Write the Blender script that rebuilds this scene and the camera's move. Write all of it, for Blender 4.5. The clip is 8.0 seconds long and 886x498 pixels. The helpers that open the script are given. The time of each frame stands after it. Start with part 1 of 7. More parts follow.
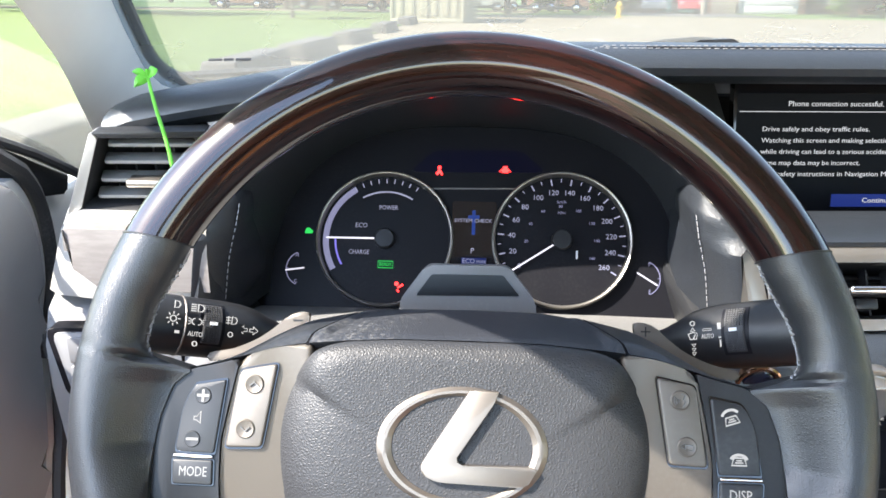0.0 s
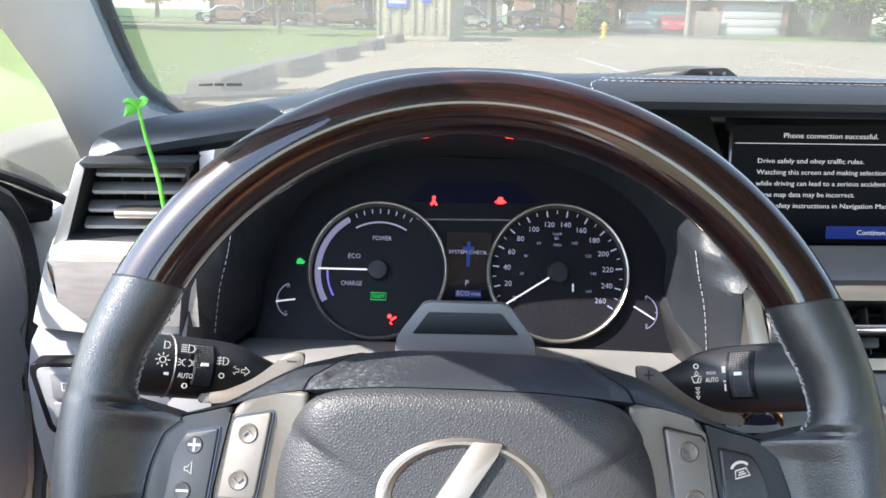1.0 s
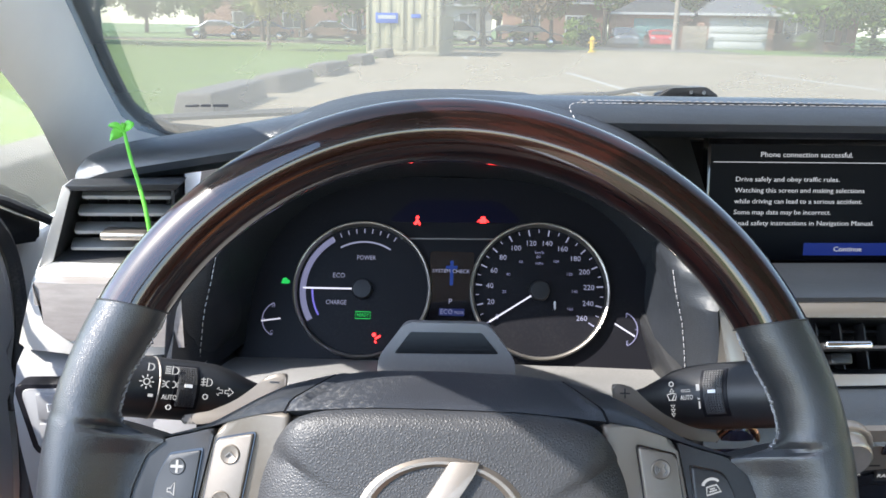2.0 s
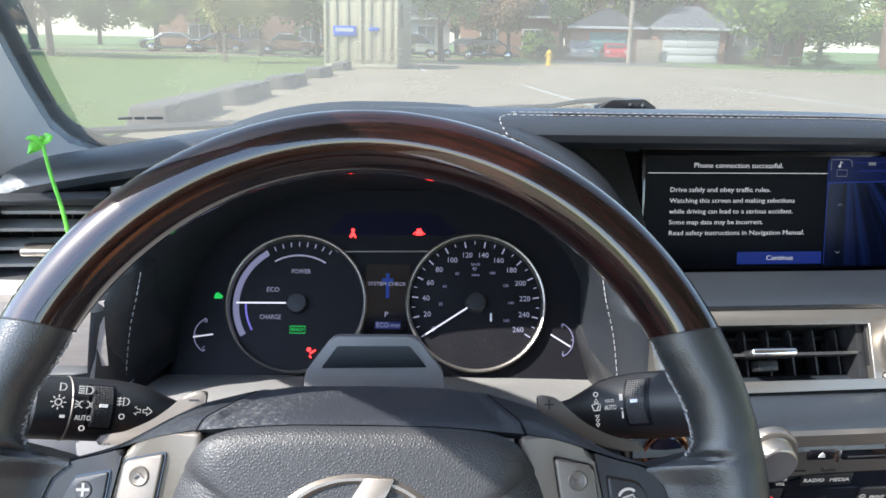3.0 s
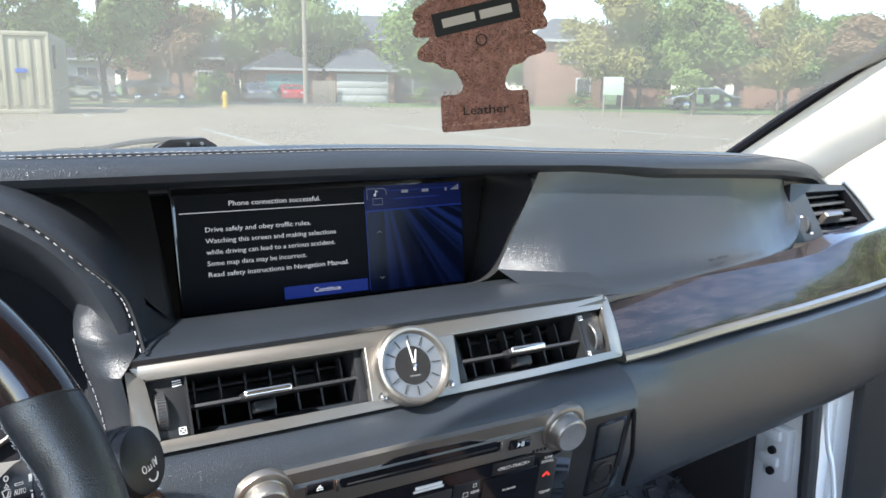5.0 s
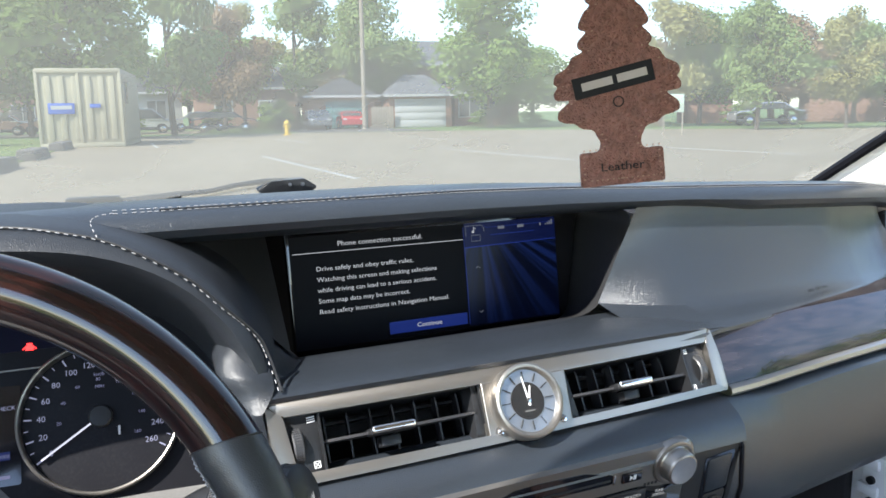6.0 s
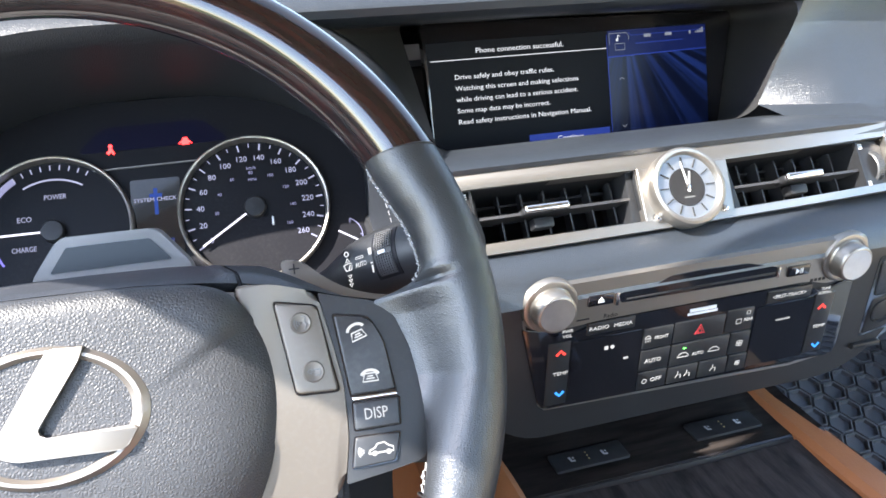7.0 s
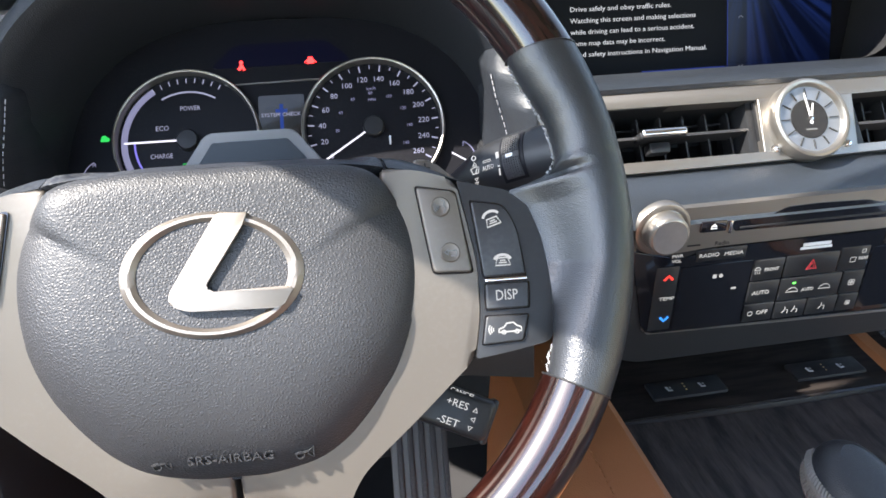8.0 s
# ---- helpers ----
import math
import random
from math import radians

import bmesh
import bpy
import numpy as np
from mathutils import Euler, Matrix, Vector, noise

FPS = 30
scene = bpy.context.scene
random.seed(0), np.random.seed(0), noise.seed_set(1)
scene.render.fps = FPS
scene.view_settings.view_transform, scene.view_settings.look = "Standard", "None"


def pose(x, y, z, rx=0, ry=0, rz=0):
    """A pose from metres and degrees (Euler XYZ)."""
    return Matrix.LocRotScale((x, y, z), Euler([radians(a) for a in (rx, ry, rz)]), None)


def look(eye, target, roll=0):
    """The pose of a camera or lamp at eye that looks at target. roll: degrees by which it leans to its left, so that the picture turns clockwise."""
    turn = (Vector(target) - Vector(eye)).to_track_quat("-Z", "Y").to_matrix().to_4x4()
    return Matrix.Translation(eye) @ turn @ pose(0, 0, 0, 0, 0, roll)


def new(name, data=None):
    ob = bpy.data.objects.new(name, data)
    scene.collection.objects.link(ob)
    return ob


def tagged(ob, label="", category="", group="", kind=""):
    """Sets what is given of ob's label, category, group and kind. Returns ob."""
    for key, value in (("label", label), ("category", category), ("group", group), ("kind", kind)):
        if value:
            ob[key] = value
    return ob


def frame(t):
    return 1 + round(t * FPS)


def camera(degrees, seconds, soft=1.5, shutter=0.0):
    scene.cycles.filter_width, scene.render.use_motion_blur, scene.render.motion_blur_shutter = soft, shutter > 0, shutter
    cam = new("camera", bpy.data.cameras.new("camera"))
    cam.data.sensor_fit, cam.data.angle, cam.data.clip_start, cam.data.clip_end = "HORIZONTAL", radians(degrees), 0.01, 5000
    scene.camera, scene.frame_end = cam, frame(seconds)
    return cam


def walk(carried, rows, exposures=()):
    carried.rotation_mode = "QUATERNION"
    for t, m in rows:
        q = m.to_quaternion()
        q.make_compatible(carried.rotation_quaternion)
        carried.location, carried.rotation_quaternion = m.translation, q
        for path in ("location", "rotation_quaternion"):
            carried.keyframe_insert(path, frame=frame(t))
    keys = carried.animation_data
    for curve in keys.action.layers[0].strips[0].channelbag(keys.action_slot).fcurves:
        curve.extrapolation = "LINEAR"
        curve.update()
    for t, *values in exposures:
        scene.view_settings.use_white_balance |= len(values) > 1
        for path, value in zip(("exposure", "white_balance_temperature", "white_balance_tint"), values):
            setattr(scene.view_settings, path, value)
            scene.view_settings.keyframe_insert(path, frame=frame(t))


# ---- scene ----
cam = camera(59.0, 8.0, soft=1.6)
PATH = [
    (0, (0.013, -0.008, 1.113), (-0.104, 1.891, 0.497), 0.5),
    (0.5, (0.004, 0.0, 1.116), (-0.096, 1.907, 0.525), 1.1),
    (1, (0.004, 0.006, 1.122), (-0.076, 1.92, 0.547), 1.2),
    (2.5, (0.017, -0.004, 1.13), (-0.012, 1.926, 0.605), 1.1),
    (3, (0.032, 0.002, 1.129), (0.075, 1.936, 0.62), 1.3),
    (3.5, (0.073, 0.017, 1.128), (0.29, 1.946, 0.644), 2.0),
    (4, (0.132, 0.021, 1.121), (0.635, 1.902, 0.666), 2.3),
    (4.2, (0.167, 0.019, 1.117), (0.787, 1.868, 0.675), 2.3),
    (5.3, (0.187, -0.001, 1.132), (0.98, 1.795, 0.752), 0.6),
    (5.5, (0.164, 0.0, 1.135), (0.92, 1.815, 0.767), 0.3),
    (6, (0.139, -0.004, 1.146), (0.791, 1.856, 0.803), -0.9),
    (6.5, (0.124, 0.004, 1.118), (0.63, 1.882, 0.654), -2.9),
    (7, (0.108, 0.006, 1.06), (0.464, 1.883, 0.468), -3.4),
    (7.5, (0.071, -0.04, 1.039), (0.288, 1.835, 0.378), -2.6),
    (8, (0.078, -0.017, 1.036), (0.226, 1.86, 0.361), -2.4),
]
STOPS = [(0, 3.22, 6800, 10), (1, 3.02, 6650, 10), (2.5, 2.84, 6500, 10), (3.5, 2.78, 6450, 9), (4.2, 2.90, 6450, 9), (5.3, 2.74, 6450, 9), (6, 2.68, 6450, 9), (6.5, 2.74, 6400, 10), (7, 3.74, 6600, 11), (7.5, 3.44, 6700, 11), (8, 3.22, 6750, 11)]
walk(cam, [(t, look(eye, target, roll)) for t, eye, target, roll in PATH], exposures=STOPS)

# ---- daylight: sky, and one sun from the open door's side ----
SUN_ELEVATION, SUN_TURN = 47.5, 115.0      # degrees; turn is measured from straight ahead towards the left
world = bpy.data.worlds.new("sky")
scene.world = world
world.use_nodes = True
wn = world.node_tree
sky = wn.nodes.new("ShaderNodeTexSky")
sky.sky_type = 'NISHITA'
sky.sun_disc = False
sky.sun_elevation = radians(SUN_ELEVATION)
sky.sun_rotation = radians(-SUN_TURN)
sky.dust_density = 0.8
wn.links.new(sky.outputs[0], wn.nodes["Background"].inputs[0])
wn.nodes["Background"].inputs[1].default_value = 0.145
sun = new("sun", bpy.data.lights.new("sun", 'SUN'))
sun.data.energy, sun.data.angle, sun.data.color = 2.6, radians(0.6), (1.0, 0.965, 0.91)
sa, sb = radians(SUN_TURN), radians(SUN_ELEVATION)
SUN_FROM = Vector((-math.sin(sa) * math.cos(sb), math.cos(sa) * math.cos(sb), math.sin(sb)))
sun.matrix_world = look(SUN_FROM * 50, (0, 0, 0))

# ---- building tools ----
def link_mesh(name, bm, material, smooth=True, sharp=35):
    me = bpy.data.meshes.new(name)
    bmesh.ops.recalc_face_normals(bm, faces=bm.faces)
    for e in bm.edges:
        if len(e.link_faces) == 2 and e.calc_face_angle(0) > radians(sharp):
            e.smooth = False
    for f in bm.faces:
        f.smooth = smooth
    bm.to_mesh(me)
    bm.free()
    for m in (material if isinstance(material, (list, tuple)) else [material]):
        me.materials.append(m)
    return me


def part(name, bm, material, parent=None, label="", at=None, smooth=True):
    """One mesh object under a thing or a part; at is its pose in the parent's space."""
    ob = new(name, link_mesh(name, bm, material, smooth))
    if parent is not None:
        ob.parent = parent
    ob.matrix_basis = at if at is not None else Matrix()
    return tagged(ob, label)


def thing(name, m, label, category, group="", kind=""):
    ob = new(name)
    ob.empty_display_size = 0.05
    ob.matrix_basis = m
    return tagged(ob, label, category, group, kind)


def solid(name, bm, material, label, category, m=None, group="", kind="", smooth=True):
    """A thing of one mesh."""
    ob = new(name, link_mesh(name, bm, material, smooth))
    ob.matrix_basis = m if m is not None else Matrix()
    return tagged(ob, label, category, group, kind)


def bevel(bm, width, segments=2, angle=30):
    es = [e for e in bm.edges if len(e.link_faces) == 2 and e.calc_face_angle(0) > radians(angle)]
    if es and width > 0:
        bmesh.ops.bevel(bm, geom=es, offset=width, segments=segments, affect='EDGES', profile=0.5, clamp_overlap=True)
    return bm


def box(x0, x1, y0, y1, z0, z1, b=0.0, bm=None, seg=2):
    own = bmesh.new()
    bmesh.ops.create_cube(own, size=1)
    for v in own.verts:
        v.co = Vector((x0 + (v.co.x + .5) * (x1 - x0), y0 + (v.co.y + .5) * (y1 - y0), z0 + (v.co.z + .5) * (z1 - z0)))
    bevel(own, b, seg)
    return join(bm, own)


def join(bm, other):
    if bm is None:
        return other
    me = bpy.data.meshes.new("tmp")
    other.to_mesh(me)
    other.free()
    bm.from_mesh(me)
    bpy.data.meshes.remove(me)
    return bm


def moved(bm, m):
    bmesh.ops.transform(bm, matrix=m, verts=bm.verts)
    return bm


def rounded(corners, r, n=4):
    """A polygon with its corners rounded: 2D or 3D points; r one radius or one a corner."""
    out = []
    k = len(corners)
    for i in range(k):
        p, a, b = Vector(corners[i]), Vector(corners[i - 1]), Vector(corners[(i + 1) % k])
        ri = r[i] if isinstance(r, (list, tuple)) else r
        u, w = a - p, b - p
        ri = min(ri, u.length * .49, w.length * .49)
        s, e = p + u.normalized() * ri, p + w.normalized() * ri
        for j in range(n + 1):
            t = j / n
            out.append(s.lerp(p, t).lerp(p.lerp(e, t), t))
    return out


def plate(outline, z0, z1, b=0.0, bm=None, seg=2):
    """A polygon in local XY, from z0 up to z1, its upper rim bevelled."""
    own = bmesh.new()
    lo = [own.verts.new((p[0], p[1], z0)) for p in outline]
    hi = [own.verts.new((p[0], p[1], z1)) for p in outline]
    n = len(lo)
    top = own.faces.new(hi)
    own.faces.new(lo[::-1])
    for i in range(n):
        own.faces.new((lo[i], lo[(i + 1) % n], hi[(i + 1) % n], hi[i]))
    if b > 0:
        bmesh.ops.bevel(own, geom=list(top.edges), offset=b, segments=seg, affect='EDGES', profile=0.5, clamp_overlap=True)
    return join(bm, own)


def loft(rows, close_u=False, close_v=False, caps=False, bm=None):
    """A sheet through rows of points."""
    own = bmesh.new()
    vs = [[own.verts.new(p) for p in r] for r in rows]
    n, m = len(vs), len(vs[0])
    for i in range(n if close_v else n - 1):
        for j in range(m if close_u else m - 1):
            own.faces.new((vs[i][j], vs[i][(j + 1) % m], vs[(i + 1) % n][(j + 1) % m], vs[(i + 1) % n][j]))
    if caps:
        own.faces.new(vs[0][::-1])
        own.faces.new(vs[-1])
    return join(bm, own)


def thicken(bm, d):
    bmesh.ops.recalc_face_normals(bm, faces=bm.faces)
    bmesh.ops.solidify(bm, geom=bm.faces[:], thickness=d)
    return bm


def tube(points, radius, seg=10, bm=None, caps=True, up=None, squash=1.0):
    """A round (or squashed) rod along points; radius one or one a point."""
    pts = [Vector(p) for p in points]
    rows, side = [], None
    for i, p in enumerate(pts):
        d = (pts[min(i + 1, len(pts) - 1)] - pts[max(i - 1, 0)]).normalized()
        if side is None:
            ref = Vector(up) if up else (Vector((0, 0, 1)) if abs(d.z) < .9 else Vector((1, 0, 0)))
            side = d.cross(ref).normalized()
        side = (side - d * side.dot(d)).normalized()
        oth = d.cross(side)
        r = radius[i] if isinstance(radius, (list, tuple)) else radius
        rows.append([p + (side * math.cos(a) + oth * math.sin(a) * squash) * r for a in (2 * math.pi * k / seg for k in range(seg))])
    return loft(rows, close_u=True, caps=caps, bm=bm)


def lathe(profile, seg=32, bm=None, m=None):
    """Turned round the local Z; profile is (radius, z) from one end to the other."""
    rows = [[(max(r, 1e-5) * math.cos(2 * math.pi * k / seg), max(r, 1e-5) * math.sin(2 * math.pi * k / seg), z) for k in range(seg)] for r, z in profile]
    own = loft(rows, close_u=True)
    bmesh.ops.remove_doubles(own, verts=own.verts, dist=2e-5)
    if m is not None:
        moved(own, m)
    return join(bm, own)


def stroke(pts, width, z0=0.0, z1=0.0004, closed=False, bm=None):
    """A thin raised line in local XY."""
    own = bmesh.new()
    p = [Vector((a[0], a[1])) for a in pts]
    n = len(p)
    L, R = [], []
    for i in range(n):
        a = p[i - 1] if (i > 0 or closed) else p[i]
        c = p[(i + 1) % n] if (i < n - 1 or closed) else p[i]
        d = (c - a).normalized()
        q = Vector((-d.y, d.x)) * width * .5
        L.append(p[i] + q), R.append(p[i] - q)
    rows = []
    for a, c in zip(L, R):
        rows.append([own.verts.new((a.x, a.y, z0)), own.verts.new((a.x, a.y, z1)), own.verts.new((c.x, c.y, z1)), own.verts.new((c.x, c.y, z0))])
    for i in range(n if closed else n - 1):
        r, s = rows[i], rows[(i + 1) % n]
        for j in range(4):
            own.faces.new((r[j], r[(j + 1) % 4], s[(j + 1) % 4], s[j]))
    if not closed:
        own.faces.new(rows[0]), own.faces.new(rows[-1][::-1])
    return join(bm, own)


def arc(cx, cy, r, a0, a1, n=24, ry=None):
    """Points on an arc; degrees, anticlockwise from +X."""
    ry = r if ry is None else ry
    return [(cx + r * math.cos(radians(a0 + (a1 - a0) * i / n)), cy + ry * math.sin(radians(a0 + (a1 - a0) * i / n))) for i in range(n + 1)]


def ring(cx, cy, r0, r1, z0, z1, seg=48, bm=None, b=0.0006):
    return lathe([(r0, z0), (r0, z1 - b), (r0 + b, z1), (r1 - b, z1), (r1, z1 - b), (r1, z0), (r0, z0)], seg, bm, Matrix.Translation((cx, cy, 0)))


def lettering(body, size, x, y, z=0.0, align='CENTER', depth=0.00012, squeeze=1.0, turn=0.0, bm=None, width=0.0, slant=0.0):
    """Words in the built-in font, lying in local XY, as a bmesh; size is the height of a capital."""
    cu = bpy.data.curves.new("words", 'FONT')
    cu.body, cu.size, cu.align_x, cu.align_y, cu.extrude = body, size / 0.7, align, 'CENTER', depth
    cu.resolution_u = 2
    ob = bpy.data.objects.new("words", cu)
    me = bpy.data.meshes.new_from_object(ob)
    bpy.data.objects.remove(ob)
    bpy.data.curves.remove(cu)
    own = bmesh.new()
    own.from_mesh(me)
    bpy.data.meshes.remove(me)
    if width:
        xs = [v.co.x for v in own.verts]
        squeeze = width / max(1e-6, max(xs) - min(xs))
    for v in own.verts:
        v.co.x += slant * v.co.y
    moved(own, Matrix.Translation((x, y, z)) @ Matrix.Rotation(radians(turn), 4, 'Z') @ Matrix.Diagonal((squeeze, 1, 1, 1)))
    return join(bm, own)


def spline(points, n):
    """n points on a smooth curve through points (Catmull-Rom)."""
    p = [Vector(q) for q in points]
    out = []
    for i in range(n):
        s = i / (n - 1) * (len(p) - 1)
        k = min(int(s), len(p) - 2)
        t = s - k
        a, b, c, d = p[max(k - 1, 0)], p[k], p[k + 1], p[min(k + 2, len(p) - 1)]
        out.append(.5 * ((2 * b) + (c - a) * t + (2 * a - 5 * b + 4 * c - d) * t * t + (3 * b - a - 3 * c + d) * t ** 3))
    return out


def curve_at(table, x):
    """Linear look-up in (x, value) pairs."""
    if x <= table[0][0]:
        return table[0][1]
    for (a, va), (b, vb) in zip(table, table[1:]):
        if x <= b:
            s = (x - a) / (b - a)
            return va + (vb - va) * s
    return table[-1][1]

# ---- materials ----
def shader(name, colour, rough=0.5, metal=0.0, grain=0.0, grain_size=0.002, vary=0.15, vary_size=0.08, dust=0.0, coat=0.0, cells=False, stretch=(1, 1, 1), per_object=0.0, bump_dist=0.0004, spec=.5):
    """A surface with colour variation at two scales, fine relief, and dust that gathers in patches."""
    m = bpy.data.materials.new(name)
    m.use_nodes = True
    nt = m.node_tree
    N, L = nt.nodes, nt.links
    b = N["Principled BSDF"]
    b.inputs["Roughness"].default_value, b.inputs["Metallic"].default_value = rough, metal
    b.inputs["Coat Weight"].default_value, b.inputs["Coat Roughness"].default_value = coat, 0.04
    b.inputs["Specular IOR Level"].default_value = spec
    tc = N.new("ShaderNodeTexCoord")
    mp = N.new("ShaderNodeMapping")
    mp.inputs["Scale"].default_value = stretch
    L.new(tc.outputs["Object"], mp.inputs["Vector"])
    big = N.new("ShaderNodeTexNoise")
    big.inputs["Scale"].default_value, big.inputs["Detail"].default_value = 1 / vary_size, 5
    L.new(mp.outputs[0], big.inputs["Vector"])
    rgb = N.new("ShaderNodeMix")
    rgb.data_type = 'RGBA'
    lo = [max(0, c * (1 - vary)) for c in colour]
    hi = [min(1, c * (1 + vary)) for c in colour]
    rgb.inputs[6].default_value, rgb.inputs[7].default_value = (*lo, 1), (*hi, 1)
    L.new(big.outputs["Fac"], rgb.inputs[0])
    out = rgb.outputs[2]
    if per_object:
        info, hsv, mr = N.new("ShaderNodeObjectInfo"), N.new("ShaderNodeHueSaturation"), N.new("ShaderNodeMapRange")
        mr.inputs["To Min"].default_value, mr.inputs["To Max"].default_value = 1 - per_object, 1 + per_object
        L.new(info.outputs["Random"], mr.inputs["Value"])
        L.new(mr.outputs[0], hsv.inputs["Value"])
        L.new(out, hsv.inputs["Color"])
        out = hsv.outputs[0]
    if dust:
        fine = N.new("ShaderNodeTexNoise")
        fine.inputs["Scale"].default_value, fine.inputs["Detail"].default_value = 420, 3
        L.new(tc.outputs["Object"], fine.inputs["Vector"])
        mul, ramp = N.new("ShaderNodeMath"), N.new("ShaderNodeMapRange")
        mul.operation = 'MULTIPLY'
        L.new(fine.outputs["Fac"], mul.inputs[0]), L.new(big.outputs["Fac"], mul.inputs[1])
        ramp.inputs["From Min"].default_value, ramp.inputs["From Max"].default_value, ramp.inputs["To Max"].default_value = .28, .48, dust
        L.new(mul.outputs[0], ramp.inputs["Value"])
        dm = N.new("ShaderNodeMix")
        dm.data_type = 'RGBA'
        dm.inputs[7].default_value = (.36, .35, .33, 1)
        L.new(ramp.outputs[0], dm.inputs[0]), L.new(out, dm.inputs[6])
        out = dm.outputs[2]
    L.new(out, b.inputs["Base Color"])
    rr = N.new("ShaderNodeMapRange")
    rr.inputs["To Min"].default_value, rr.inputs["To Max"].default_value = max(.02, rough * .93), min(1, rough * 1.08)
    L.new(big.outputs["Fac"], rr.inputs["Value"]), L.new(rr.outputs[0], b.inputs["Roughness"])
    if grain:
        bp = N.new("ShaderNodeBump")
        bp.inputs["Strength"].default_value, bp.inputs["Distance"].default_value = grain, bump_dist
        if cells:
            tex = N.new("ShaderNodeTexVoronoi")
            tex.feature = 'DISTANCE_TO_EDGE'
            tex.inputs["Scale"].default_value = 1 / grain_size
            warp = N.new("ShaderNodeTexNoise")
            warp.inputs["Scale"].default_value = .6 / grain_size
            add = N.new("ShaderNodeMixRGB")
            add.inputs[0].default_value = .0012 if grain_size < .01 else .006
            add.blend_type = 'ADD'
            L.new(mp.outputs[0], add.inputs[1]), L.new(warp.outputs["Color"], add.inputs[2]), L.new(mp.outputs[0], warp.inputs["Vector"])
            L.new(add.outputs[0], tex.inputs["Vector"])
            cl = N.new("ShaderNodeMapRange")
            cl.inputs["From Max"].default_value = .40
            cl.interpolation_type = 'SMOOTHSTEP'
            L.new(tex.outputs["Distance"], cl.inputs["Value"])
            L.new(cl.outputs[0], bp.inputs["Height"])
        else:
            tex = N.new("ShaderNodeTexNoise")
            tex.inputs["Scale"].default_value, tex.inputs["Detail"].default_value = 1 / grain_size, 3
            L.new(mp.outputs[0], tex.inputs["Vector"]), L.new(tex.outputs["Fac"], bp.inputs["Height"])
        L.new(bp.outputs[0], b.inputs["Normal"])
    return m


def glow(name, colour, strength, rough=.4):
    m = bpy.data.materials.new(name)
    m.use_nodes = True
    b = m.node_tree.nodes["Principled BSDF"]
    b.inputs["Base Color"].default_value = (*[c * .16 for c in colour], 1)
    b.inputs["Emission Color"].default_value, b.inputs["Emission Strength"].default_value = (*colour, 1), strength * .62
    b.inputs["Specular IOR Level"].default_value = .15
    b.inputs["Roughness"].default_value = rough
    return m


def striped_wood(name, dark, light, along, size, coat=1.0, rough=.25, ior=1.5, ring=False):
    """Polished veneer: bands of dark and light grain that run along one axis."""
    m = bpy.data.materials.new(name)
    m.use_nodes = True
    N, L = m.node_tree.nodes, m.node_tree.links
    b = N["Principled BSDF"]
    tc, mp = N.new("ShaderNodeTexCoord"), N.new("ShaderNodeMapping")
    mp.inputs["Scale"].default_value = along
    L.new(tc.outputs["Object"], mp.inputs["Vector"])
    if ring:
        # grain that follows the rim: by distance from its centre, height, and slowly by the way round
        sp, ln, cb, ar = N.new("ShaderNodeSeparateXYZ"), N.new("ShaderNodeVectorMath"), N.new("ShaderNodeCombineXYZ"), N.new("ShaderNodeMath")
        flat, ml = N.new("ShaderNodeCombineXYZ"), N.new("ShaderNodeMath")
        ln.operation, ar.operation, ml.operation = 'LENGTH', 'ARCTAN2', 'MULTIPLY'
        ml.inputs[1].default_value = .012
        L.new(tc.outputs["Object"], sp.inputs[0]), L.new(sp.outputs[0], flat.inputs[0]), L.new(sp.outputs[1], flat.inputs[1])
        L.new(flat.outputs[0], ln.inputs[0]), L.new(sp.outputs[1], ar.inputs[0]), L.new(sp.outputs[0], ar.inputs[1])
        L.new(ar.outputs[0], ml.inputs[0])
        L.new(ln.outputs["Value"], cb.inputs[0]), L.new(sp.outputs[2], cb.inputs[1]), L.new(ml.outputs[0], cb.inputs[2])
        L.new(cb.outputs[0], mp.inputs["Vector"])
    a, f = N.new("ShaderNodeTexNoise"), N.new("ShaderNodeTexNoise")
    a.inputs["Scale"].default_value, a.inputs["Detail"].default_value = 1 / size, 4
    f.inputs["Scale"].default_value, f.inputs["Detail"].default_value = 7 / size, 3
    L.new(mp.outputs[0], a.inputs["Vector"]), L.new(mp.outputs[0], f.inputs["Vector"])
    mx = N.new("ShaderNodeMath")
    mx.operation = 'MULTIPLY_ADD'
    mx.inputs[1].default_value = .3
    L.new(f.outputs["Fac"], mx.inputs[0]), L.new(a.outputs["Fac"], mx.inputs[2])
    r = N.new("ShaderNodeValToRGB")
    r.color_ramp.elements[0].position, r.color_ramp.elements[0].color = .5, (*dark, 1)
    r.color_ramp.elements[1].position, r.color_ramp.elements[1].color = .8, (*light, 1)
    L.new(mx.outputs[0], r.inputs[0]), L.new(r.outputs[0], b.inputs["Base Color"])
    b.inputs["Roughness"].default_value, b.inputs["Coat Weight"].default_value, b.inputs["Coat Roughness"].default_value = rough, coat, .03
    b.inputs["Specular IOR Level"].default_value, b.inputs["Coat IOR"].default_value = .15, ior
    return m


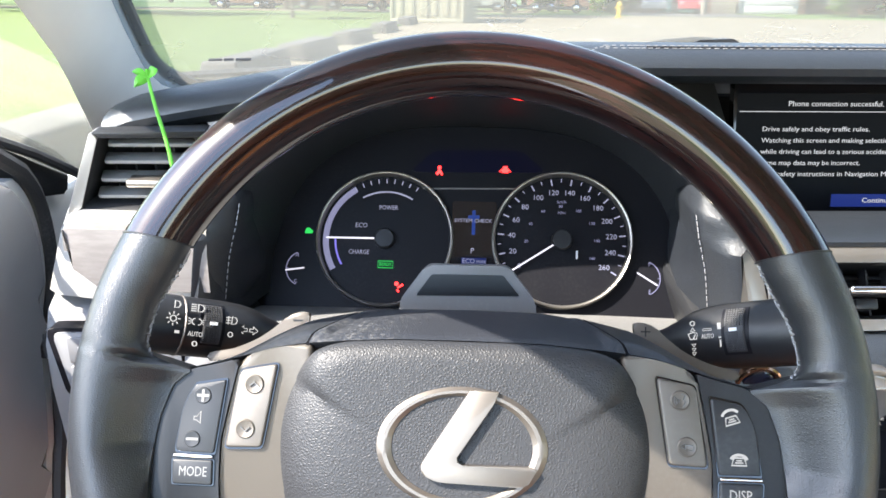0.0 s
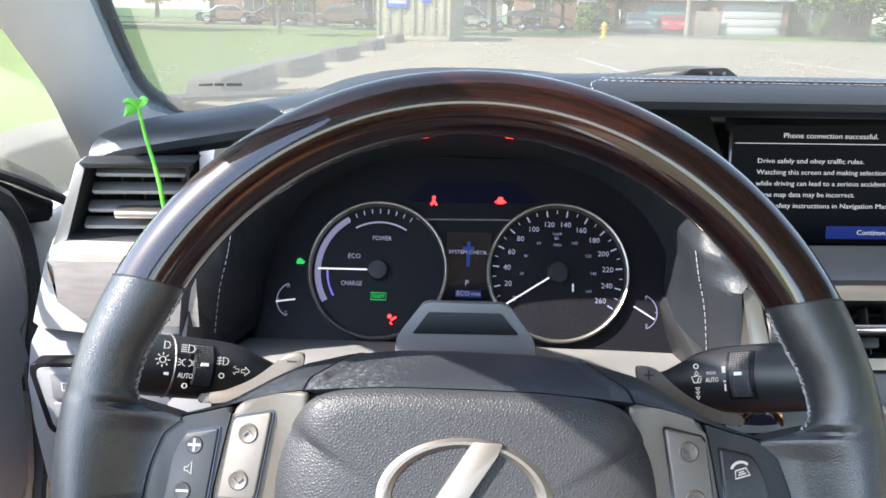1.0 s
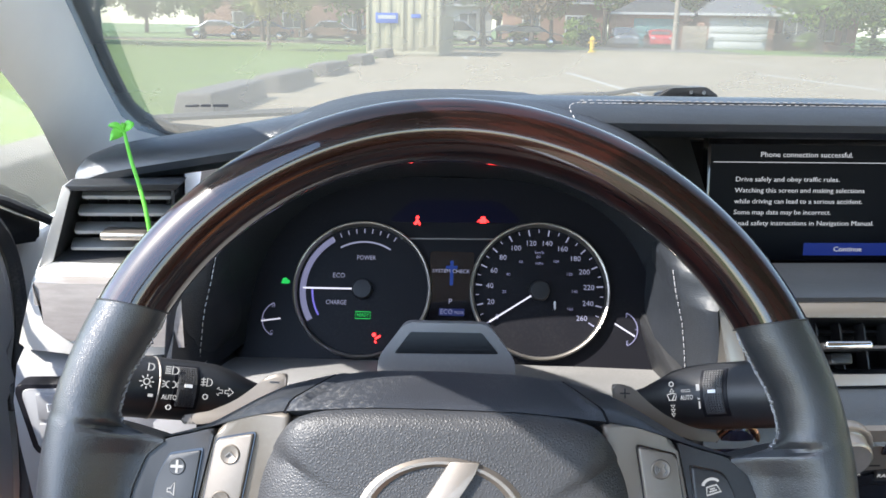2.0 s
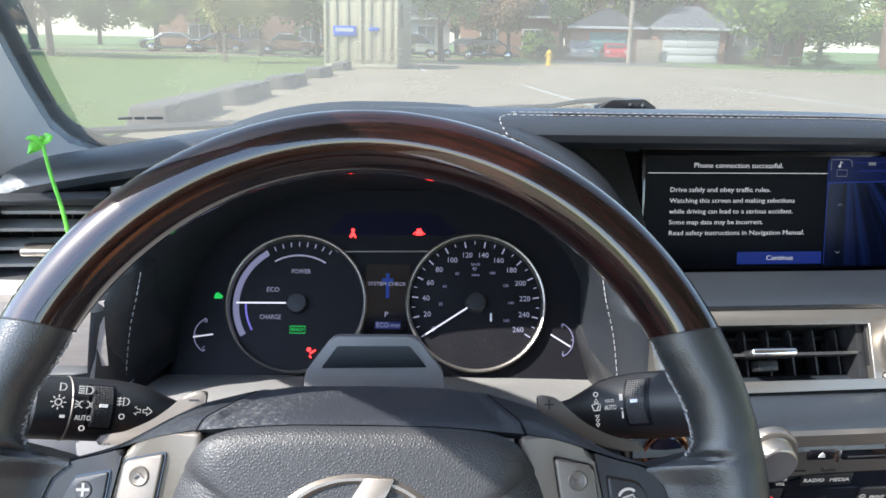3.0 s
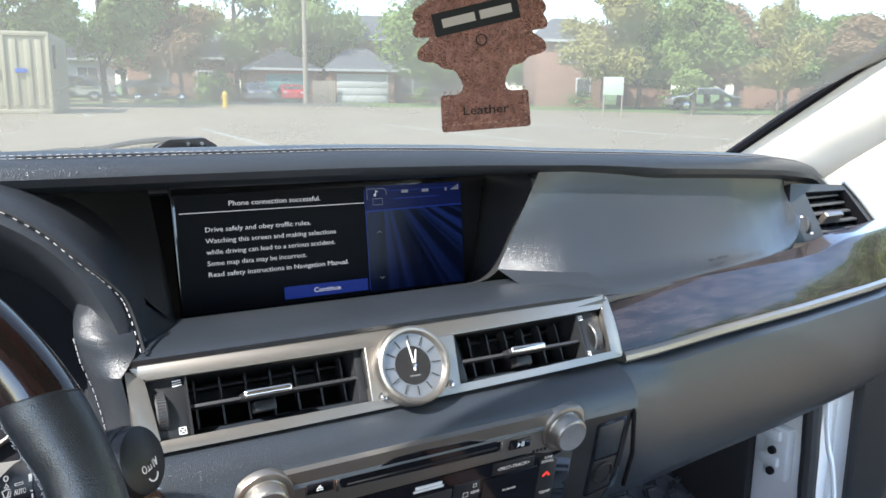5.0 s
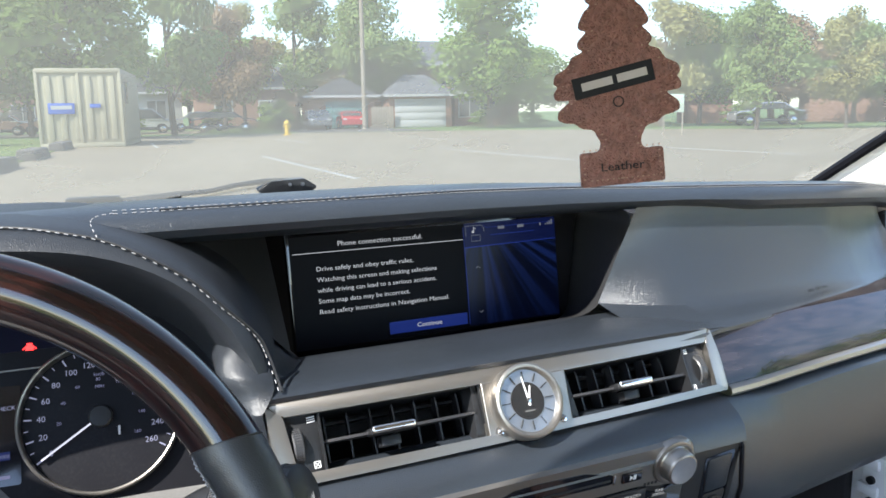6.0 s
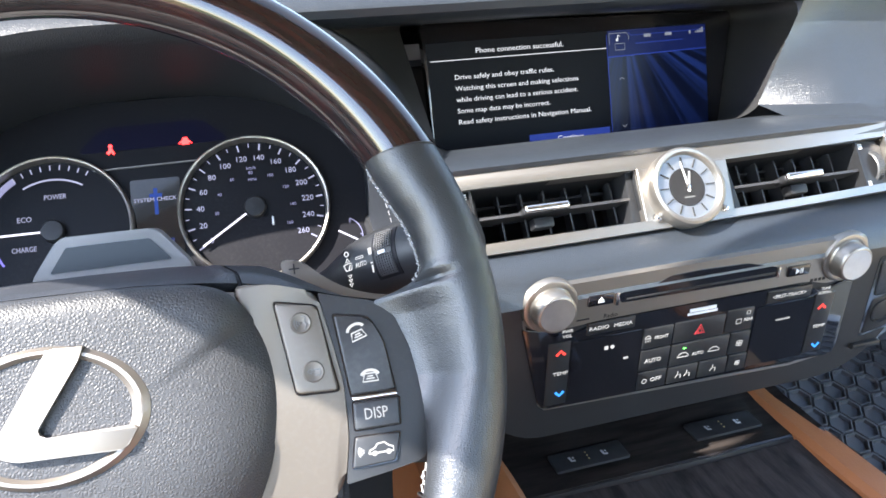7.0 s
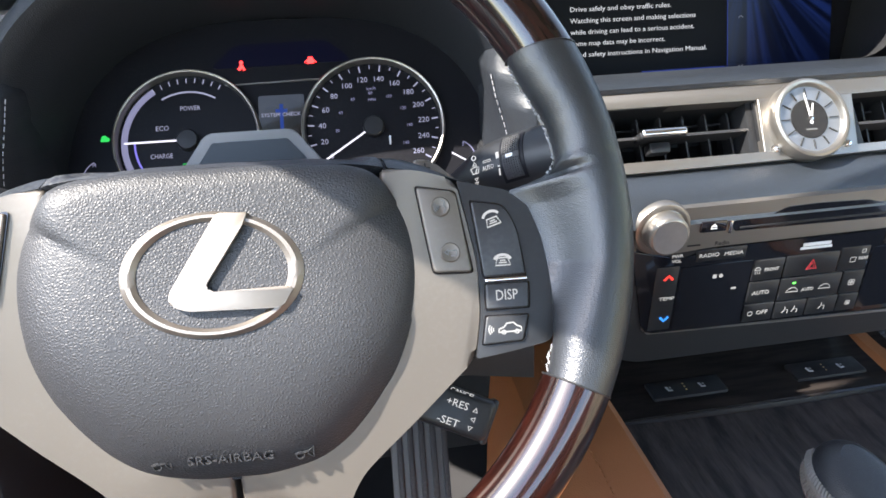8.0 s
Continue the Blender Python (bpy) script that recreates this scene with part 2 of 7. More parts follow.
def window_glass(name, film=0.13, tint=(.295, .318, .33)):
    """Pane dimmed by its tint, with a thin film of dust and painted haze that scatters a little light."""
    m = bpy.data.materials.new(name)
    m.use_nodes = True
    N, L = m.node_tree.nodes, m.node_tree.links
    N.remove(N["Principled BSDF"])
    clear, gloss, veil = N.new("ShaderNodeBsdfTransparent"), N.new("ShaderNodeBsdfGlossy"), N.new("ShaderNodeBsdfDiffuse")
    trans = N.new("ShaderNodeBsdfTranslucent")
    clear.inputs[0].default_value = (*tint, 1)
    gloss.inputs["Roughness"].default_value = .02
    veil.inputs[0].default_value = trans.inputs[0].default_value = (.82, .79, .67, 1)
    a, b, c = N.new("ShaderNodeMixShader"), N.new("ShaderNodeMixShader"), N.new("ShaderNodeMixShader")
    L.new(clear.outputs[0], a.inputs[1]), L.new(gloss.outputs[0], a.inputs[2])
    a.inputs[0].default_value, c.inputs[0].default_value = .05, .5
    L.new(veil.outputs[0], c.inputs[1]), L.new(trans.outputs[0], c.inputs[2])
    tc, n1, mr = N.new("ShaderNodeTexCoord"), N.new("ShaderNodeTexNoise"), N.new("ShaderNodeMapRange")
    n1.inputs["Scale"].default_value, n1.inputs["Detail"].default_value = 6, 6
    L.new(tc.outputs["Object"], n1.inputs["Vector"]), L.new(n1.outputs["Fac"], mr.inputs["Value"])
    mr.inputs["From Min"].default_value, mr.inputs["From Max"].default_value = .3, .7
    mr.inputs["To Min"].default_value, mr.inputs["To Max"].default_value = film * .88, film * 1.14
    L.new(mr.outputs[0], b.inputs[0]), L.new(a.outputs[0], b.inputs[1]), L.new(c.outputs[0], b.inputs[2])
    L.new(b.outputs[0], N["Material Output"].inputs[0])
    return m


LEATHER = shader("black_leather", (.0165, .0190, .0235), .42, grain=.7, grain_size=.0014, cells=True, vary=.15, spec=.42, bump_dist=.00016)
PAD_LEATHER = shader("airbag_vinyl", (.0245, .0250, .0272), .47, grain=.6, grain_size=.0015, cells=True, vary=.12, dust=.015, bump_dist=.00022, spec=.35)
SMOOTH_LEATHER = shader("worn_leather", (.0165, .0182, .0208), .33, grain=.45, grain_size=.0010, cells=True, vary=.15, vary_size=.02, spec=.6, bump_dist=.00014)
DASH_VINYL = shader("dash_vinyl", (.0168, .0205, .0262), .31, grain=.7, grain_size=.0013, cells=True, vary=.12, spec=.75, bump_dist=.00016)
PLASTIC = shader("black_plastic", (.014, .0145, .016), .40, grain=.2, grain_size=.0006, vary=.2, dust=.015, spec=.35)
PLASTIC_DUSTY = shader("dusty_grey_plastic", (.10, .10, .10), .6, grain=.3, grain_size=.0008, vary=.25, dust=.4)
GLOSS_BLACK = shader("gloss_black", (.006, .006, .008), .09, vary=.1, dust=.015, coat=.5)
DIAL_BLACK = shader("dial_black", (.0055, .0055, .0075), .45, vary=.15, dust=.015, spec=.15)
SILVER = shader("brushed_satin_metal", (.29, .27, .246), .38, metal=.92, grain=.12, grain_size=.0007, stretch=(.05, 1, 1), vary=.08)
SILVER_WARM = shader("champagne_satin_metal", (.135, .119, .102), .48, metal=.6, grain=.06, grain_size=.0009, vary=.08, dust=.05)
# satin silver of the driver's side, lightened to carry the sun's glare
SUNLIT_METAL = shader("sunlit_satin_metal", (.44, .425, .40), .42, metal=.5, grain=.06, grain_size=.0009, vary=.05)
CHROME = shader("polished_chrome", (.72, .70, .68), .14, metal=1.0, vary=.06)
CHROME_WARM = shader("emblem_metal", (.21, .185, .16), .46, metal=.9, vary=.08, dust=.04)
RIM_WOOD = striped_wood("burgundy_rim_veneer", (.0024, .0007, .0006), (.0150, .0034, .0022), (1, 1, 1), .0022, coat=1.0, rough=.3, ior=1.55, ring=True)
TRIM_WOOD = striped_wood("espresso_veneer", (.008, .0055, .0058), (.026, .019, .019), (.10, 1, 1), .005, coat=.6, ior=1.42)
CONSOLE_WOOD = striped_wood("striped_console_veneer", (.010, .009, .010), (.040, .034, .033), (1, .003, 1), .009, coat=.2, rough=.5)
DIM_WOOD = striped_wood("dim_panel_veneer", (.006, .005, .005), (.022, .018, .016), (.12, 1, 1), .006, coat=.25, rough=.4)
TAN = shader("tan_leather", (.27, .10, .038), .5, grain=.35, grain_size=.0018, cells=True, vary=.12)
HEADLINER = shader("headliner_cloth", (.40, .39, .37), .9, grain=.5, grain_size=.0012, vary=.06)
PILLAR = shader("pillar_trim", (.78, .755, .715), .75, grain=.4, grain_size=.001, vary=.08)
DOOR_TRIM = shader("door_trim_vinyl", (.30, .296, .30), .6, grain=.4, grain_size=.0012, vary=.12, dust=.1)
GREY_TRIM = shader("grey_door_trim", (.21, .205, .205), .6, grain=.4, grain_size=.0012, vary=.15, dust=.1)
RUBBER = shader("rubber", (.030, .030, .032), .7, grain=.3, grain_size=.002, vary=.3, dust=.12)
CARPET = shader("carpet", (.02, .019, .02), .95, grain=.8, grain_size=.002, vary=.4)
WHITE_PAINT = shader("white_car_paint", (.72, .73, .74), .25, vary=.03, coat=.8)
PRINT = shader("white_print", (.62, .62, .62), .6, vary=.05)
THREAD = shader("grey_thread", (.24, .24, .25), .8, vary=.2)
LEAF_GREEN = shader("leaf_plastic", (.12, .5, .05), .45, vary=.25, vary_size=.01)
# its deep tint is there to dim the outdoors, its film to add haze
WINDSCREEN = window_glass("windscreen_glass")

# ---- the car's cabin ----
DASH = pose(.396, .55, 0, 0, 0, 5.5)          # the dashboard's own axes: x across the car from its middle line, y ahead, z up

# windscreen, roof, pillars
def base_y(x):
    return .54 - .2 * x * x


rows = []
for k in range(9):
    s = k / 8
    rows.append([(x * (1 - .22 * s), base_y(x) - s * .82 + .05 * s * s, 1.03 - .045 * (x / .75) ** 2 * (1 - s) + s * .40 - .04 * s * s - .05 * s * (x / .8) ** 2) for x in (-.80 + .1 * i for i in range(17))])
glass = solid("windscreen", loft(rows), WINDSCREEN, "curved glass windscreen of the car with a film of dust and haze", "windscreen", DASH, kind="structure")
glass.visible_shadow = False

# roof out of view; its front and side edges are placed to steer sunlight
roof_rows = []
for k in range(6):
    y, z = ((-.145, 1.355), (-.22, 1.376), (-.45, 1.405), (-.80, 1.415), (-1.2, 1.405), (-1.53, 1.37))[k]
    roof_rows.append([(x, y - .10 * (x / .62) ** 2, z - .055 * (x / .57) ** 4) for x in (-.57 + .114 * i for i in range(11))])
solid("roof_lining", thicken(loft(roof_rows), .03), HEADLINER, "unseen light grey cloth roof lining, its edges set for the sun", "ceiling", DASH, kind="structure")
# wall added behind the view, kept low so light enters above it
solid("cabin_rear", box(-.75, .75, -1.62, -1.55, .25, 1.05, .02), TAN, "unseen tan rear wall added to the cabin, low to admit light", "wall", DASH, kind="structure")
solid("cabin_floor", box(-.78, .78, -1.6, .62, .20, .26, .01), CARPET, "dark carpeted cabin floor", "floor", DASH, kind="structure")
solid("bulkhead", box(-.80, .80, .60, .66, .2, .98, .01), CARPET, "dark bulkhead behind the dashboard", "wall", DASH, kind="structure")


def pillar(side, base, run, bow):
    """The inner trim of a windscreen pillar with its dark glass edge; base is the glass corner, run leads up along the edge, bow bends it sideways."""
    base, run = Vector(base), Vector(run)
    rows, edge = [], []
    out = Vector((side, .0, 0))
    back = (Vector((0, -1, 0)) + run.normalized() * run.normalized().y).normalized()
    for k in range(21):
        s = -.12 + 1.12 * k / 20
        c = base + run * s + Vector((curve_at(bow, s), 0, 0))
        w = .086 + .045 * max(0, 1 - (s + .12) * 3) ** 2
        g = 1 + .9 * max(0, 1 - max(0, s) * 3.2)
        rows.append([c + back * -.006 + out * .010, c + back * .004, c + back * (w * .30) + out * .003, c + back * (w * .65) + out * .010 * g, c + back * (w * .92) + out * .022 * g, c + back * w + out * .031 * g, c + back * (w * .6) + out * .040 * g, c + back * .0 + out * .04])
    for k in range(25):
        s = k / 24
        edge.append(base + run * s + back * .001 + out * .000 + Vector((curve_at(bow, s), 0, 0)))
    foot = [base + Vector((-side * d, f, -h)) for d, f, h in ((.20, .085, .006), (.12, .055, .010), (.06, .028, .010), (.025, .008, .004))]
    p = thing("windscreen_pillar", DASH, "light grey moulded trim on the windscreen pillar", "pillar", "windscreen pillars", "structure")
    part("trim", loft(rows, close_u=True, caps=True), PILLAR, p)
    part("glass_edge", tube(foot + edge, .0075, 8), DIAL_BLACK, p, "black ceramic border and seal of the glass")
    return p


pillar(-1, (-.697, .424, 1.012), (0, -.86, .40), [(-.12, .012), (0, 0), (.03, -.016), (.06, -.022), (.10, -.020), (.15, -.013), (.22, -.002), (.35, .021), (.6, .066), (1.0, .14)])
pillar(1, (.700, .318, 1.030), (-.115, -.63, .36), [(0, 0), (1, 0)])

# ---- dashboard ----
dashboard = thing("dashboard", DASH, "black stitched leather dashboard with a wide hooded screen recess", "dashboard", kind="structure")
DROP = [(-.72, -.080), (-.695, -.058), (-.66, -.044), (-.62, -.036), (-.55, -.024), (-.44, -.004), (-.40, 0), (.0, 0), (.12, -.003), (.22, -.008), (.35, -.0135), (.5, -.021), (.6, -.028), (.7, -.040), (.76, -.062), (.80, -.09)]
LIP = [(-.72, .13), (-.66, .11), (-.6, .10), (-.3, .10), (.22, .10), (.5, .115), (.65, .15), (.80, .2)]


def under_lip(x):
    """How far the lip's underside falls: less than its top where it hangs over the screen."""
    return curve_at(DROP, x) * (1 if x < 0 else curve_at([(0, .2), (.24, .2), (.36, 1)], x))


def top_row(x):
    d, u, y = curve_at(DROP, x), under_lip(x), curve_at(LIP, x)
    m = d * .6 + u * .4
    b = base_y(x) + .03
    return [(x, y + .06, 1.046 + u), (x, y + .014, 1.0475 + u), (x, y + .000, 1.0505 + u), (x, y - .008, 1.0555 + u), (x, y - .0105, 1.0615 + m), (x, y - .008, 1.0675 + d), (x, y - .001, 1.0725 + d), (x, y + .012, 1.0765 + d), (x, y + .03, 1.0785 + d),
            (x, y + (b - y) * .35, 1.069 + d), (x, y + (b - y) * .7, 1.050 + d * .9), (x, b, 1.030 + d * .8), (x, b + .02, .98)]


part("top_pad", loft([top_row(-.685 + 1.485 * i / 64) for i in range(65)]), DASH_VINYL, dashboard)

SEAM = spline([(-.300, .092, 1.0660), (-.282, .086, 1.051), (-.255, .075, 1.031), (-.221, .06, 1.003), (-.198, .047, .9745), (-.190, .032, .954), (-.189, .018, .940)], 24)
EDGE = spline([(-.290, .104, 1.057), (-.262, .101, 1.043), (-.235, .098, 1.022), (-.205, .093, .995), (-.182, .088, .970), (-.166, .08, .953), (-.16, .05, .9475)], 24)
rows = []
for a, b in zip(SEAM, EDGE):
    mid = a.lerp(b, .5) + Vector((-.004, -.010, .003))
    rows.append([a + Vector((-.004, .012, -.004)), a, a.lerp(mid, .5) + Vector((-.001, -.004, .001)), mid, mid.lerp(b, .6) + Vector((0, -.003, .001)), b, b + Vector((.004, .02, 0))])
part("inner_pad", loft(rows), DASH_VINYL, dashboard)

# recess round the screen
OPEN = [(-.262, .098, 1.056), (.196, .100, 1.0495), (.148, .095, .9465), (-.158, .082, .9475)]
BACK = [(-.150, .243, 1.047), (.222, .240, 1.040), (.193, .222, .906), (-.132, .222, .906)]
ro = rounded(OPEN, [.02, .028, .03, .008], 6)
rb = rounded(BACK, [.01, .02, .02, .006], 6)
ri = [a.lerp(b, .06) + Vector((0, .004, 0)) for a, b in zip(ro, rb)]
part("screen_recess", loft([ro, ri, rb], close_u=True), shader("recess_plastic", (.020, .020, .021), .42, grain=.3, grain_size=.0008, vary=.1, dust=.04), dashboard, "dark grey plastic surround of the screen")

rows = []
for i in range(25):
    x = -.205 + .43 * i / 24
    low = .07 * max(0, x - .165)
    rows.append([(x, y + low, z - low) for y, z in ((.115, .935), (.095, .9465), (.06, .951), (.03, .9525), (.010, .9518), (.0005, .9492), (.0015, .9455), (.012, .944))])
part("ledge", loft(rows), DASH_VINYL, dashboard)

# passenger airbag pad
BOT_Y = [(.145, .0005), (.2, .0008), (.30, .020), (.38, .036), (.50, .064), (.585, .093), (.64, .115), (.70, .14)]
BOT_Z = [(.145, .9445), (.2, .9440), (.38, .940), (.54, .9400), (.565, .9420), (.585, .9480), (.598, .957), (.606, .968)]
rows = []
for i in range(61):
    s = i / 60
    xb, xt = .147 + .463 * s, .200 + s * .444
    yb, zb = curve_at(BOT_Y, xb), curve_at(BOT_Z, xb)
    yt, zt = curve_at(LIP, xt) + .006, 1.060 + under_lip(xt)
    inn = max(0, 1 - s / .22) ** 2.2
    end = max(0, (s - .93) / .07) ** 2 * .006
    flare = .048 * (1 - s) ** 1.6 + .008
    row = [(xt, yt + .03, zt + .004)]
    for j in range(15):
        t = j / 14
        y = yt + (yb + flare - yt) * t + .010 * math.sin(math.pi * t ** .8)
        y = y * (1 - inn) + (.100 - .005 * t) * inn + end
        row.append((xt + (xb - xt) * t, y, zt + (zb + .013 - zt) * t))
    for f, h in ((.60, .0082), (.28, .0055), (.08, .0032), (-.02, .0005), (-.03, -.0030), (.10, -.0065), (.5, -.009)):
        y = yb + flare * f
        row.append((xb + (.004 * h / .009 if s > .9 else 0), y + end, zb + h - .006 * max(0, 1 - s / .15)))
    rows.append(row)
rows.append([(x + .003, y + .006, z) for x, y, z in rows[-1]])
rows.append([(x + .001, y + .05, z) for x, y, z in rows[-1]])
part("airbag_pad", loft(rows), DASH_VINYL, dashboard)

part("pad_word", lettering("SRS AIRBAG", .0034, 0, 0, 0, width=.040, depth=.0003), PLASTIC, dashboard, "small embossed lettering", at=DASH.inverted() @ pose(.7915, .6385, .9535, 58, 0, 17))

# wood trim, metal strip and lower dash of the passenger's side
TRIM_Y = [(.20, .0), (.224, 0), (.35, .018), (.50, .036), (.67, .062), (.72, .072), (.85, .11), (.96, .16)]
rows, strip, lower = [], [], []
for i in range(21):
    x = .208 + .746 * i / 20
    y = curve_at(TRIM_Y, x)
    zt = curve_at([(.21, .9435), (.56, .9395), (.60, .942), (.64, .952), (.85, .953)], x)
    rows.append([(x, y + .035, zt + .004), (x, y + .010, zt + .001), (x, y + .004, zt - .006), (x, y - .008, .920), (x, y - .018, .903), (x, y - .020, .8995), (x, y + .0, .897)])
    strip.append([(x, y - .002, .8995), (x, y - .021, .8990), (x, y - .0245, .8965), (x, y - .0255, .8925), (x, y - .023, .8895), (x, y - .004, .889)])
part("wood_trim", loft(rows), TRIM_WOOD, dashboard, "polished dark brown wood veneer trim")
part("metal_strip", loft(strip), SILVER, dashboard, "satin silver strip under the wood")
for i in range(21):
    x = .203 + .746 * i / 20
    y = curve_at(TRIM_Y, x)
    k = .0 if i else .004
    lower.append([(x, y + .01, .889), (x, y - .018, .8875), (x, y - .028 + k, .880), (x, y - .036 + k, .855), (x, y - .037 + k, .815), (x, y - .030 + k, .775), (x, y - .012 + k, .752), (x, y + .012 + k, .742), (x, y + .05, .738), (x, y + .2, .745)])
part("glovebox_lid", loft(lower), DASH_VINYL, dashboard, "black grained lower dash panel")

part("seam_gap", tube([(.2015, -.026, .886), (.2015, -.034, .876), (.2015, -.046, .852), (.2015, -.047, .815), (.2015, -.038, .78)], .0022, 8), DIAL_BLACK, dashboard, "dark joint beside the glovebox")

# centre stack body
STACK = DASH @ pose(0, -.039, .82, 101.3)
fascia = plate(rounded([(-.228, .050), (.200, .050), (.200, .02), (.199, -.03), (.175, -.066), (.14, -.082), (-.14, -.082), (-.17, -.06), (-.215, .0)], .018, 4), -.24, .0, .008, seg=3)
part("centre_fascia", fascia, PLASTIC, dashboard, at=DASH.inverted() @ STACK)
part("stack_shelf", loft([[(x, .0, .8935), (x, -.016, .8930), (x, -.028, .8895), (x, -.0400, .8825), (x, -.0490, .8730), (x, -.0525, .860)] for x in (-.228 + .0428 * i for i in range(11))]), DASH_VINYL, dashboard)
start = thing("start_button", STACK @ pose(-.2045, .0440, .0005), "round dark blue start button in a brown metal ring", "button")
part("ring", ring(0, 0, .0128, .0168, -.006, .0030, 40, b=.0012), shader("bronze_ring", (.30, .17, .11), .22, metal=1.0, vary=.1), start, "brown polished metal ring")
part("push_cap", lathe([(.0128, -.004), (.0127, .0014), (.0115, .0024), (.0, .0028)], 40), shader("navy_gloss", (.004, .006, .022), .18, vary=.05, coat=.4), start, "glossy dark blue cap")
part("words", lettering("POWER", .0032, 0, -.0005, .0028, width=.0165), PRINT, start)


# driver's side: knee panel and column surround
rows = []
for i in range(17):
    x = -.582 + .372 * i / 16
    y = curve_at([(-.74, .06), (-.6, .03), (-.42, .05), (-.2, .0)], x)
    h = curve_at([(-.64, .888), (-.585, .875), (-.55, .82), (-.2, .80)], x)
    rows.append([(x, y + .09, h), (x, y + .02, h), (x, y + .0, h - .010), (x, y - .012, h - .035), (x, y - .012, h - .07), (x, y + .0, .745), (x, y + .05, .70), (x, y + .2, .66)])
part("knee_panel", loft(rows), PLASTIC, dashboard, "black lower dash panel under the wheel")

rows = []
for i in range(9):
    x = -.722 + .140 * i / 8
    y = curve_at([(-.74, .06), (-.6, .03), (-.42, .05)], x)
    h = curve_at([(-.64, .888), (-.585, .875)], x)
    rows.append([(x, y + .09, h), (x, y + .02, h), (x, y + .0, h - .010), (x, y - .012, h - .035), (x, y - .012, h - .07), (x, y + .0, .745), (x, y + .05, .70), (x, y + .2, .66)])
part("side_panel", loft(rows), GREY_TRIM, dashboard, "light grey end panel of the lower dash")

# ---- instrument hood, square to the steering column ----
hood = thing("instrument_hood", pose(0, 0, 0), "black leather hood over the instruments with pale stitching", "instrument hood", kind="structure")


def arch(y, a, top, n=2.7, low=.865, count=40, shear=.30):
    out = []
    for i in range(count + 1):
        t = math.pi * i / count
        c, s = math.cos(t), math.sin(t)
        x = a * math.copysign(abs(c) ** (2 / n), c)
        z = low + (top - low) * abs(s) ** (2 / n)
        out.append((x, y + shear * (z - .93), z))
    return out


hood_rows = [arch(.665, .176, 1.000, shear=.5), arch(.60, .186, 1.028), arch(.555, .194, 1.046), arch(.540, .198, 1.053), arch(.533, .203, 1.061), arch(.538, .209, 1.069), arch(.552, .2135, 1.0745), arch(.58, .218, 1.078), arch(.64, .228, 1.079), arch(.72, .24, 1.074)]
part("shell", loft(hood_rows), LEATHER, hood)


def stitches(points, parent, name, step=.0042, length=.0028, r=.00055, lift=(0, 0, 0), label="pale grey stitching"):
    """A row of thread stitches laid along points."""
    p = [Vector(q) for q in points]
    bm = None
    for a, b in zip(p, p[1:]):
        d = b - a
        n = max(1, int(d.length / step))
        for k in range(n):
            c = a + d * ((k + .5) / n) + Vector(lift)
            u = d.normalized() * length * .5
            bm = tube([c - u, c + u], r, 5, bm)
    return tagged(part(name, bm, THREAD, parent, label), kind="stuff")


RIDGE = spline([(.018, .5935, 1.0735), (.042, .590, 1.0718), (.0665, .5845, 1.0677), (.091, .580, 1.0618), (.119, .5725, 1.0492), (.1475, .5665, 1.0312), (.167, .5605, 1.0127), (.1906, .563, .9879), (.198, .557, .972), (.203, .535, .952)], 40)
stitches([q + Vector((0, -.0016, .0012)) for q in RIDGE], hood, "seam_stitching", r=.00042)
part("seam_groove", tube([q + Vector((.0022, -.0004, .0010)) for q in RIDGE], .0010, 6), PLASTIC, hood)
stitches(spline([(.091, .580, 1.0632), (.086, .594, 1.0716), (.0885, .606, 1.0755), (.101, .6135, 1.0766)], 9), hood, "corner_stitching", r=.00042, lift=(0, -.0008, .0008))
for back, z in ((.0055, 1.0752), (.0115, 1.0769)):
    stitches([(x, curve_at(LIP, x) + back, z + curve_at(DROP, x)) for x in (-.290 + .02 * i for i in range(49))], dashboard, "top_stitching", step=.0050, length=.0034, r=.00032)
part("top_groove", tube([(x, curve_at(LIP, x) + .0085, 1.0758 + curve_at(DROP, x)) for x in (-.255 + .02 * i for i in range(47))], .0008, 5), PLASTIC, dashboard)
stitches([(x, .15, 1.0800 + curve_at(DROP, x) - .0045) for x in (-.64 + .02 * i for i in range(12))], dashboard, "corner_stitching", step=.0048, length=.0032)
# the hood's cheek between the instruments and the centre vents
CHEEK = [(.972, -.2300, -.2392, -.2155), (.943, -.2235, -.2275, -.2082), (.919, -.2225, -.2206, -.2042), (.898, -.2230, -.2172, -.2012), (.884, -.2225, -.2150, -.2002), (.868, -.2160, -.2135, -.1998)]
SEAM_IN = [[(.9455, .1662), (.965, .1625), (.975, .166), (.988, .1800)], [(.9455, .5506), (.965, .5535), (.975, .560), (.988, .572)]]
SEAM_OUT = [[(.9455, .1930), (.953, .2000), (.960, .2010), (.972, .1968), (.988, .1886), (1.006, .1735)], [(.9455, .5265), (.953, .536), (.960, .5455), (.972, .559), (.988, .566), (1.006, .566)]]
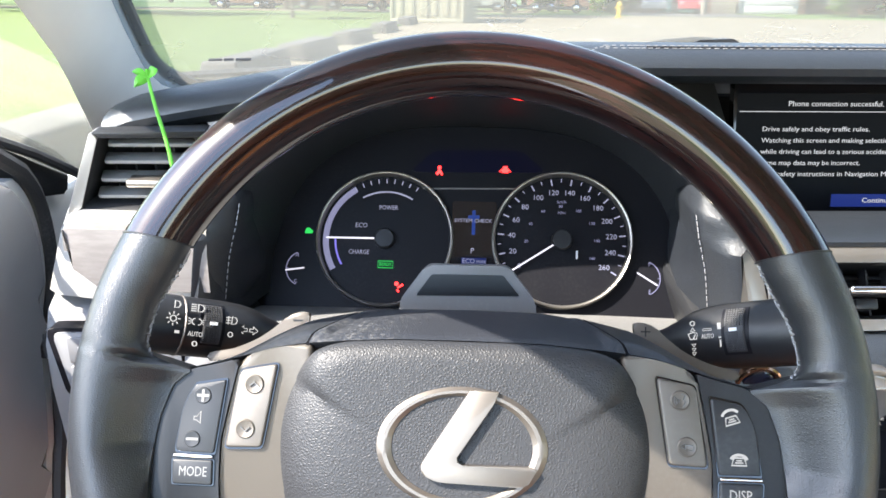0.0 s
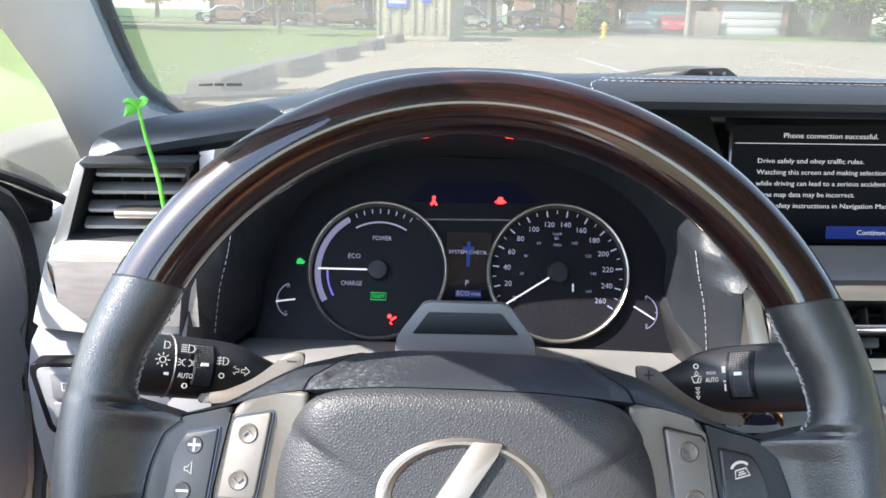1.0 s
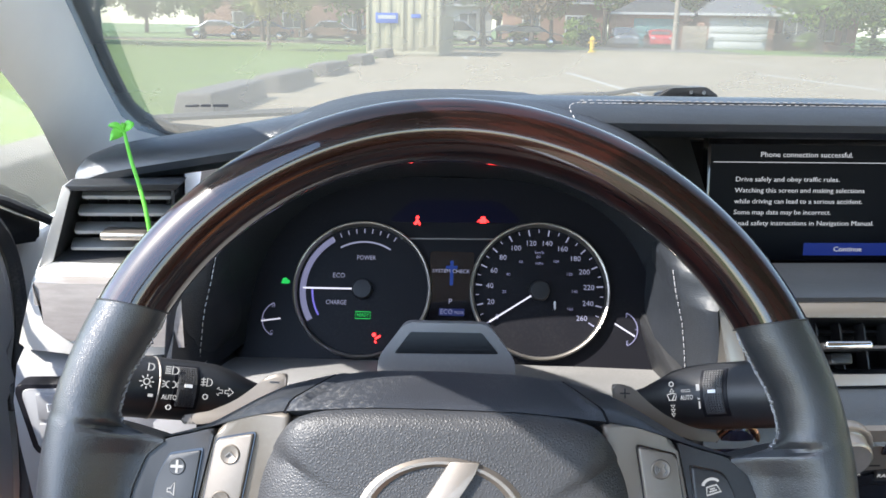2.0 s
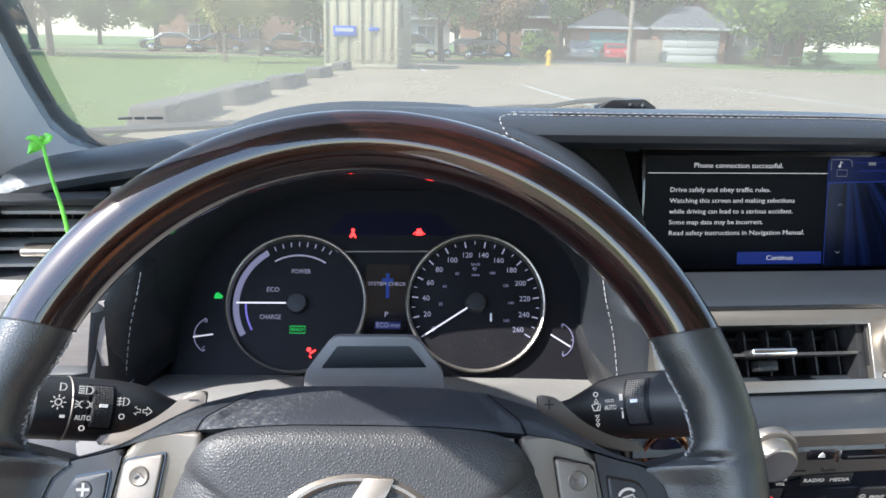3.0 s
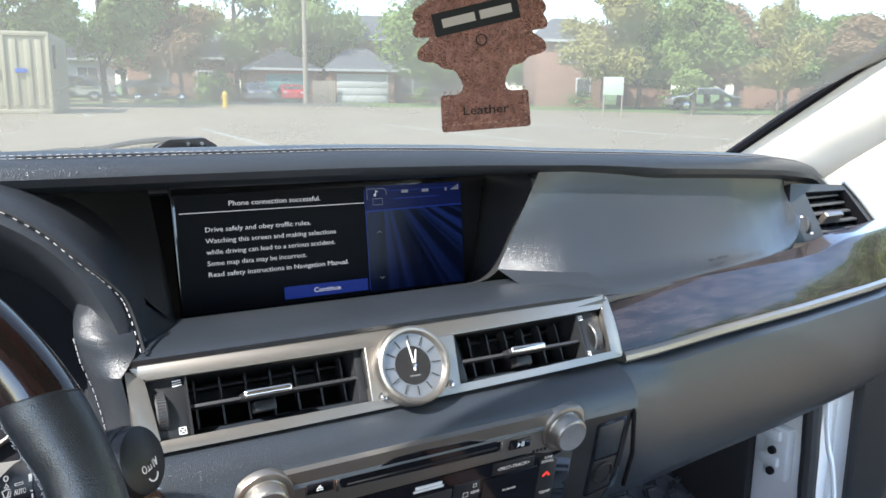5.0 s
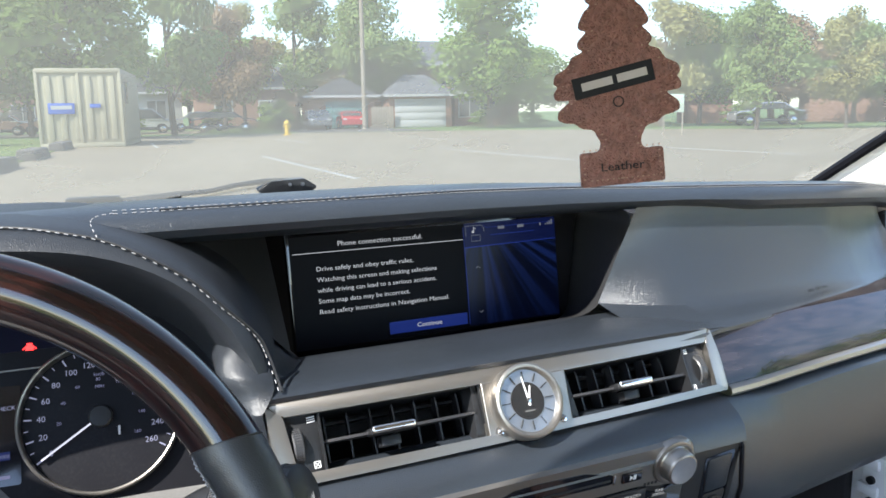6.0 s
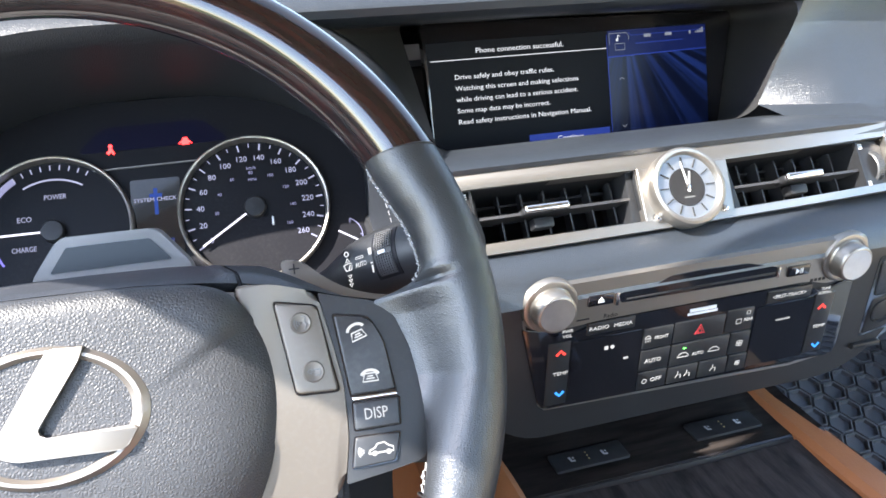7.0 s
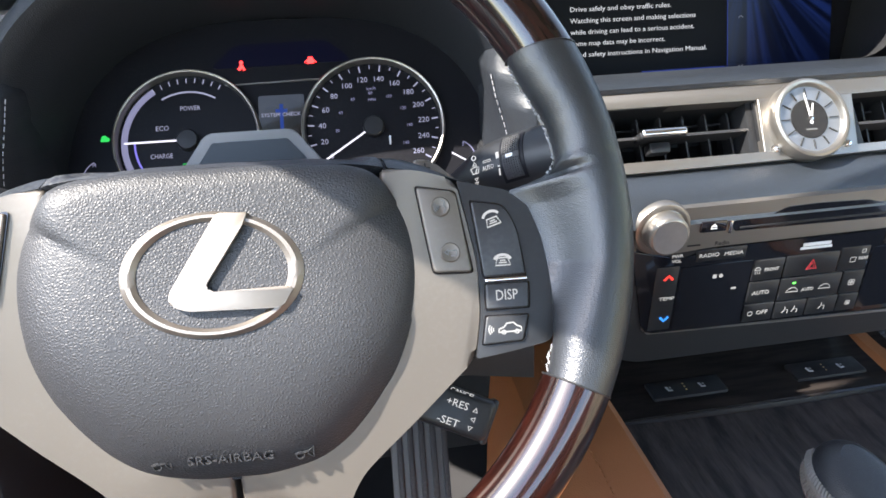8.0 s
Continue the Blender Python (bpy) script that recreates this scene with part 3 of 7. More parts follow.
for side in (1, -1):
    rows, cheek_seam = [], []
    for i in range(29):
        z = .970 - .102 * i / 28
        xl, xs, xr = (curve_at([(c[0], c[j]) for c in CHEEK[::-1]], z) for j in (1, 2, 3))
        pts = [(xl + .004, .12), (xl, .075), (xl * .5 + xs * .5 - .0008, .048), (xs, .024), (xs + .0016, .0190), (xs * .7 + xr * .3, .0095), (xs * .42 + xr * .58, .0005), (xs * .18 + xr * .82, -.0042), (xr, -.0052), (xr + .0010, .002), (xr + .002, .03)]
        rows.append([DASH @ Vector((x, y, z)) for x, y in pts])
        cheek_seam.append(DASH @ Vector((xs - .0003, .0225, z)))
    upper, upper_seam = [], []
    for i in range(15):
        z = .9455 + .0415 * (14 - i) / 14
        a = Vector((curve_at(SEAM_IN[0], z), curve_at(SEAM_IN[1], z), z))
        b = Vector((curve_at(SEAM_OUT[0], z), curve_at(SEAM_OUT[1], z), z))
        bend = Vector((.0, -.013, .002)) * min(1, (.990 - z) / .03) * min(1, (z - .941) / .018)
        upper.append([a + Vector(o) for o in ((.002, .095, 0), (-.001, .05, 0), (-.001, .024, 0), (0, 0, 0))] + [a.lerp(b, k) + bend * math.sin(math.pi * k ** .8) for k in (.12, .35, .6, .82)] + [b, b + Vector((.002, .008, -.001)), b + Vector((.003, .04, -.002))])
        upper_seam.append(a + Vector((-.0003, -.0015, 0)))
    rows, cheek_seam = upper + [q for q in rows if q[3].z < .944], upper_seam + [q for q in cheek_seam if q.z < .944]
    if side < 0:
        rows = [[Vector((-.0125 - v.x, v.y, v.z)) for v in q] for q in rows]
        cheek_seam = [Vector((-.0125 - v.x, v.y, v.z)) for v in cheek_seam]
    part("hood_cheek", loft(rows), LEATHER, hood)
    stitches(cheek_seam[8:][::3] + cheek_seam[-1:], hood, "cheek_stitching", step=.0044, length=.0034, r=.00045)


# ---- steering wheel: local X right, Y up the wheel's face, Z towards the driver ----
WHEEL = pose(.003, .318, .925, 64.5)
wheel = thing("steering_wheel", WHEEL, "burgundy wood and black leather steering wheel with satin metal spokes", "steering wheel")
RIM_R = .1727


def dish(y):
    """How far the hub's lower half falls back behind the rim's plane."""
    return 2.84 * max(0.0, -.03 - y) ** 2


def dished(bm):
    for v in bm.verts:
        v.co.z -= dish(v.co.y)
    return bm


# the wood's section: round outside and behind, with a soft crease along the inner front
WOOD_SECTION = [(.0157, 0), (.0153, .0035), (.0141, .0070), (.0118, .0105), (.0085, .0133), (.0042, .0149), (-.0005, .0152), (-.0045, .0144), (-.0080, .0126), (-.0096, .0113), (-.0106, .0102), (-.0128, .0066), (-.0146, .0024), (-.0153, -.0020), (-.0147, -.0066), (-.0123, -.0108), (-.0080, -.0138), (-.0020, -.0150), (.0045, -.0147), (.0100, -.0121), (.0140, -.0073), (.0155, -.0030)]


def wood_arc(outer0, outer1, inner0, inner1, n=60):
    """A stretch of the wooden rim; its ends may be cut askew: angles of the outer and of the inner side."""
    rows = []
    for i in range(n + 1):
        s = i / n
        row = []
        for dr, dz in WOOD_SECTION:
            k = .5 + .5 * dr / .0157
            a = radians((inner0 + (inner1 - inner0) * s) * (1 - k) + (outer0 + (outer1 - outer0) * s) * k)
            row.append(Vector((math.cos(a), math.sin(a), 0)) * (RIM_R + dr) + Vector((0, 0, dz)))
        rows.append(row)
    return loft(rows, close_u=True, caps=True)


part("rim_top", wood_arc(25.9, 154.1, 29.4, 150.6, 84), RIM_WOOD, wheel, "glossy burgundy wood veneer upper rim")
part("rim_bottom", wood_arc(205.4, 334.6, 205.4, 334.6, 84), RIM_WOOD, wheel, "glossy burgundy wood veneer lower rim")

# inner edge of a leather grip by the way round: bare rim, the web to the spoke, bare rim again
GRIP_IN = [(-25.4, .1590), (-21.0, .1575), (-19.0, .1566), (-14.1, .1540), (-8.3, .1507), (-2.2, .1471), (3.8, .1420), (6.2, .1362), (7.0, .1335), (7.5, .1420), (8.0, .1500), (8.9, .1556), (10.5, .1586), (13.5, .1594), (17.2, .1592), (21.3, .1574), (26.0, .1566), (29.5, .1575)]
GRIP_OUT = .1885


def grip_row(a_out, a_in, s):
    r_in = curve_at(GRIP_IN, a_in)
    web = min(1, max(0, (.1568 - r_in) / .007)) if -21 < a_in < 9.5 else 0
    c, h, z_in = (GRIP_OUT + r_in) / 2, (GRIP_OUT - r_in) / 2, -.0045
    row = []
    for k in range(15):
        t = math.pi * k / 14
        r0, z0 = c + h * math.cos(t), .0156 * math.sin(t)
        r1 = .1735 + .0150 * math.cos(t * 1.0) if t < math.pi / 2 else .1735 - (.1735 - r_in) * ((k - 7) / 7)
        u = (k - 7) / 7
        z1 = .0156 * math.sin(t) if t < math.pi / 2 else .0156 + (z_in - .0156) * (u * u * (3 - 2 * u))
        row.append((r0 + (r1 - r0) * web, z0 + (z1 - z0) * web))
    for k in range(1, 12):
        t = math.pi + math.pi * k / 12
        r0, z0 = c + h * math.cos(t), .0156 * math.sin(t)
        r1, z1 = (r_in + .0006, z_in - .022 * min(1, k / 4)) if k < 5 else (c + h * math.cos(t), -.0265 + (.0245) * ((k - 5) / 7) ** 1.5)
        row.append((r0 + (r1 - r0) * web, z0 + (z1 - z0) * web))
    out = []
    for r, z in row:
        k = min(1, max(0, (r - r_in) / (GRIP_OUT - r_in)))
        a = radians(a_in * (1 - k) + a_out * k)
        out.append(Vector((s * r * math.cos(a), r * math.sin(a), z)))
    return out


def grip(s):
    rows = []
    n = 96
    for i in range(n + 1):
        f = i / n
        a_out = 25.7 - 51.0 * f
        a_in = 29.2 + (a_out - 25.7) * 1.0 - 3.5 * min(1, f / .35)
        row = grip_row(a_out, a_in, s)
        if i in (0, n):                     # leather turned in at both ends
            mid = sum(row, Vector()) / len(row)
            rows.append([mid + (q - mid) * .90 for q in row] if i == 0 else row)
        rows.append(row)
        if i == n:
            mid = sum(row, Vector()) / len(row)
            rows.append([mid + (q - mid) * .90 for q in row])
    return loft(rows, close_u=True, caps=True)


for s in (1, -1):
    part("grip", grip(s), SMOOTH_LEATHER, wheel, "smooth worn black leather grip flowing into the spoke")

# airbag cover: a domed shield shape
HALF_PAD = [(.0350, .0346), (.0600, .0326), (.0715, .0288), (.0790, .0208), (.0860, .0070), (.0890, -.0090), (.0882, -.0260), (.0845, -.0430), (.0775, -.0600), (.0675, -.0760), (.0520, -.0925), (.0390, -.1005), (.0190, -.1050)]
PAD = rounded([(-x, y) for x, y in HALF_PAD[::-1]] + HALF_PAD, .012, 4)


def fold(y):
    """One along the cover's upper edge, where its face folds back to its top."""
    return min(1, max(0, (y - .014) / .014))


def domed(outline, z_edge, z_top, wall, rings=9, centre=(0, -.03)):
    rows = [[(p[0], p[1], z_edge - wall) for p in outline]]
    for k in range(rings + 1):
        q = (1 - ((k / rings) ** 1.7) * .97)
        rows.append([(centre[0] + (p[0] - centre[0]) * q, centre[1] + (p[1] - centre[1]) * q, z_edge + (z_top - z_edge) * (1 - q ** (7 + 22 * fold(p[1])) * (1 - .55 * fold(p[1])))) for p in outline])
    return loft(rows, close_u=True, caps=True)


cover = part("airbag_cover", dished(domed(PAD, -.008, .006, .03)), PAD_LEATHER, wheel, "grained dark grey airbag cover")
part("cover_gap", dished(plate([(x * 1.020, (y + .03) * 1.018 - .03 - .006 * fold(y)) for x, y in PAD], -.034, -.0092)), DIAL_BLACK, wheel, "dark gap round the airbag cover")

# top of the hub: the cover's own top, and beside it two arms that run out along the spokes
FRONT = [(0, .0352), (.035, .0349), (.060, .0332), (.079, .0316), (.093, .0292), (.108, .0248), (.121, .0208), (.138, .0170)]
DEEP = [(0, .083), (.045, .080), (.062, .070), (.074, .050), (.085, .037), (.10, .026), (.12, .017), (.14, .011)]


def hub_at(x, f, lift, z0=-.0090):
    e = curve_at(DEEP, abs(x)) * min(f, 1)
    y = curve_at(FRONT, abs(x)) + (.0042 if z0 < -.005 else .0010) * min(1, e / .006) + (.235 if z0 < -.005 else .270) * e - .55 * e * e + lift
    if z0 < -.005:
        y -= .008 * min(1, max(0, (abs(x) - .082) / .03)) * min(1, f * 2.5)
    return Vector((x * (1 + .06 * min(f, 1)), y - (.0015 if f == 1 else .014 if f > 1 else 0), z0 - e))


HUB_F = (0, .02, .05, .1, .2, .35, .5, .65, .8, .9, .96, 1.0, 1.04)
HUB_VINYL = shader("hub_vinyl", (.020, .022, .027), .46, grain=.5, grain_size=.0015, cells=True, vary=.2, dust=.22, spec=.45, bump_dist=.00025)
HUB_PLASTIC = shader("hub_plastic", (.016, .018, .022), .40, grain=.3, grain_size=.0010, vary=.2, dust=.08, spec=.45)
top_rows = []
for f in HUB_F:
    reach = .0768 - .018 * min(f, 1)
    top_rows.append([hub_at(reach * u, f, 0, -.0022 - .0050 * abs(u) ** 10) for u in (-1 + k / 20 for k in range(41))])
part("cover_top", loft([[q + Vector((0, -.003, -.010)) for q in top_rows[0]]] + top_rows), HUB_VINYL, wheel, "dusty dark vinyl top of the airbag cover")
for s in (1, -1):
    arm = []
    for f in HUB_F:
        reach = .0785 - .018 * min(f, 1)
        arm.append([hub_at(s * (reach + (.138 - reach) * u), f, 0) for u in (k / 16 for k in range(17))])
    part("hub_arm", loft([[q + Vector((0, 0, -.03)) for q in arm[0]]] + arm), HUB_PLASTIC, wheel, "black plastic cover along the spoke")
    part("hub_gap", tube([hub_at(s * (.0777 - .018 * f), f, -.0018) for f in HUB_F[:-1]], .0014, 6), DIAL_BLACK, wheel, "dark joint beside the cover's top")

# emblem: an oval ring with a bent bar across it, set on the cover
oval = []
for i in range(72):
    a = 2 * math.pi * i / 72
    c, d = math.cos(a), math.sin(a)
    oval.append([((.0361 + w) * c, -.0138 + (.0255 + w * .62) * d, .0042 + z) for w, z in ((-.0037, .0), (-.0035, .0022), (-.0012, .0038), (.0008, .0038), (.0034, .0020), (.0037, 0))])
part("emblem_ring", loft(oval, close_v=True, close_u=True), CHROME_WARM, cover, "satin metal oval emblem ring")
bar = [(.0032, .0125), (.0168, .0122), (.0140, .0060), (-.0030, -.0186), (-.0008, -.0216), (.0325, -.0210), (.0350, -.0225), (.0296, -.0302), (-.0111, -.0293), (-.0178, -.0262), (-.0186, -.0220)]
part("emblem_bar", plate(rounded(bar, [.002, .001, .002, .002, .002, .001, .001, .002, .004, .003, .003], 3), .003, .0094, .0022), CHROME_WARM, cover, "satin metal bent emblem bar")
WORD_Z = .0016 - dish(-.0945)
part("embossed_word", lettering("SRS-AIRBAG", .0042, 0, 0, 0, width=.0375, depth=.0006), PAD_LEATHER, cover, at=pose(.001, -.0945, WORD_Z, 21))
for hx in (-.0300, .0330):
    horn = stroke([(-.0045, -.001), (.0015, 0), (.004, .002), (.004, -.003), (.0015, -.001)], .0006, -.0008, .0006)
    stroke(arc(-.002, -.0017, .0018, 0, 360, 10), .0005, -.0008, .0006, bm=horn)
    part("horn_mark", horn, PAD_LEATHER, cover, at=pose(hx, -.0945, WORD_Z - .0026, 24))

# button symbols given a little emission to look bright
BUTTON_MARK = glow("glowing_white_symbols", (.75, .75, .75), .12)
BUTTON_BLACK = shader("button_plastic", (.015, .016, .018), .45, grain=.15, grain_size=.0005, vary=.1, dust=.03)
for s in (1, -1):
    def M(pts):
        return [(s * x, y) for x, y in pts][::s]
    sil = [(.0740, .0318), (.0930, .0290), (.1095, .0240), (.1132, .0042), (.1168, -.0170), (.1162, -.0402), (.1126, -.0598), (.1010, -.0702), (.0845, -.0855), (.0690, -.0990), (.0585, -.1090), (.0520, -.1200), (.0480, -.1350), (.0400, -.1500), (.0015, -.1520), (.0015, -.0900), (.022, -.0900), (.0400, -.0850), (.0520, -.0700), (.0780, -.0400), (.0840, -.0100), (.0780, .0060)]
    trim = part("spoke_trim", dished(plate(rounded(M(sil), .005, 3), -.030, -.0072, .0042, seg=4)), SILVER_WARM, wheel, "champagne satin metal spoke trim")
    blk = rounded(M([(.1100, .0232), (.1211, .0200), (.1345, .0170), (.1428, .0090), (.1481, -.0057), (.1501, -.0217), (.1503, -.0375), (.1488, -.0535), (.1300, -.0570), (.1130, -.0594), (.1166, -.0400), (.1172, -.0170), (.1136, .0042)]), [.001, .004, .008, .01, .01, .01, .01, .004, .004, .001, .004, .01, .004], 4)
    panel = part("switch_panel", plate(blk, -.016, -.0058, .0020, seg=3), PLASTIC, wheel, "black plastic switch panel")
    # the metal double button
    db = rounded(M([(.0909, .0211), (.1088, .0175), (.1143, -.0196), (.0965, -.0190)]), .0022, 3)
    part("button_gap", plate([((p[0] - s * .1025) * 1.07 + s * .1025, (p[1] - .001) * 1.045 + .001) for p in db], -.012, -.0060), GLOSS_BLACK, trim)
    sw = part("double_button", plate(db, -.012, -.0042, .0014, seg=3), SILVER_WARM, trim, "satin metal two-way button")
    for bx, by in ((.1015, .0109), (.1046, -.0104)):
        bowl = lathe([(.0047, .0002), (.0041, .0008), (.0030, .0004), (.0001, -.0001)], 24, m=Matrix.Translation((s * bx, by, -.0042)))
        part("button_dish", bowl, SILVER_WARM, trim)
        if s > 0 and by > 0:
            mk = stroke([(bx + .0006, by + .0030), (bx + .0022, by + .0024), (bx + .0016, by + .0004), (bx + .0026, by - .0008), (bx + .0014, by - .0028)], .0005, -.0040, -.0030)
            for r_ in (.0012, .0022, .0032):
                stroke(arc(bx + .0004, by, r_, 150, 225, 6), .0004, -.0040, -.0030, bm=mk)
        elif s > 0:
            mk = stroke([(bx - .0026, by + .0002), (bx - .0010, by + .0014), (bx - .0010, by - .0010), (bx - .0026, by + .0002)], .0004, -.0040, -.0030)
            stroke([(bx - .0010, by + .0008), (bx + .0028, by + .0008), (bx + .0028, by - .0016), (bx + .0004, by - .0016)], .0005, -.0040, -.0030, bm=mk)
        else:
            k = 1 if by > 0 else -1
            mk = stroke([(s * bx - .0022, by - k * .0008), (s * bx, by + k * .0010), (s * bx + .0022, by - k * .0008)], .0005, -.0040, -.0030)
        part("button_mark", mk, PLASTIC_DUSTY, trim)
    # the black buttons below one another
    for name, poly in (("rocker_button", [(.1157, .0124), (.1304, .0098), (.1356, .0000), (.1384, -.0222), (.1194, -.0226)]), ("lower_button", [(.1196, -.0259), (.1394, -.0259), (.1386, -.0376), (.1192, -.0376)]), ("bottom_button", [(.1189, -.0405), (.1381, -.0409), (.1347, -.0524), (.1164, -.0532)])):
        if s < 0 and name == "bottom_button":
            continue
        q = rounded(M(poly), [.0015, .003, .006, .001, .001] if len(poly) == 5 else .0012, 3)
        cx, cy = sum(p[0] for p in poly) / len(poly), sum(p[1] for p in poly) / len(poly)
        part("button_gap", plate([((p[0] - s * cx) * 1.07 + s * cx, (p[1] - cy) * 1.07 + cy) for p in q], -.012, -.0052), GLOSS_BLACK, panel)
        part(name, plate(q, -.012, -.0040, .0010, seg=3), BUTTON_BLACK, panel)
    part("chrome_bar", box(*sorted((s * .1195, s * .1388)), -.0250, -.0234, -.006, -.0034, .0005), CHROME, panel, "thin chrome bar between buttons")
    Z = -.0040
    if s > 0:
        part("words", lettering("DISP", .0048, .1288, -.0316, Z, width=.0100), BUTTON_MARK, panel)
        for cx, cy, up, lean in ((.1249, .0036, .0022, 18), (.1283, -.0150, .0004, 0)):
            own = stroke(arc(0, up - .0010, .0038, 12, 168, 10, ry=.0026), .0012, 0, .0003)
            stroke([(-.0024, .0006), (.0024, .0006), (.0034, -.0028), (-.0034, -.0028)], .0007, 0, .0003, closed=True, bm=own)
            for yy, ww in ((-.0006, .0012), (-.0016, .0018)):
                stroke([(-ww, yy), (ww, yy)], .0006, 0, .0003, bm=own)
            part("phone_mark", moved(own, Matrix.Translation((cx, cy, Z)) @ Matrix.Rotation(radians(lean), 4, 'Z')), BUTTON_MARK, panel)
        car = stroke([(.1238, -.0482), (.1242, -.0467), (.1264, -.0460), (.1278, -.0443), (.1308, -.0441), (.1324, -.0456), (.1342, -.0463), (.1344, -.0480), (.1238, -.0482)], .0007, Z, Z + .0003)
        for cx in (.1262, .1322):
            stroke(arc(cx, -.0482, .0009, 0, 360, 8), .0005, Z, Z + .0003, bm=car)
        for rr in (.0012, .0022, .0032):
            stroke(arc(.1226, -.0468, rr, 140, 220, 5), .0006, Z, Z + .0003, bm=car)
        part("distance_mark", car, BUTTON_MARK, panel)
    else:
        part("words", lettering("MODE", .0046, -.1288, -.0316, Z, width=.0135), BUTTON_MARK, panel)
        for by in (.0046, -.0162):
            part("button_dish", lathe([(.0040, .0000), (.0036, .0006), (.0001, .0002)], 20, m=Matrix.Translation((-.1262 - (.0040 if by < 0 else 0), by, Z))), BUTTON_BLACK, panel)
        vm = box(-.1292, -.1232, .0040, .0053, Z, Z + .0008)
        box(-.1268, -.1256, .0016, .0076, Z, Z + .0008, bm=vm)
        box(-.1330, -.1272, -.0168, -.0156, Z, Z + .0008, bm=vm)
        stroke([(-.1300, -.0055), (-.1286, -.0055), (-.1268, -.0028), (-.1268, -.0088), (-.1286, -.0072), (-.1300, -.0072)], .0005, Z, Z + .0003, closed=True, bm=vm)
        part("volume_marks", vm, BUTTON_MARK, panel)
    # shift paddle behind the spoke
    pad = rounded(M([(.0935, .0505), (.1045, .0495), (.1120, .0420), (.1230, .0335), (.1370, .0275), (.1530, .0245), (.1530, .0195), (.1370, .0200), (.1200, .0265), (.1080, .0350), (.0945, .0400)]), [.003, .004, .006, .01, .01, .002, .002, .01, .01, .01, .003], 4)
    pdl = part("shift_paddle", plate(pad, -.084, -.080, .0014, seg=3), SILVER_WARM, wheel, "satin metal shift paddle")
    pm = box(s * .1005 - .0028, s * .1005 + .0028, .0446, .0454, -.0801, -.0796)
    if s > 0:
        box(s * .1005 - .0004, s * .1005 + .0004, .0422, .0478, -.0801, -.0796, bm=pm)
    part("paddle_mark", pm, PLASTIC, pdl)
    part("paddle_stem", box(*sorted((s * .082, s * .097)), .020, .038, -.095, -.083, .002), PLASTIC, pdl)

# seams of the leather grips: a rough pale thread along the inner edge, and the dark joints to the wood
rnd = random.Random(17)
for s in (1, -1):
    for a0, a1 in ((28.6, 8.6), (-20.6, -25.0)):
        bm, n = None, int(abs(a1 - a0) * 2.6)
        for k in range(n):
            a = a0 + (a1 - a0) * (k + .5) / n
            r = curve_at(GRIP_IN, a) - .0001
            c, t = Vector((s * math.cos(radians(a)), math.sin(radians(a)), 0)), Vector((-s * math.sin(radians(a)), math.cos(radians(a)), 0))
            p0 = c * r + t * .0006 + Vector((0, 0, -.0035 + rnd.uniform(-.0006, .0006)))
            p1 = c * (r + rnd.uniform(-.0008, .0010)) - t * .0006 + Vector((0, 0, -.0012 + rnd.uniform(-.0008, .0012)))
            bm = tube([p0, p0.lerp(p1, .5) - c * rnd.uniform(.0003, .0010), p1], rnd.uniform(.0002, .00045), 5, bm)
        part("grip_seam", bm, THREAD, wheel, "frayed pale thread along the grip")
    for o, i_ in ((25.8, 29.3), (-25.4, -25.4)):
        row = []
        for dr, dz in WOOD_SECTION:
            k = .5 + .5 * dr / .0157
            a = radians(i_ * (1 - k) + o * k)
            row.append(Vector((s * math.cos(a), math.sin(a), 0)) * (RIM_R + dr * 1.005) + Vector((0, 0, dz * 1.005)))
        part("rim_joint", tube(row + row[:1], .0005, 6), PLASTIC, wheel, "dark joint between wood and leather")

# ---- steering column with stalks and the driver camera unit ----
column = thing("steering_column", Matrix(), "grey dusty plastic steering column shroud with control stalks", "steering column")
rows = []
for y, z0, drop, w in ((.67, .840, .0, .225), (.61, .857, .002, .22), (.56, .872, .008, .20), (.50, .888, .022, .16), (.465, .897, .040, .125), (.43, .899, .055, .10), (.40, .894, .058, .09)):
    rows.append([(w * u, y, z0 - drop * abs(u) ** 2.2) for u in (-1 + .1 * i for i in range(21))])
part("shroud", thicken(loft(rows), .004), shader("shroud_plastic", (.135, .133, .131), .6, grain=.3, grain_size=.0008, vary=.12, dust=.2), column)
rows = []
for k in range(9):
    y = .38 + .03 * k
    rows.append([(.070 * math.cos(t), y, .842 - .30 * (y - .40) + .048 * math.sin(t)) for t in (2 * math.pi * i / 20 for i in range(20))])
part("column_tube", loft(rows, close_u=True, caps=True), PLASTIC, column)
part("hub_back", lathe([(.0001, -.10), (.055, -.10), (.064, -.075), (.068, -.045), (.064, -.032), (.0001, -.030)], 32), PLASTIC, column, at=WHEEL @ Matrix.Translation((0, -.04, 0)))

mon_pose = pose(0, .470, .930, 75)
mon = part("driver_camera", plate(rounded([(-.0275, .0160), (.0262, .0165), (.0448, -.0070), (.0448, -.018), (-.0446, -.018), (-.0446, -.0075)], [.004, .004, .007, .002, .002, .007], 4), -.016, 0, .0028, seg=3), shader("grey_satin_plastic", (.12, .12, .122), .5, vary=.1, dust=.1), column, "grey plastic driver camera unit", at=mon_pose)
part("camera_window", plate(rounded([(-.0238, .0100), (.0226, .0106), (.0338, -.0028), (-.0338, -.0042)], .0015, 3), -.004, .0007), shader("smoked_window", (.004, .004, .005), .25, vary=.1, spec=.25), mon, "smoked black infrared window")


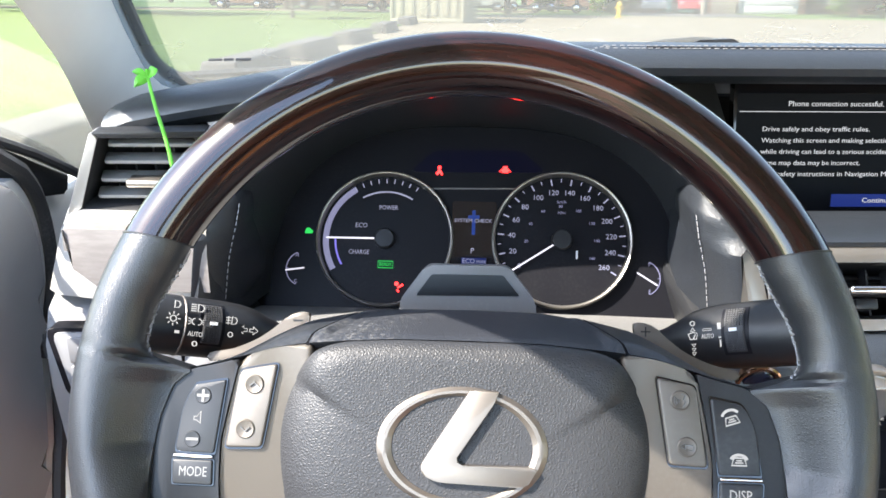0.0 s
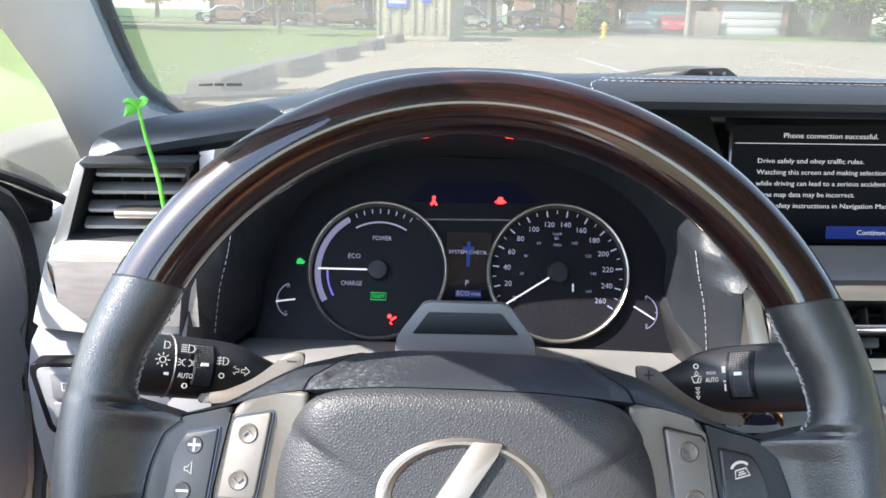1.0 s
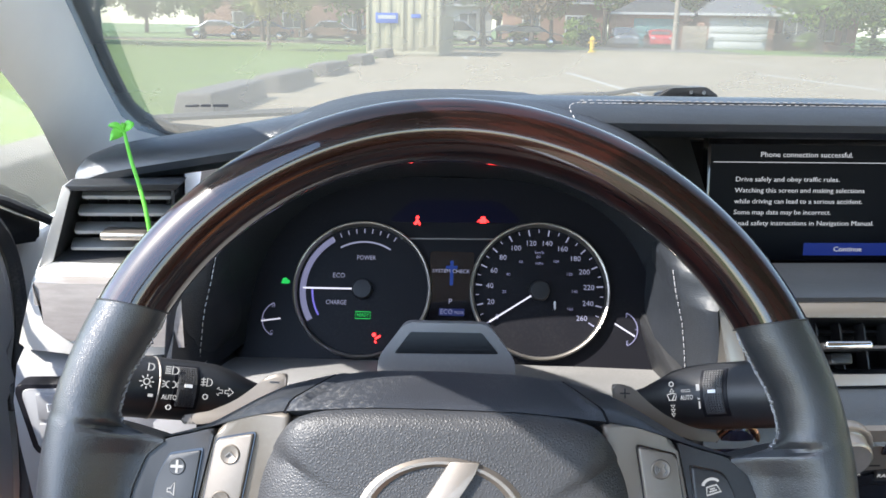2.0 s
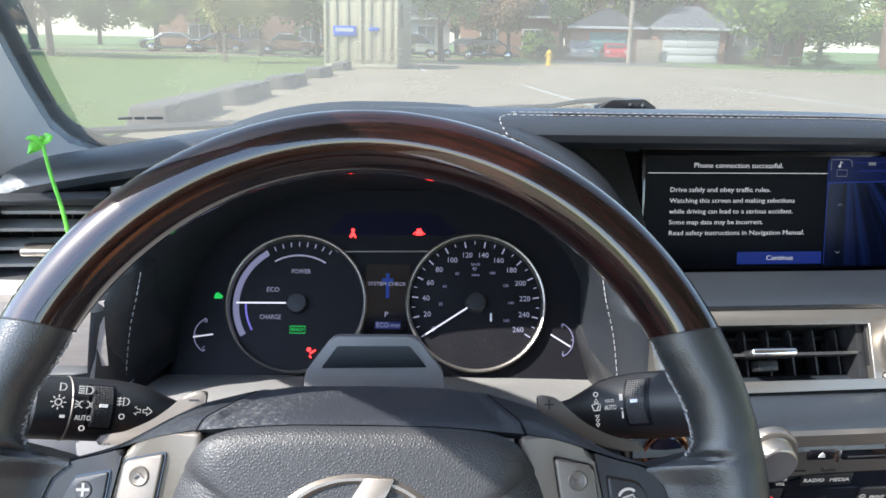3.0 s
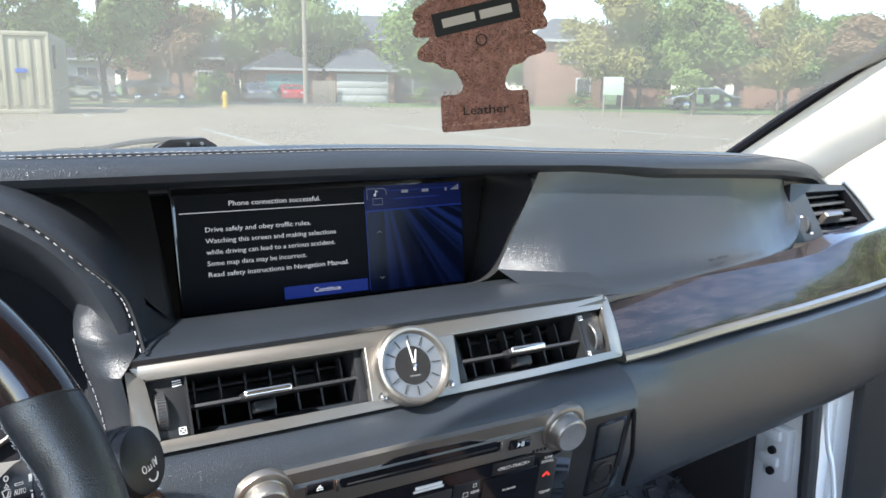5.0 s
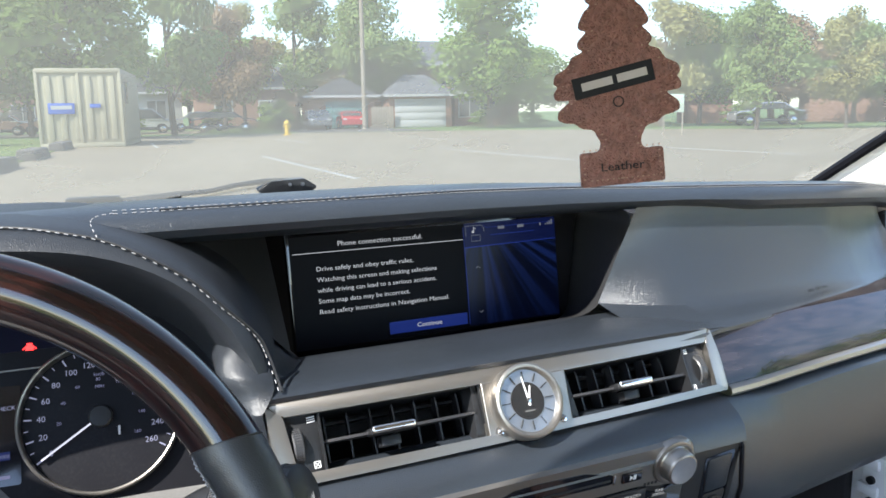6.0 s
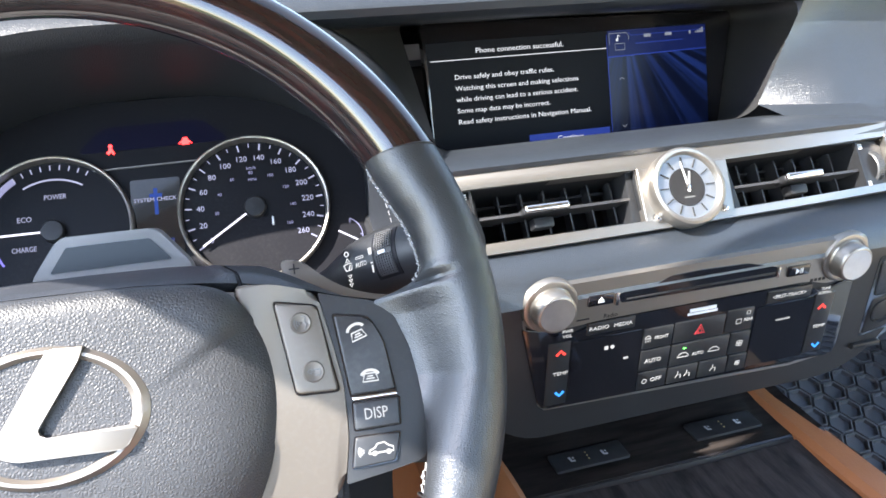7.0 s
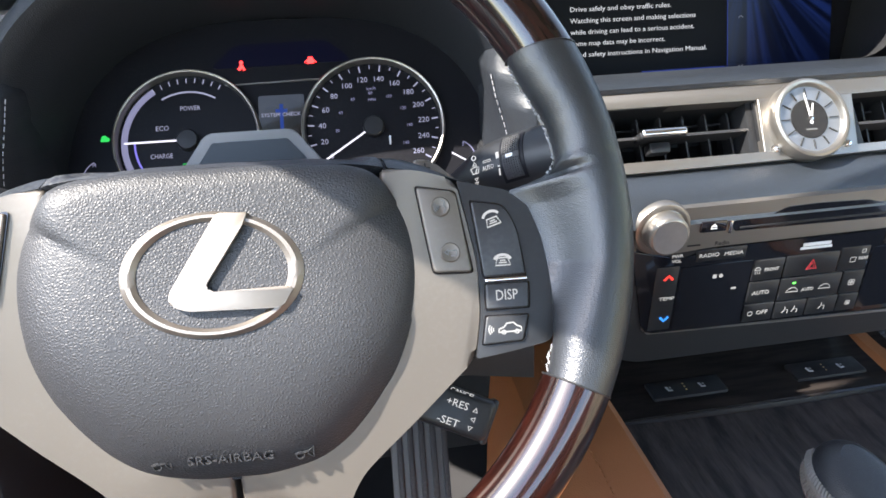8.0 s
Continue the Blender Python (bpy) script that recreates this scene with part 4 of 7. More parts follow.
def stalk(s, root, tip, name, label, radius, wheel_at):
    """A stout stalk with a knurled scroll wheel set into the side that faces the driver."""
    root, tip = Vector(root), Vector(tip)
    d = (tip - root).normalized()
    q = d.to_track_quat('Z', 'Y').to_matrix().to_4x4()
    L = (tip - root).length
    prof = [(.0001, 0), (.006, 0), (.0075, L * .08), (radius * .62, L * .19), (radius * .86, L * .30), (radius * .96, L * .40), (radius, L * .52), (radius, L * .985), (radius - .001, L), (.0001, L)]
    st = part(name, lathe(prof, 40), PLASTIC, column, label, at=Matrix.Translation(root) @ q)
    face = q.to_3x3().inverted() @ CAMERA_SIDE
    phi = math.atan2(face.y, face.x) - s * radians(4)

    def patch(half, z0, z1, rr, n=16):
        return loft([[(rr * math.cos(phi + radians(a)), rr * math.sin(phi + radians(a)), z) for a in (-half + 2 * half * i / n for i in range(n + 1))] for z in (z0, z1)])
    z = L * wheel_at
    part("wheel_slot", thicken(patch(43, z - .0076, z + .0076, radius + .0004), .0006), DIAL_BLACK, st, "black slot")
    wheel_bm = thicken(patch(37, z - .0054, z + .0054, radius + .0012), .001)
    for a in range(-35, 36, 4):
        if abs(a) < 4:
            continue
        for j in range(7):
            wheel_bm = join(wheel_bm, moved(box(-.0003, .0007, -.0005, .0005, 0, .0011), Matrix.Rotation(phi + radians(a), 4, 'Z') @ Matrix.Translation((radius + .0012, 0, z - .0052 + j * .0015))))
    part("scroll_wheel", wheel_bm, RUBBER, st, "knurled black scroll wheel")
    part("wheel_mark", moved(box(0, .0009, -.0009, .0009, -.0025, .0018), Matrix.Rotation(phi, 4, 'Z') @ Matrix.Translation((radius + .0013, 0, z))), PRINT, st)
    part("end_cap", lathe([(radius - .0014, L - .0005), (radius - .0012, L + .003), (radius - .0019, L + .0062), (radius - .0044, L + .0080), (.0001, L + .0088)], 32), PLASTIC, st, "rounded end button")
    return st, root, d, L


CAMERA_SIDE = Vector((0, -.86, .5))
# white print whose brightness comes from a faint glow of its own
MARK = glow("glowing_stalk_print", (.8, .8, .8), .14)


def symbol_plane(root, d, t, r):
    """A pose on the stalk's side that faces the driver: X along the stalk to the right, Y up."""
    n = (CAMERA_SIDE - d * CAMERA_SIDE.dot(d)).normalized()
    x = d if d.x > 0 else -d
    y = n.cross(x)
    m = Matrix.Identity(4)
    for i in range(3):
        m[i][0], m[i][1], m[i][2] = x[i], y[i], n[i]
    m.translation = root + d * t + n * r
    return m


st, root, d, L = stalk(1, (.118, .447, .9085), (.1915, .3975, .9410), "wiper_stalk", "black wiper stalk with a scroll wheel", .0190, .615)
inv = st.matrix_basis.inverted()
sp = symbol_plane(root, d, L * .35, .0174)
bm = stroke(arc(0, .0070, .0013, 0, 360, 12), .0005)
stroke([(-.0013, .0026), (0, .0044), (.0013, .0026)], .0005, closed=True, bm=bm)
stroke([(-.0030, .0010), (-.0018, -.0022), (.0018, -.0022), (.0030, .0010), (.0, .0018)], .0006, closed=True, bm=bm)
stroke([(0, -.0020), (.0014, .0006)], .0005, bm=bm)
for k in range(3):
    stroke([(-.0012, -.0050 - k * .0024), (0, -.0066 - k * .0024), (.0012, -.0050 - k * .0024)], .0005, closed=True, bm=bm)
part("wiper_marks", bm, MARK, st, at=inv @ sp)
sp = symbol_plane(root, d, L * .445, .0186)
bm = lettering("AUTO", .0026, .0002, -.0012, 0, width=.0075)
stroke([(-.0025, .0022), (.0025, .0022), (.0025, .0032), (-.0025, .0032)], .0003, closed=True, bm=bm)
for k in range(3):
    box(.0062 + k * .0004, .0082 - k * .0002, .0024 - k * .0050, .0060 - k * .0048, 0, .0003, bm=bm)
part("auto_mark", bm, MARK, st, at=inv @ sp)
sp = symbol_plane(root, d, L * .76, .0190) @ pose(0, 0, 0, -38)
bm = stroke([(-.0045, .0010), (-.0024, -.0030), (.0024, -.0030), (.0045, .0010), (0, .0024)], .0006, .0, .0022, closed=True)
stroke([(0, -.0028), (.0018, .0010)], .0005, .0, .0022, bm=bm)
for k in (-1, 0, 1):
    stroke([(k * .0026, .0026), (k * .0036, .0044)], .0005, .0, .0022, bm=bm)
box(.0062, .0100, -.0018, .0004, 0, .0022, bm=bm)
part("washer_mark", bm, MARK, st, at=inv @ sp @ Matrix.Translation((0, .0115, -.0070)))
part("cap_word", lettering("AUTO", .0042, 0, -.0035, L + .0085, width=.0135, turn=180), MARK, st)
part("cap_symbol", stroke(arc(0, -.0075, .0042, 200, 340, 8), .0007, L + .0078, L + .0086), MARK, st)

st, root, d, L = stalk(-1, (-.112, .447, .9025), (-.1855, .3975, .9325), "light_stalk", "black light stalk with a scroll wheel and a turning end", .0176, .625)
part("end_joint", ring(0, 0, .0172, .0181, L * .785, L * .785 + .0012, 40), CHROME_WARM, st, "thin bright joint of the turning end")
inv = st.matrix_basis.inverted()
sp = symbol_plane(root, d, L * .385, .0166)
bm = None
for k in (-1, 1):
    bm = stroke([(k * .0008, .0009), (k * .0030, .0009), (k * .0030, .0024), (k * .0060, 0), (k * .0030, -.0024), (k * .0030, -.0009), (k * .0008, -.0009)], .0005, closed=True, bm=bm)
part("indicator_mark", bm, MARK, st, at=inv @ sp)
sp = symbol_plane(root, d, L * .505, .0176)
bm = stroke([(.0002, .0068), (.0002, .0022), (.0026, .0028), (.0034, .0045), (.0026, .0062)], .0005, closed=True)
for k in range(3):
    stroke([(-.0034, .0060 - k * .0016), (-.0006, .0062 - k * .0016)], .0005, bm=bm)
stroke([(-.0020, .0070), (-.0020, .0020)], .0004, bm=bm)
stroke(arc(.0, -.0038, .0014, 0, 360, 12), .0006, bm=bm)
part("fog_mark", bm, MARK, st, at=inv @ sp)
sp = symbol_plane(root, d, L * .725, .0177)
bm = stroke([(.0, .0116), (.0, .0072), (.0026, .0076), (.0036, .0094), (.0026, .0112)], .0006, .0, .0006, closed=True)
for k in range(4):
    stroke([(-.0040, .0112 - k * .0012), (-.0010, .0112 - k * .0012)], .0006, .0, .0006, bm=bm)
for k in (-1, 1):
    stroke(arc(k * .0010, .0015, .0018, 90, 270, 6) if k < 0 else arc(.0010, .0015, .0018, -90, 90, 6), .0005, bm=bm)
    for j in (-1, 0, 1):
        stroke([(k * .0032, .0015 + j * .0008), (k * .0050, .0015 + j * .0019)], .0005, bm=bm)
lettering("AUTO", .0028, 0, -.0058, 0, width=.0085, bm=bm)
stroke(arc(0, -.0112, .0013, 0, 360, 10), .0005, .0, .0010, bm=bm)
part("lamp_marks", bm, MARK, st, at=inv @ sp)
sp = symbol_plane(root, d, L * .87, .0177)
bm = stroke(arc(0, .0020, .0017, 0, 360, 12), .0006)
for k in range(8):
    a = math.pi * k / 4
    stroke([(.0026 * math.cos(a), .0020 + .0026 * math.sin(a)), (.0040 * math.cos(a), .0020 + .0040 * math.sin(a))], .0006, bm=bm)
stroke([(.0, .0122), (.0, .0082), (.0024, .0086), (.0032, .0102), (.0024, .0118)], .0006, .0, .0006, closed=True, bm=bm)
box(.0016, .0042, -.0062, -.0046, 0, .0003, bm=bm)
part("headlamp_marks", bm, MARK, st, at=inv @ sp)

# cruise lever behind the lower right spoke
cr = WHEEL @ pose(.108, -.0875, -.05, 0, 0, -24) @ Matrix.Scale(.88, 4)
lever = part("cruise_lever", box(-.026, .019, -.0125, .0125, -.018, 0, .0045, seg=4), PLASTIC, column, "black cruise control lever", at=cr)
part("lever_cap", box(.015, .0195, -.0135, .0135, -.017, -.002, .002), PLASTIC, lever)
bm = lettering("+RES", .0042, -.004, .0040, .0001, width=.013)
lettering("-SET", .0042, -.006, -.0070, .0001, width=.013, bm=bm)
for yy, k in ((.0040, 1), (-.0015, 0), (-.0070, -1)):
    stroke([(.0060, yy - k * .0012), (.0072, yy + k * .0012), (.0084, yy - k * .0012)] if k else [(.0084, yy + .0012), (.006, yy), (.0084, yy - .0012)], .0007, 0, .0003, closed=True, bm=bm)
lettering("CANCEL", .0028, -.003, .0105, -.001, width=.015, bm=bm)
part("lever_words", bm, MARK, lever)

# ---- instrument cluster: local X right, Y up its face, Z towards the driver ----
GAUGE = pose(0, .6395, .912, 61)
cluster = thing("instrument_cluster", GAUGE, "black instrument cluster with two ringed dials lit in white", "instrument cluster")
LIT = glow("dial_print", (.62, .63, .88), .085)
LIT_DIM = glow("dial_print_dim", (.45, .45, .72), .085)
LIT_BLUE = glow("dial_print_blue", (.25, .22, .85), .16)
RED = glow("red_warning", (1, .03, .03), 1.2)
GREEN = glow("green_lamp", (.02, .55, .10), .25)
part("face", plate(rounded([(-.20, -.075), (.20, -.075), (.185, .05), (.12, .105), (-.12, .105), (-.185, .05)], .03, 5), -.03, -.008), DIAL_BLACK, cluster)
# faint blue sheen, put in as a strip that glows
part("upper_sheen", plate(rounded([(-.06, .062), (.062, .064), (.04, .084), (-.038, .083)], .008, 4), -.0085, -.0075), glow("dark_blue_sheen", (.008, .008, .05), .012), cluster, "dim blue sheen above the dials, drawn as a glowing strip")
part("shelf_line", stroke([(-.047, .0468), (.037, .0486)], .0010, -.008, -.0065), SILVER, cluster)
part("centre_display", plate(rounded([(-.0200, -.040), (.0185, -.040), (.0185, .036), (-.0200, .036)], .002, 2), -.0085, -.007), GLOSS_BLACK, cluster, "black information display between the dials")
for words, h, x, y, w in (("SYSTEM CHECK", .0032, -.0015, .0185, .033), ("P", .0048, -.0015, -.0085, 0), ("ECO", .0042, -.0045, -.0176, .0105), ("MODE", .0024, .0065, -.0180, .008)):
    part("display_word", lettering(words, h, x, y, -.0068, width=w), LIT, cluster)
part("distance_bar", box(-.003, .011, -.0348, -.0322, -.0070, -.0067), LIT_DIM, cluster)
part("mode_glow", plate([(-.011, -.0208), (.011, -.0208), (.011, -.0145), (-.011, -.0145)], -.0072, -.0069), glow("display_blue", (.02, .04, .25), .05), cluster)
bm = box(-.0025, .0005, .006, .028, -.0071, -.0069)
box(-.006, .004, .0205, .0235, -.0071, -.0069, bm=bm)
part("car_outline", bm, glow("outline_blue", (.03, .08, .4), .08), cluster)


def dial(cx, cy, name, label):
    d = part(name, lathe([(.0001, -.0075), (.0570, -.0075), (.0575, -.006)], 64), DIAL_BLACK, cluster, label, at=Matrix.Translation((cx, cy, 0)))
    part("bezel", lathe([(.0570, -.008), (.0574, -.002), (.0580, .0005), (.0592, .0012), (.0602, .0004), (.0606, -.003), (.0606, -.010)], 72), SILVER, d, "satin silver dial ring")
    part("hub", lathe([(.0090, -.0075), (.0088, -.0020), (.0078, -.0008), (.0001, -.0006)], 32), PLASTIC, d)
    return d


def needle(d, ang):
    c, s = math.cos(radians(ang)), math.sin(radians(ang))
    bm = stroke([(c * .0085, s * .0085), (c * .030, s * .030), (c * .0515, s * .0515)], .0013, -.0040, -.0030)
    part("needle", bm, glow("needle_white", (.8, .8, .95), .26), d, "white lit needle")


sp = dial(.0757, .0030, "speed_dial", "black speed dial with white figures")
needle(sp, 213.5)
bm = None
for i in range(27):
    a = radians(213 - 245 * i / 26)
    r0 = .0500 if i % 2 == 0 else .0525
    bm = stroke([(math.cos(a) * r0, math.sin(a) * r0), (math.cos(a) * .0555, math.sin(a) * .0555)], .0012 if i % 2 == 0 else .0007, -.0074, -.0070, bm=bm)
part("ticks", bm, LIT, sp)
bm = None
for i in range(14):
    a = radians(213 - 245 * i / 13)
    bm = lettering(str(20 * i), .0046, math.cos(a) * .0432, math.sin(a) * .0432, -.0072, bm=bm)
part("figures", bm, LIT, sp)
bm = lettering("km/h", .0028, 0, .0345, -.0072)
lettering("MPH", .0024, 0, .0245, -.0072, bm=bm)
for v in range(20, 161, 20):
    a = radians(213 - 245 * v * 1.609 / 260)
    lettering(str(v), .0026, math.cos(a) * .0305, math.sin(a) * .0305, -.0072, bm=bm)
part("small_figures", bm, LIT_DIM, sp)
part("reset_stem", box(.0125, .0140, -.016, -.009, -.0075, -.004, .0004), PRINT, sp)

pw = dial(-.0785, .0, "power_dial", "black hybrid power dial with a white needle")
needle(pw, 180.5)
bm = stroke(arc(0, 0, .0430, 58, 120, 16), .0014, -.0074, -.0070)
for i in range(9):
    a = radians(60 + 62 * i / 8)
    stroke([(math.cos(a) * .0510, math.sin(a) * .0510), (math.cos(a) * .0550, math.sin(a) * .0550)], .0009, -.0074, -.0070, bm=bm)
lettering("POWER", .0040, .0018, .0285, -.0072, width=.0165, bm=bm)
lettering("ECO", .0042, -.0215, .0120, -.0072, width=.0105, bm=bm)
lettering("CHARGE", .0040, -.0225, -.0120, -.0072, width=.0180, bm=bm)
part("dial_print", bm, LIT, pw)
part("scale_band", stroke(arc(0, 0, .0525, 122, 212, 24), .0052, -.0074, -.0071), LIT_DIM, pw)
part("blue_band", stroke(arc(0, 0, .0440, 180, 212, 10), .0016, -.0074, -.0070), LIT_BLUE, pw)
bm = lettering("READY", .0030, .0015, -.0225, -.0070, width=.0105)
stroke([(-.0050, -.0255), (.0080, -.0255), (.0080, -.0195), (-.0050, -.0195)], .0006, -.0073, -.0069, closed=True, bm=bm)
part("ready_lamp", bm, GREEN, pw, "green ready lamp")

bm = lathe([(.0001, .0), (.0016, .0), (.0016, .0006), (.0001, .0006)], 12, m=Matrix.Translation((-.0330, .0668, -.0075)))
stroke([(-.0330, .0650), (-.0335, .0625), (-.0355, .0605)], .0024, -.0078, -.0070, bm=bm)
stroke([(-.0325, .0640), (-.0305, .0600)], .0018, -.0078, -.0070, bm=bm)
part("belt_lamp", bm, RED, cluster, "red seat belt lamp")
bm = box(.0225, .0285, .0632, .0668, -.0078, -.0070)
box(.0235, .0275, .0660, .0690, -.0078, -.0070, bm=bm)
stroke([(.0205, .0640), (.0225, .0660)], .0008, -.0078, -.0070, bm=bm)
stroke([(.0305, .0640), (.0285, .0660)], .0008, -.0078, -.0070, bm=bm)
part("door_lamp", bm, RED, cluster, "red open door lamp")
bm = lathe([(.0001, 0), (.0018, 0), (.0018, .0006), (.0001, .0006)], 12, m=Matrix.Translation((-.0662, -.0395, -.006)))
stroke([(-.0650, -.0430), (-.0630, -.0415), (-.0605, -.0400)], .0016, -.0060, -.0053, bm=bm)
stroke([(-.0655, -.0445), (-.0640, -.0465)], .0014, -.0060, -.0053, bm=bm)
part("airbag_lamp", bm, RED, cluster, "red airbag lamp")
bm = plate(rounded([(-.1505, .0035), (-.1435, .0035), (-.1425, .0060), (-.1450, .0072), (-.1460, .0088), (-.1490, .0085)], .001, 2), -.0076, -.0070)
part("eco_car_lamp", bm, GREEN, cluster, "green electric drive lamp")
for cx, sgn, marks in ((.1445, 1, "FE"), (-.1490, -1, "HC")):
    bm = stroke([(cx + sgn * p[0], p[1]) for p in arc(0, -.028, .0155, -65, 65, 16)], .0008, -.0076, -.0071)
    for a in (-65, 0, 65):
        c, s_ = math.cos(radians(a)), math.sin(radians(a))
        stroke([(cx + sgn * c * .0135, -.028 + s_ * .0135), (cx + sgn * c * .0155, -.028 + s_ * .0155)], .0007, -.0076, -.0071, bm=bm)
    lettering(marks[0], .0030, cx + sgn * .0065, -.0165, -.0073, bm=bm)
    lettering(marks[1], .0030, cx + sgn * .0065, -.0395, -.0073, bm=bm)
    part("fuel_scale" if sgn > 0 else "temperature_scale", bm, LIT_DIM, cluster)
    tip = (cx + sgn * .013, -.034) if sgn > 0 else (cx + sgn * .0160, -.030)
    base = (cx - sgn * .004, -.0235) if sgn > 0 else (cx + .0005, -.0275)
    part("small_needle", stroke([base, tip], .0012, -.0072, -.0064), glow("small_needle_white", (.8, .8, .95), .2), cluster)

# ---- centre vent panel, clock and vents ----
PANEL = DASH @ pose(0, -.012, .9145, 62)       # leans back: local X across, Y up its face, Z towards the seats
vent_panel = thing("vent_unit", PANEL, "satin silver frame round the centre air vents and clock", "trim panel")
F = -.012


def frame_bar(outline, bm=None, z=.002, b=.0026):
    return plate(outline, F, z, b, bm, seg=4)


frame_bm = frame_bar(rounded([(-.2055, .0340), (-.12, .0343), (0, .0350), (.12, .0362), (.2040, .0372), (.1950, .0240), (.12, .0225), (.04, .0214), (-.0300, .0220), (-.12, .0226), (-.1935, .0230)], [.006, .02, .02, .02, .005, .001, .02, .001, .001, .02, .001], 3))
frame_bar(rounded([(-.1985, -.0255), (-.1880, -.0178), (-.06, -.0180), (.04, -.0182), (.12, -.0170), (.1935, -.0150), (.2050, -.0210), (.12, -.0232), (.0, -.0250), (-.12, -.0258)], [.004, .001, .02, .02, .02, .001, .003, .02, .02, .02], 3), frame_bm, .0035, .003)
frame_bar(rounded([(-.2055, .0330), (-.1935, .0232), (-.1882, -.0180), (-.1985, -.0248), (-.2030, -.0150)], [.004, .001, .001, .003, .004], 3), frame_bm, .0024)
frame_bar(rounded([(.2040, .0362), (.2068, .0100), (.2055, -.0205), (.1932, -.0152), (.1952, .0242)], [.003, .01, .003, .001, .001], 3), frame_bm, .0024)
frame_bar(rounded([(-.0365, .0225), (-.0385, -.0185), (.0380, -.0190), (.0415, .0220)], .001, 2), frame_bm, .0030, .002)
part("frame", frame_bm, SILVER, vent_panel)
for sx in (-.0290, .0282):
    sc = part("screw", lathe([(.0001, .0072), (.0018, .0070), (.0028, .0058), (.0030, .0030)], 18, m=Matrix.Translation((sx, -.0172, 0))), CHROME, vent_panel)
    part("screw_seat", lathe([(.0034, .0032), (.0040, .0030), (.0040, .0020)], 18, m=Matrix.Translation((sx, -.0172, 0))), PLASTIC, sc)
part("back", plate([(-.20, -.024), (.203, -.022), (.20, .030), (-.20, .030)], -.075, -.07), PLASTIC, vent_panel)

clock = thing("dash_clock", PANEL @ Matrix.Translation((-.0033, .0020, .0)), "round analogue clock with a satin metal bezel and pale dial", "clock")
part("bezel", lathe([(.0300, .000), (.0306, .008), (.0304, .0125), (.0294, .0152), (.0278, .0162), (.0262, .0158), (.0250, .0140), (.0245, .0110)], 64), SILVER, clock)
part("dial", lathe([(.0247, .0112), (.0142, .0104), (.0001, .0104)], 64), shader("brushed_dial", (.33, .35, .385), .34, metal=.85, vary=.10, vary_size=.004, stretch=(1, .05, 1)), clock, "brushed silver dial")
part("dial_centre", lathe([(.0148, .0108), (.0146, .0112), (.0001, .0112)], 44), DIAL_BLACK, clock, "black centre of the dial")
bm = None
for i in range(12):
    a = math.pi * i / 6
    bm = stroke([(math.cos(a) * .0160, math.sin(a) * .0160), (math.cos(a) * .0230, math.sin(a) * .0230)], .0007, .0110, .0120, bm=bm)
part("hour_marks", bm, PLASTIC, clock)
part("maker_bar", box(-.0045, .0045, -.0085, -.0074, .0112, .0114), PLASTIC_DUSTY, clock)
part("minute_hand", plate([(.0003, -.0045), (.0011, -.0030), (-.0016, .0190), (-.0024, .0190), (-.0005, -.0040)], .0124, .0130), PRINT, clock, "pale minute hand")
part("hour_hand", plate([(-.0008, -.0035), (.0008, -.0030), (.0046, .0112), (.0038, .0115)], .0116, .0122), PRINT, clock, "pale hour hand")
part("hand_pin", lathe([(.0018, .0112), (.0018, .0134), (.0001, .0136)], 16), CHROME, clock)
crystal = part("crystal", lathe([(.0246, .0138), (.0150, .0143), (.0001, .0145)], 48), window_glass("clock_glass", .02, (.93, .94, .95)), clock, "clear clock glass")
crystal.visible_shadow = False


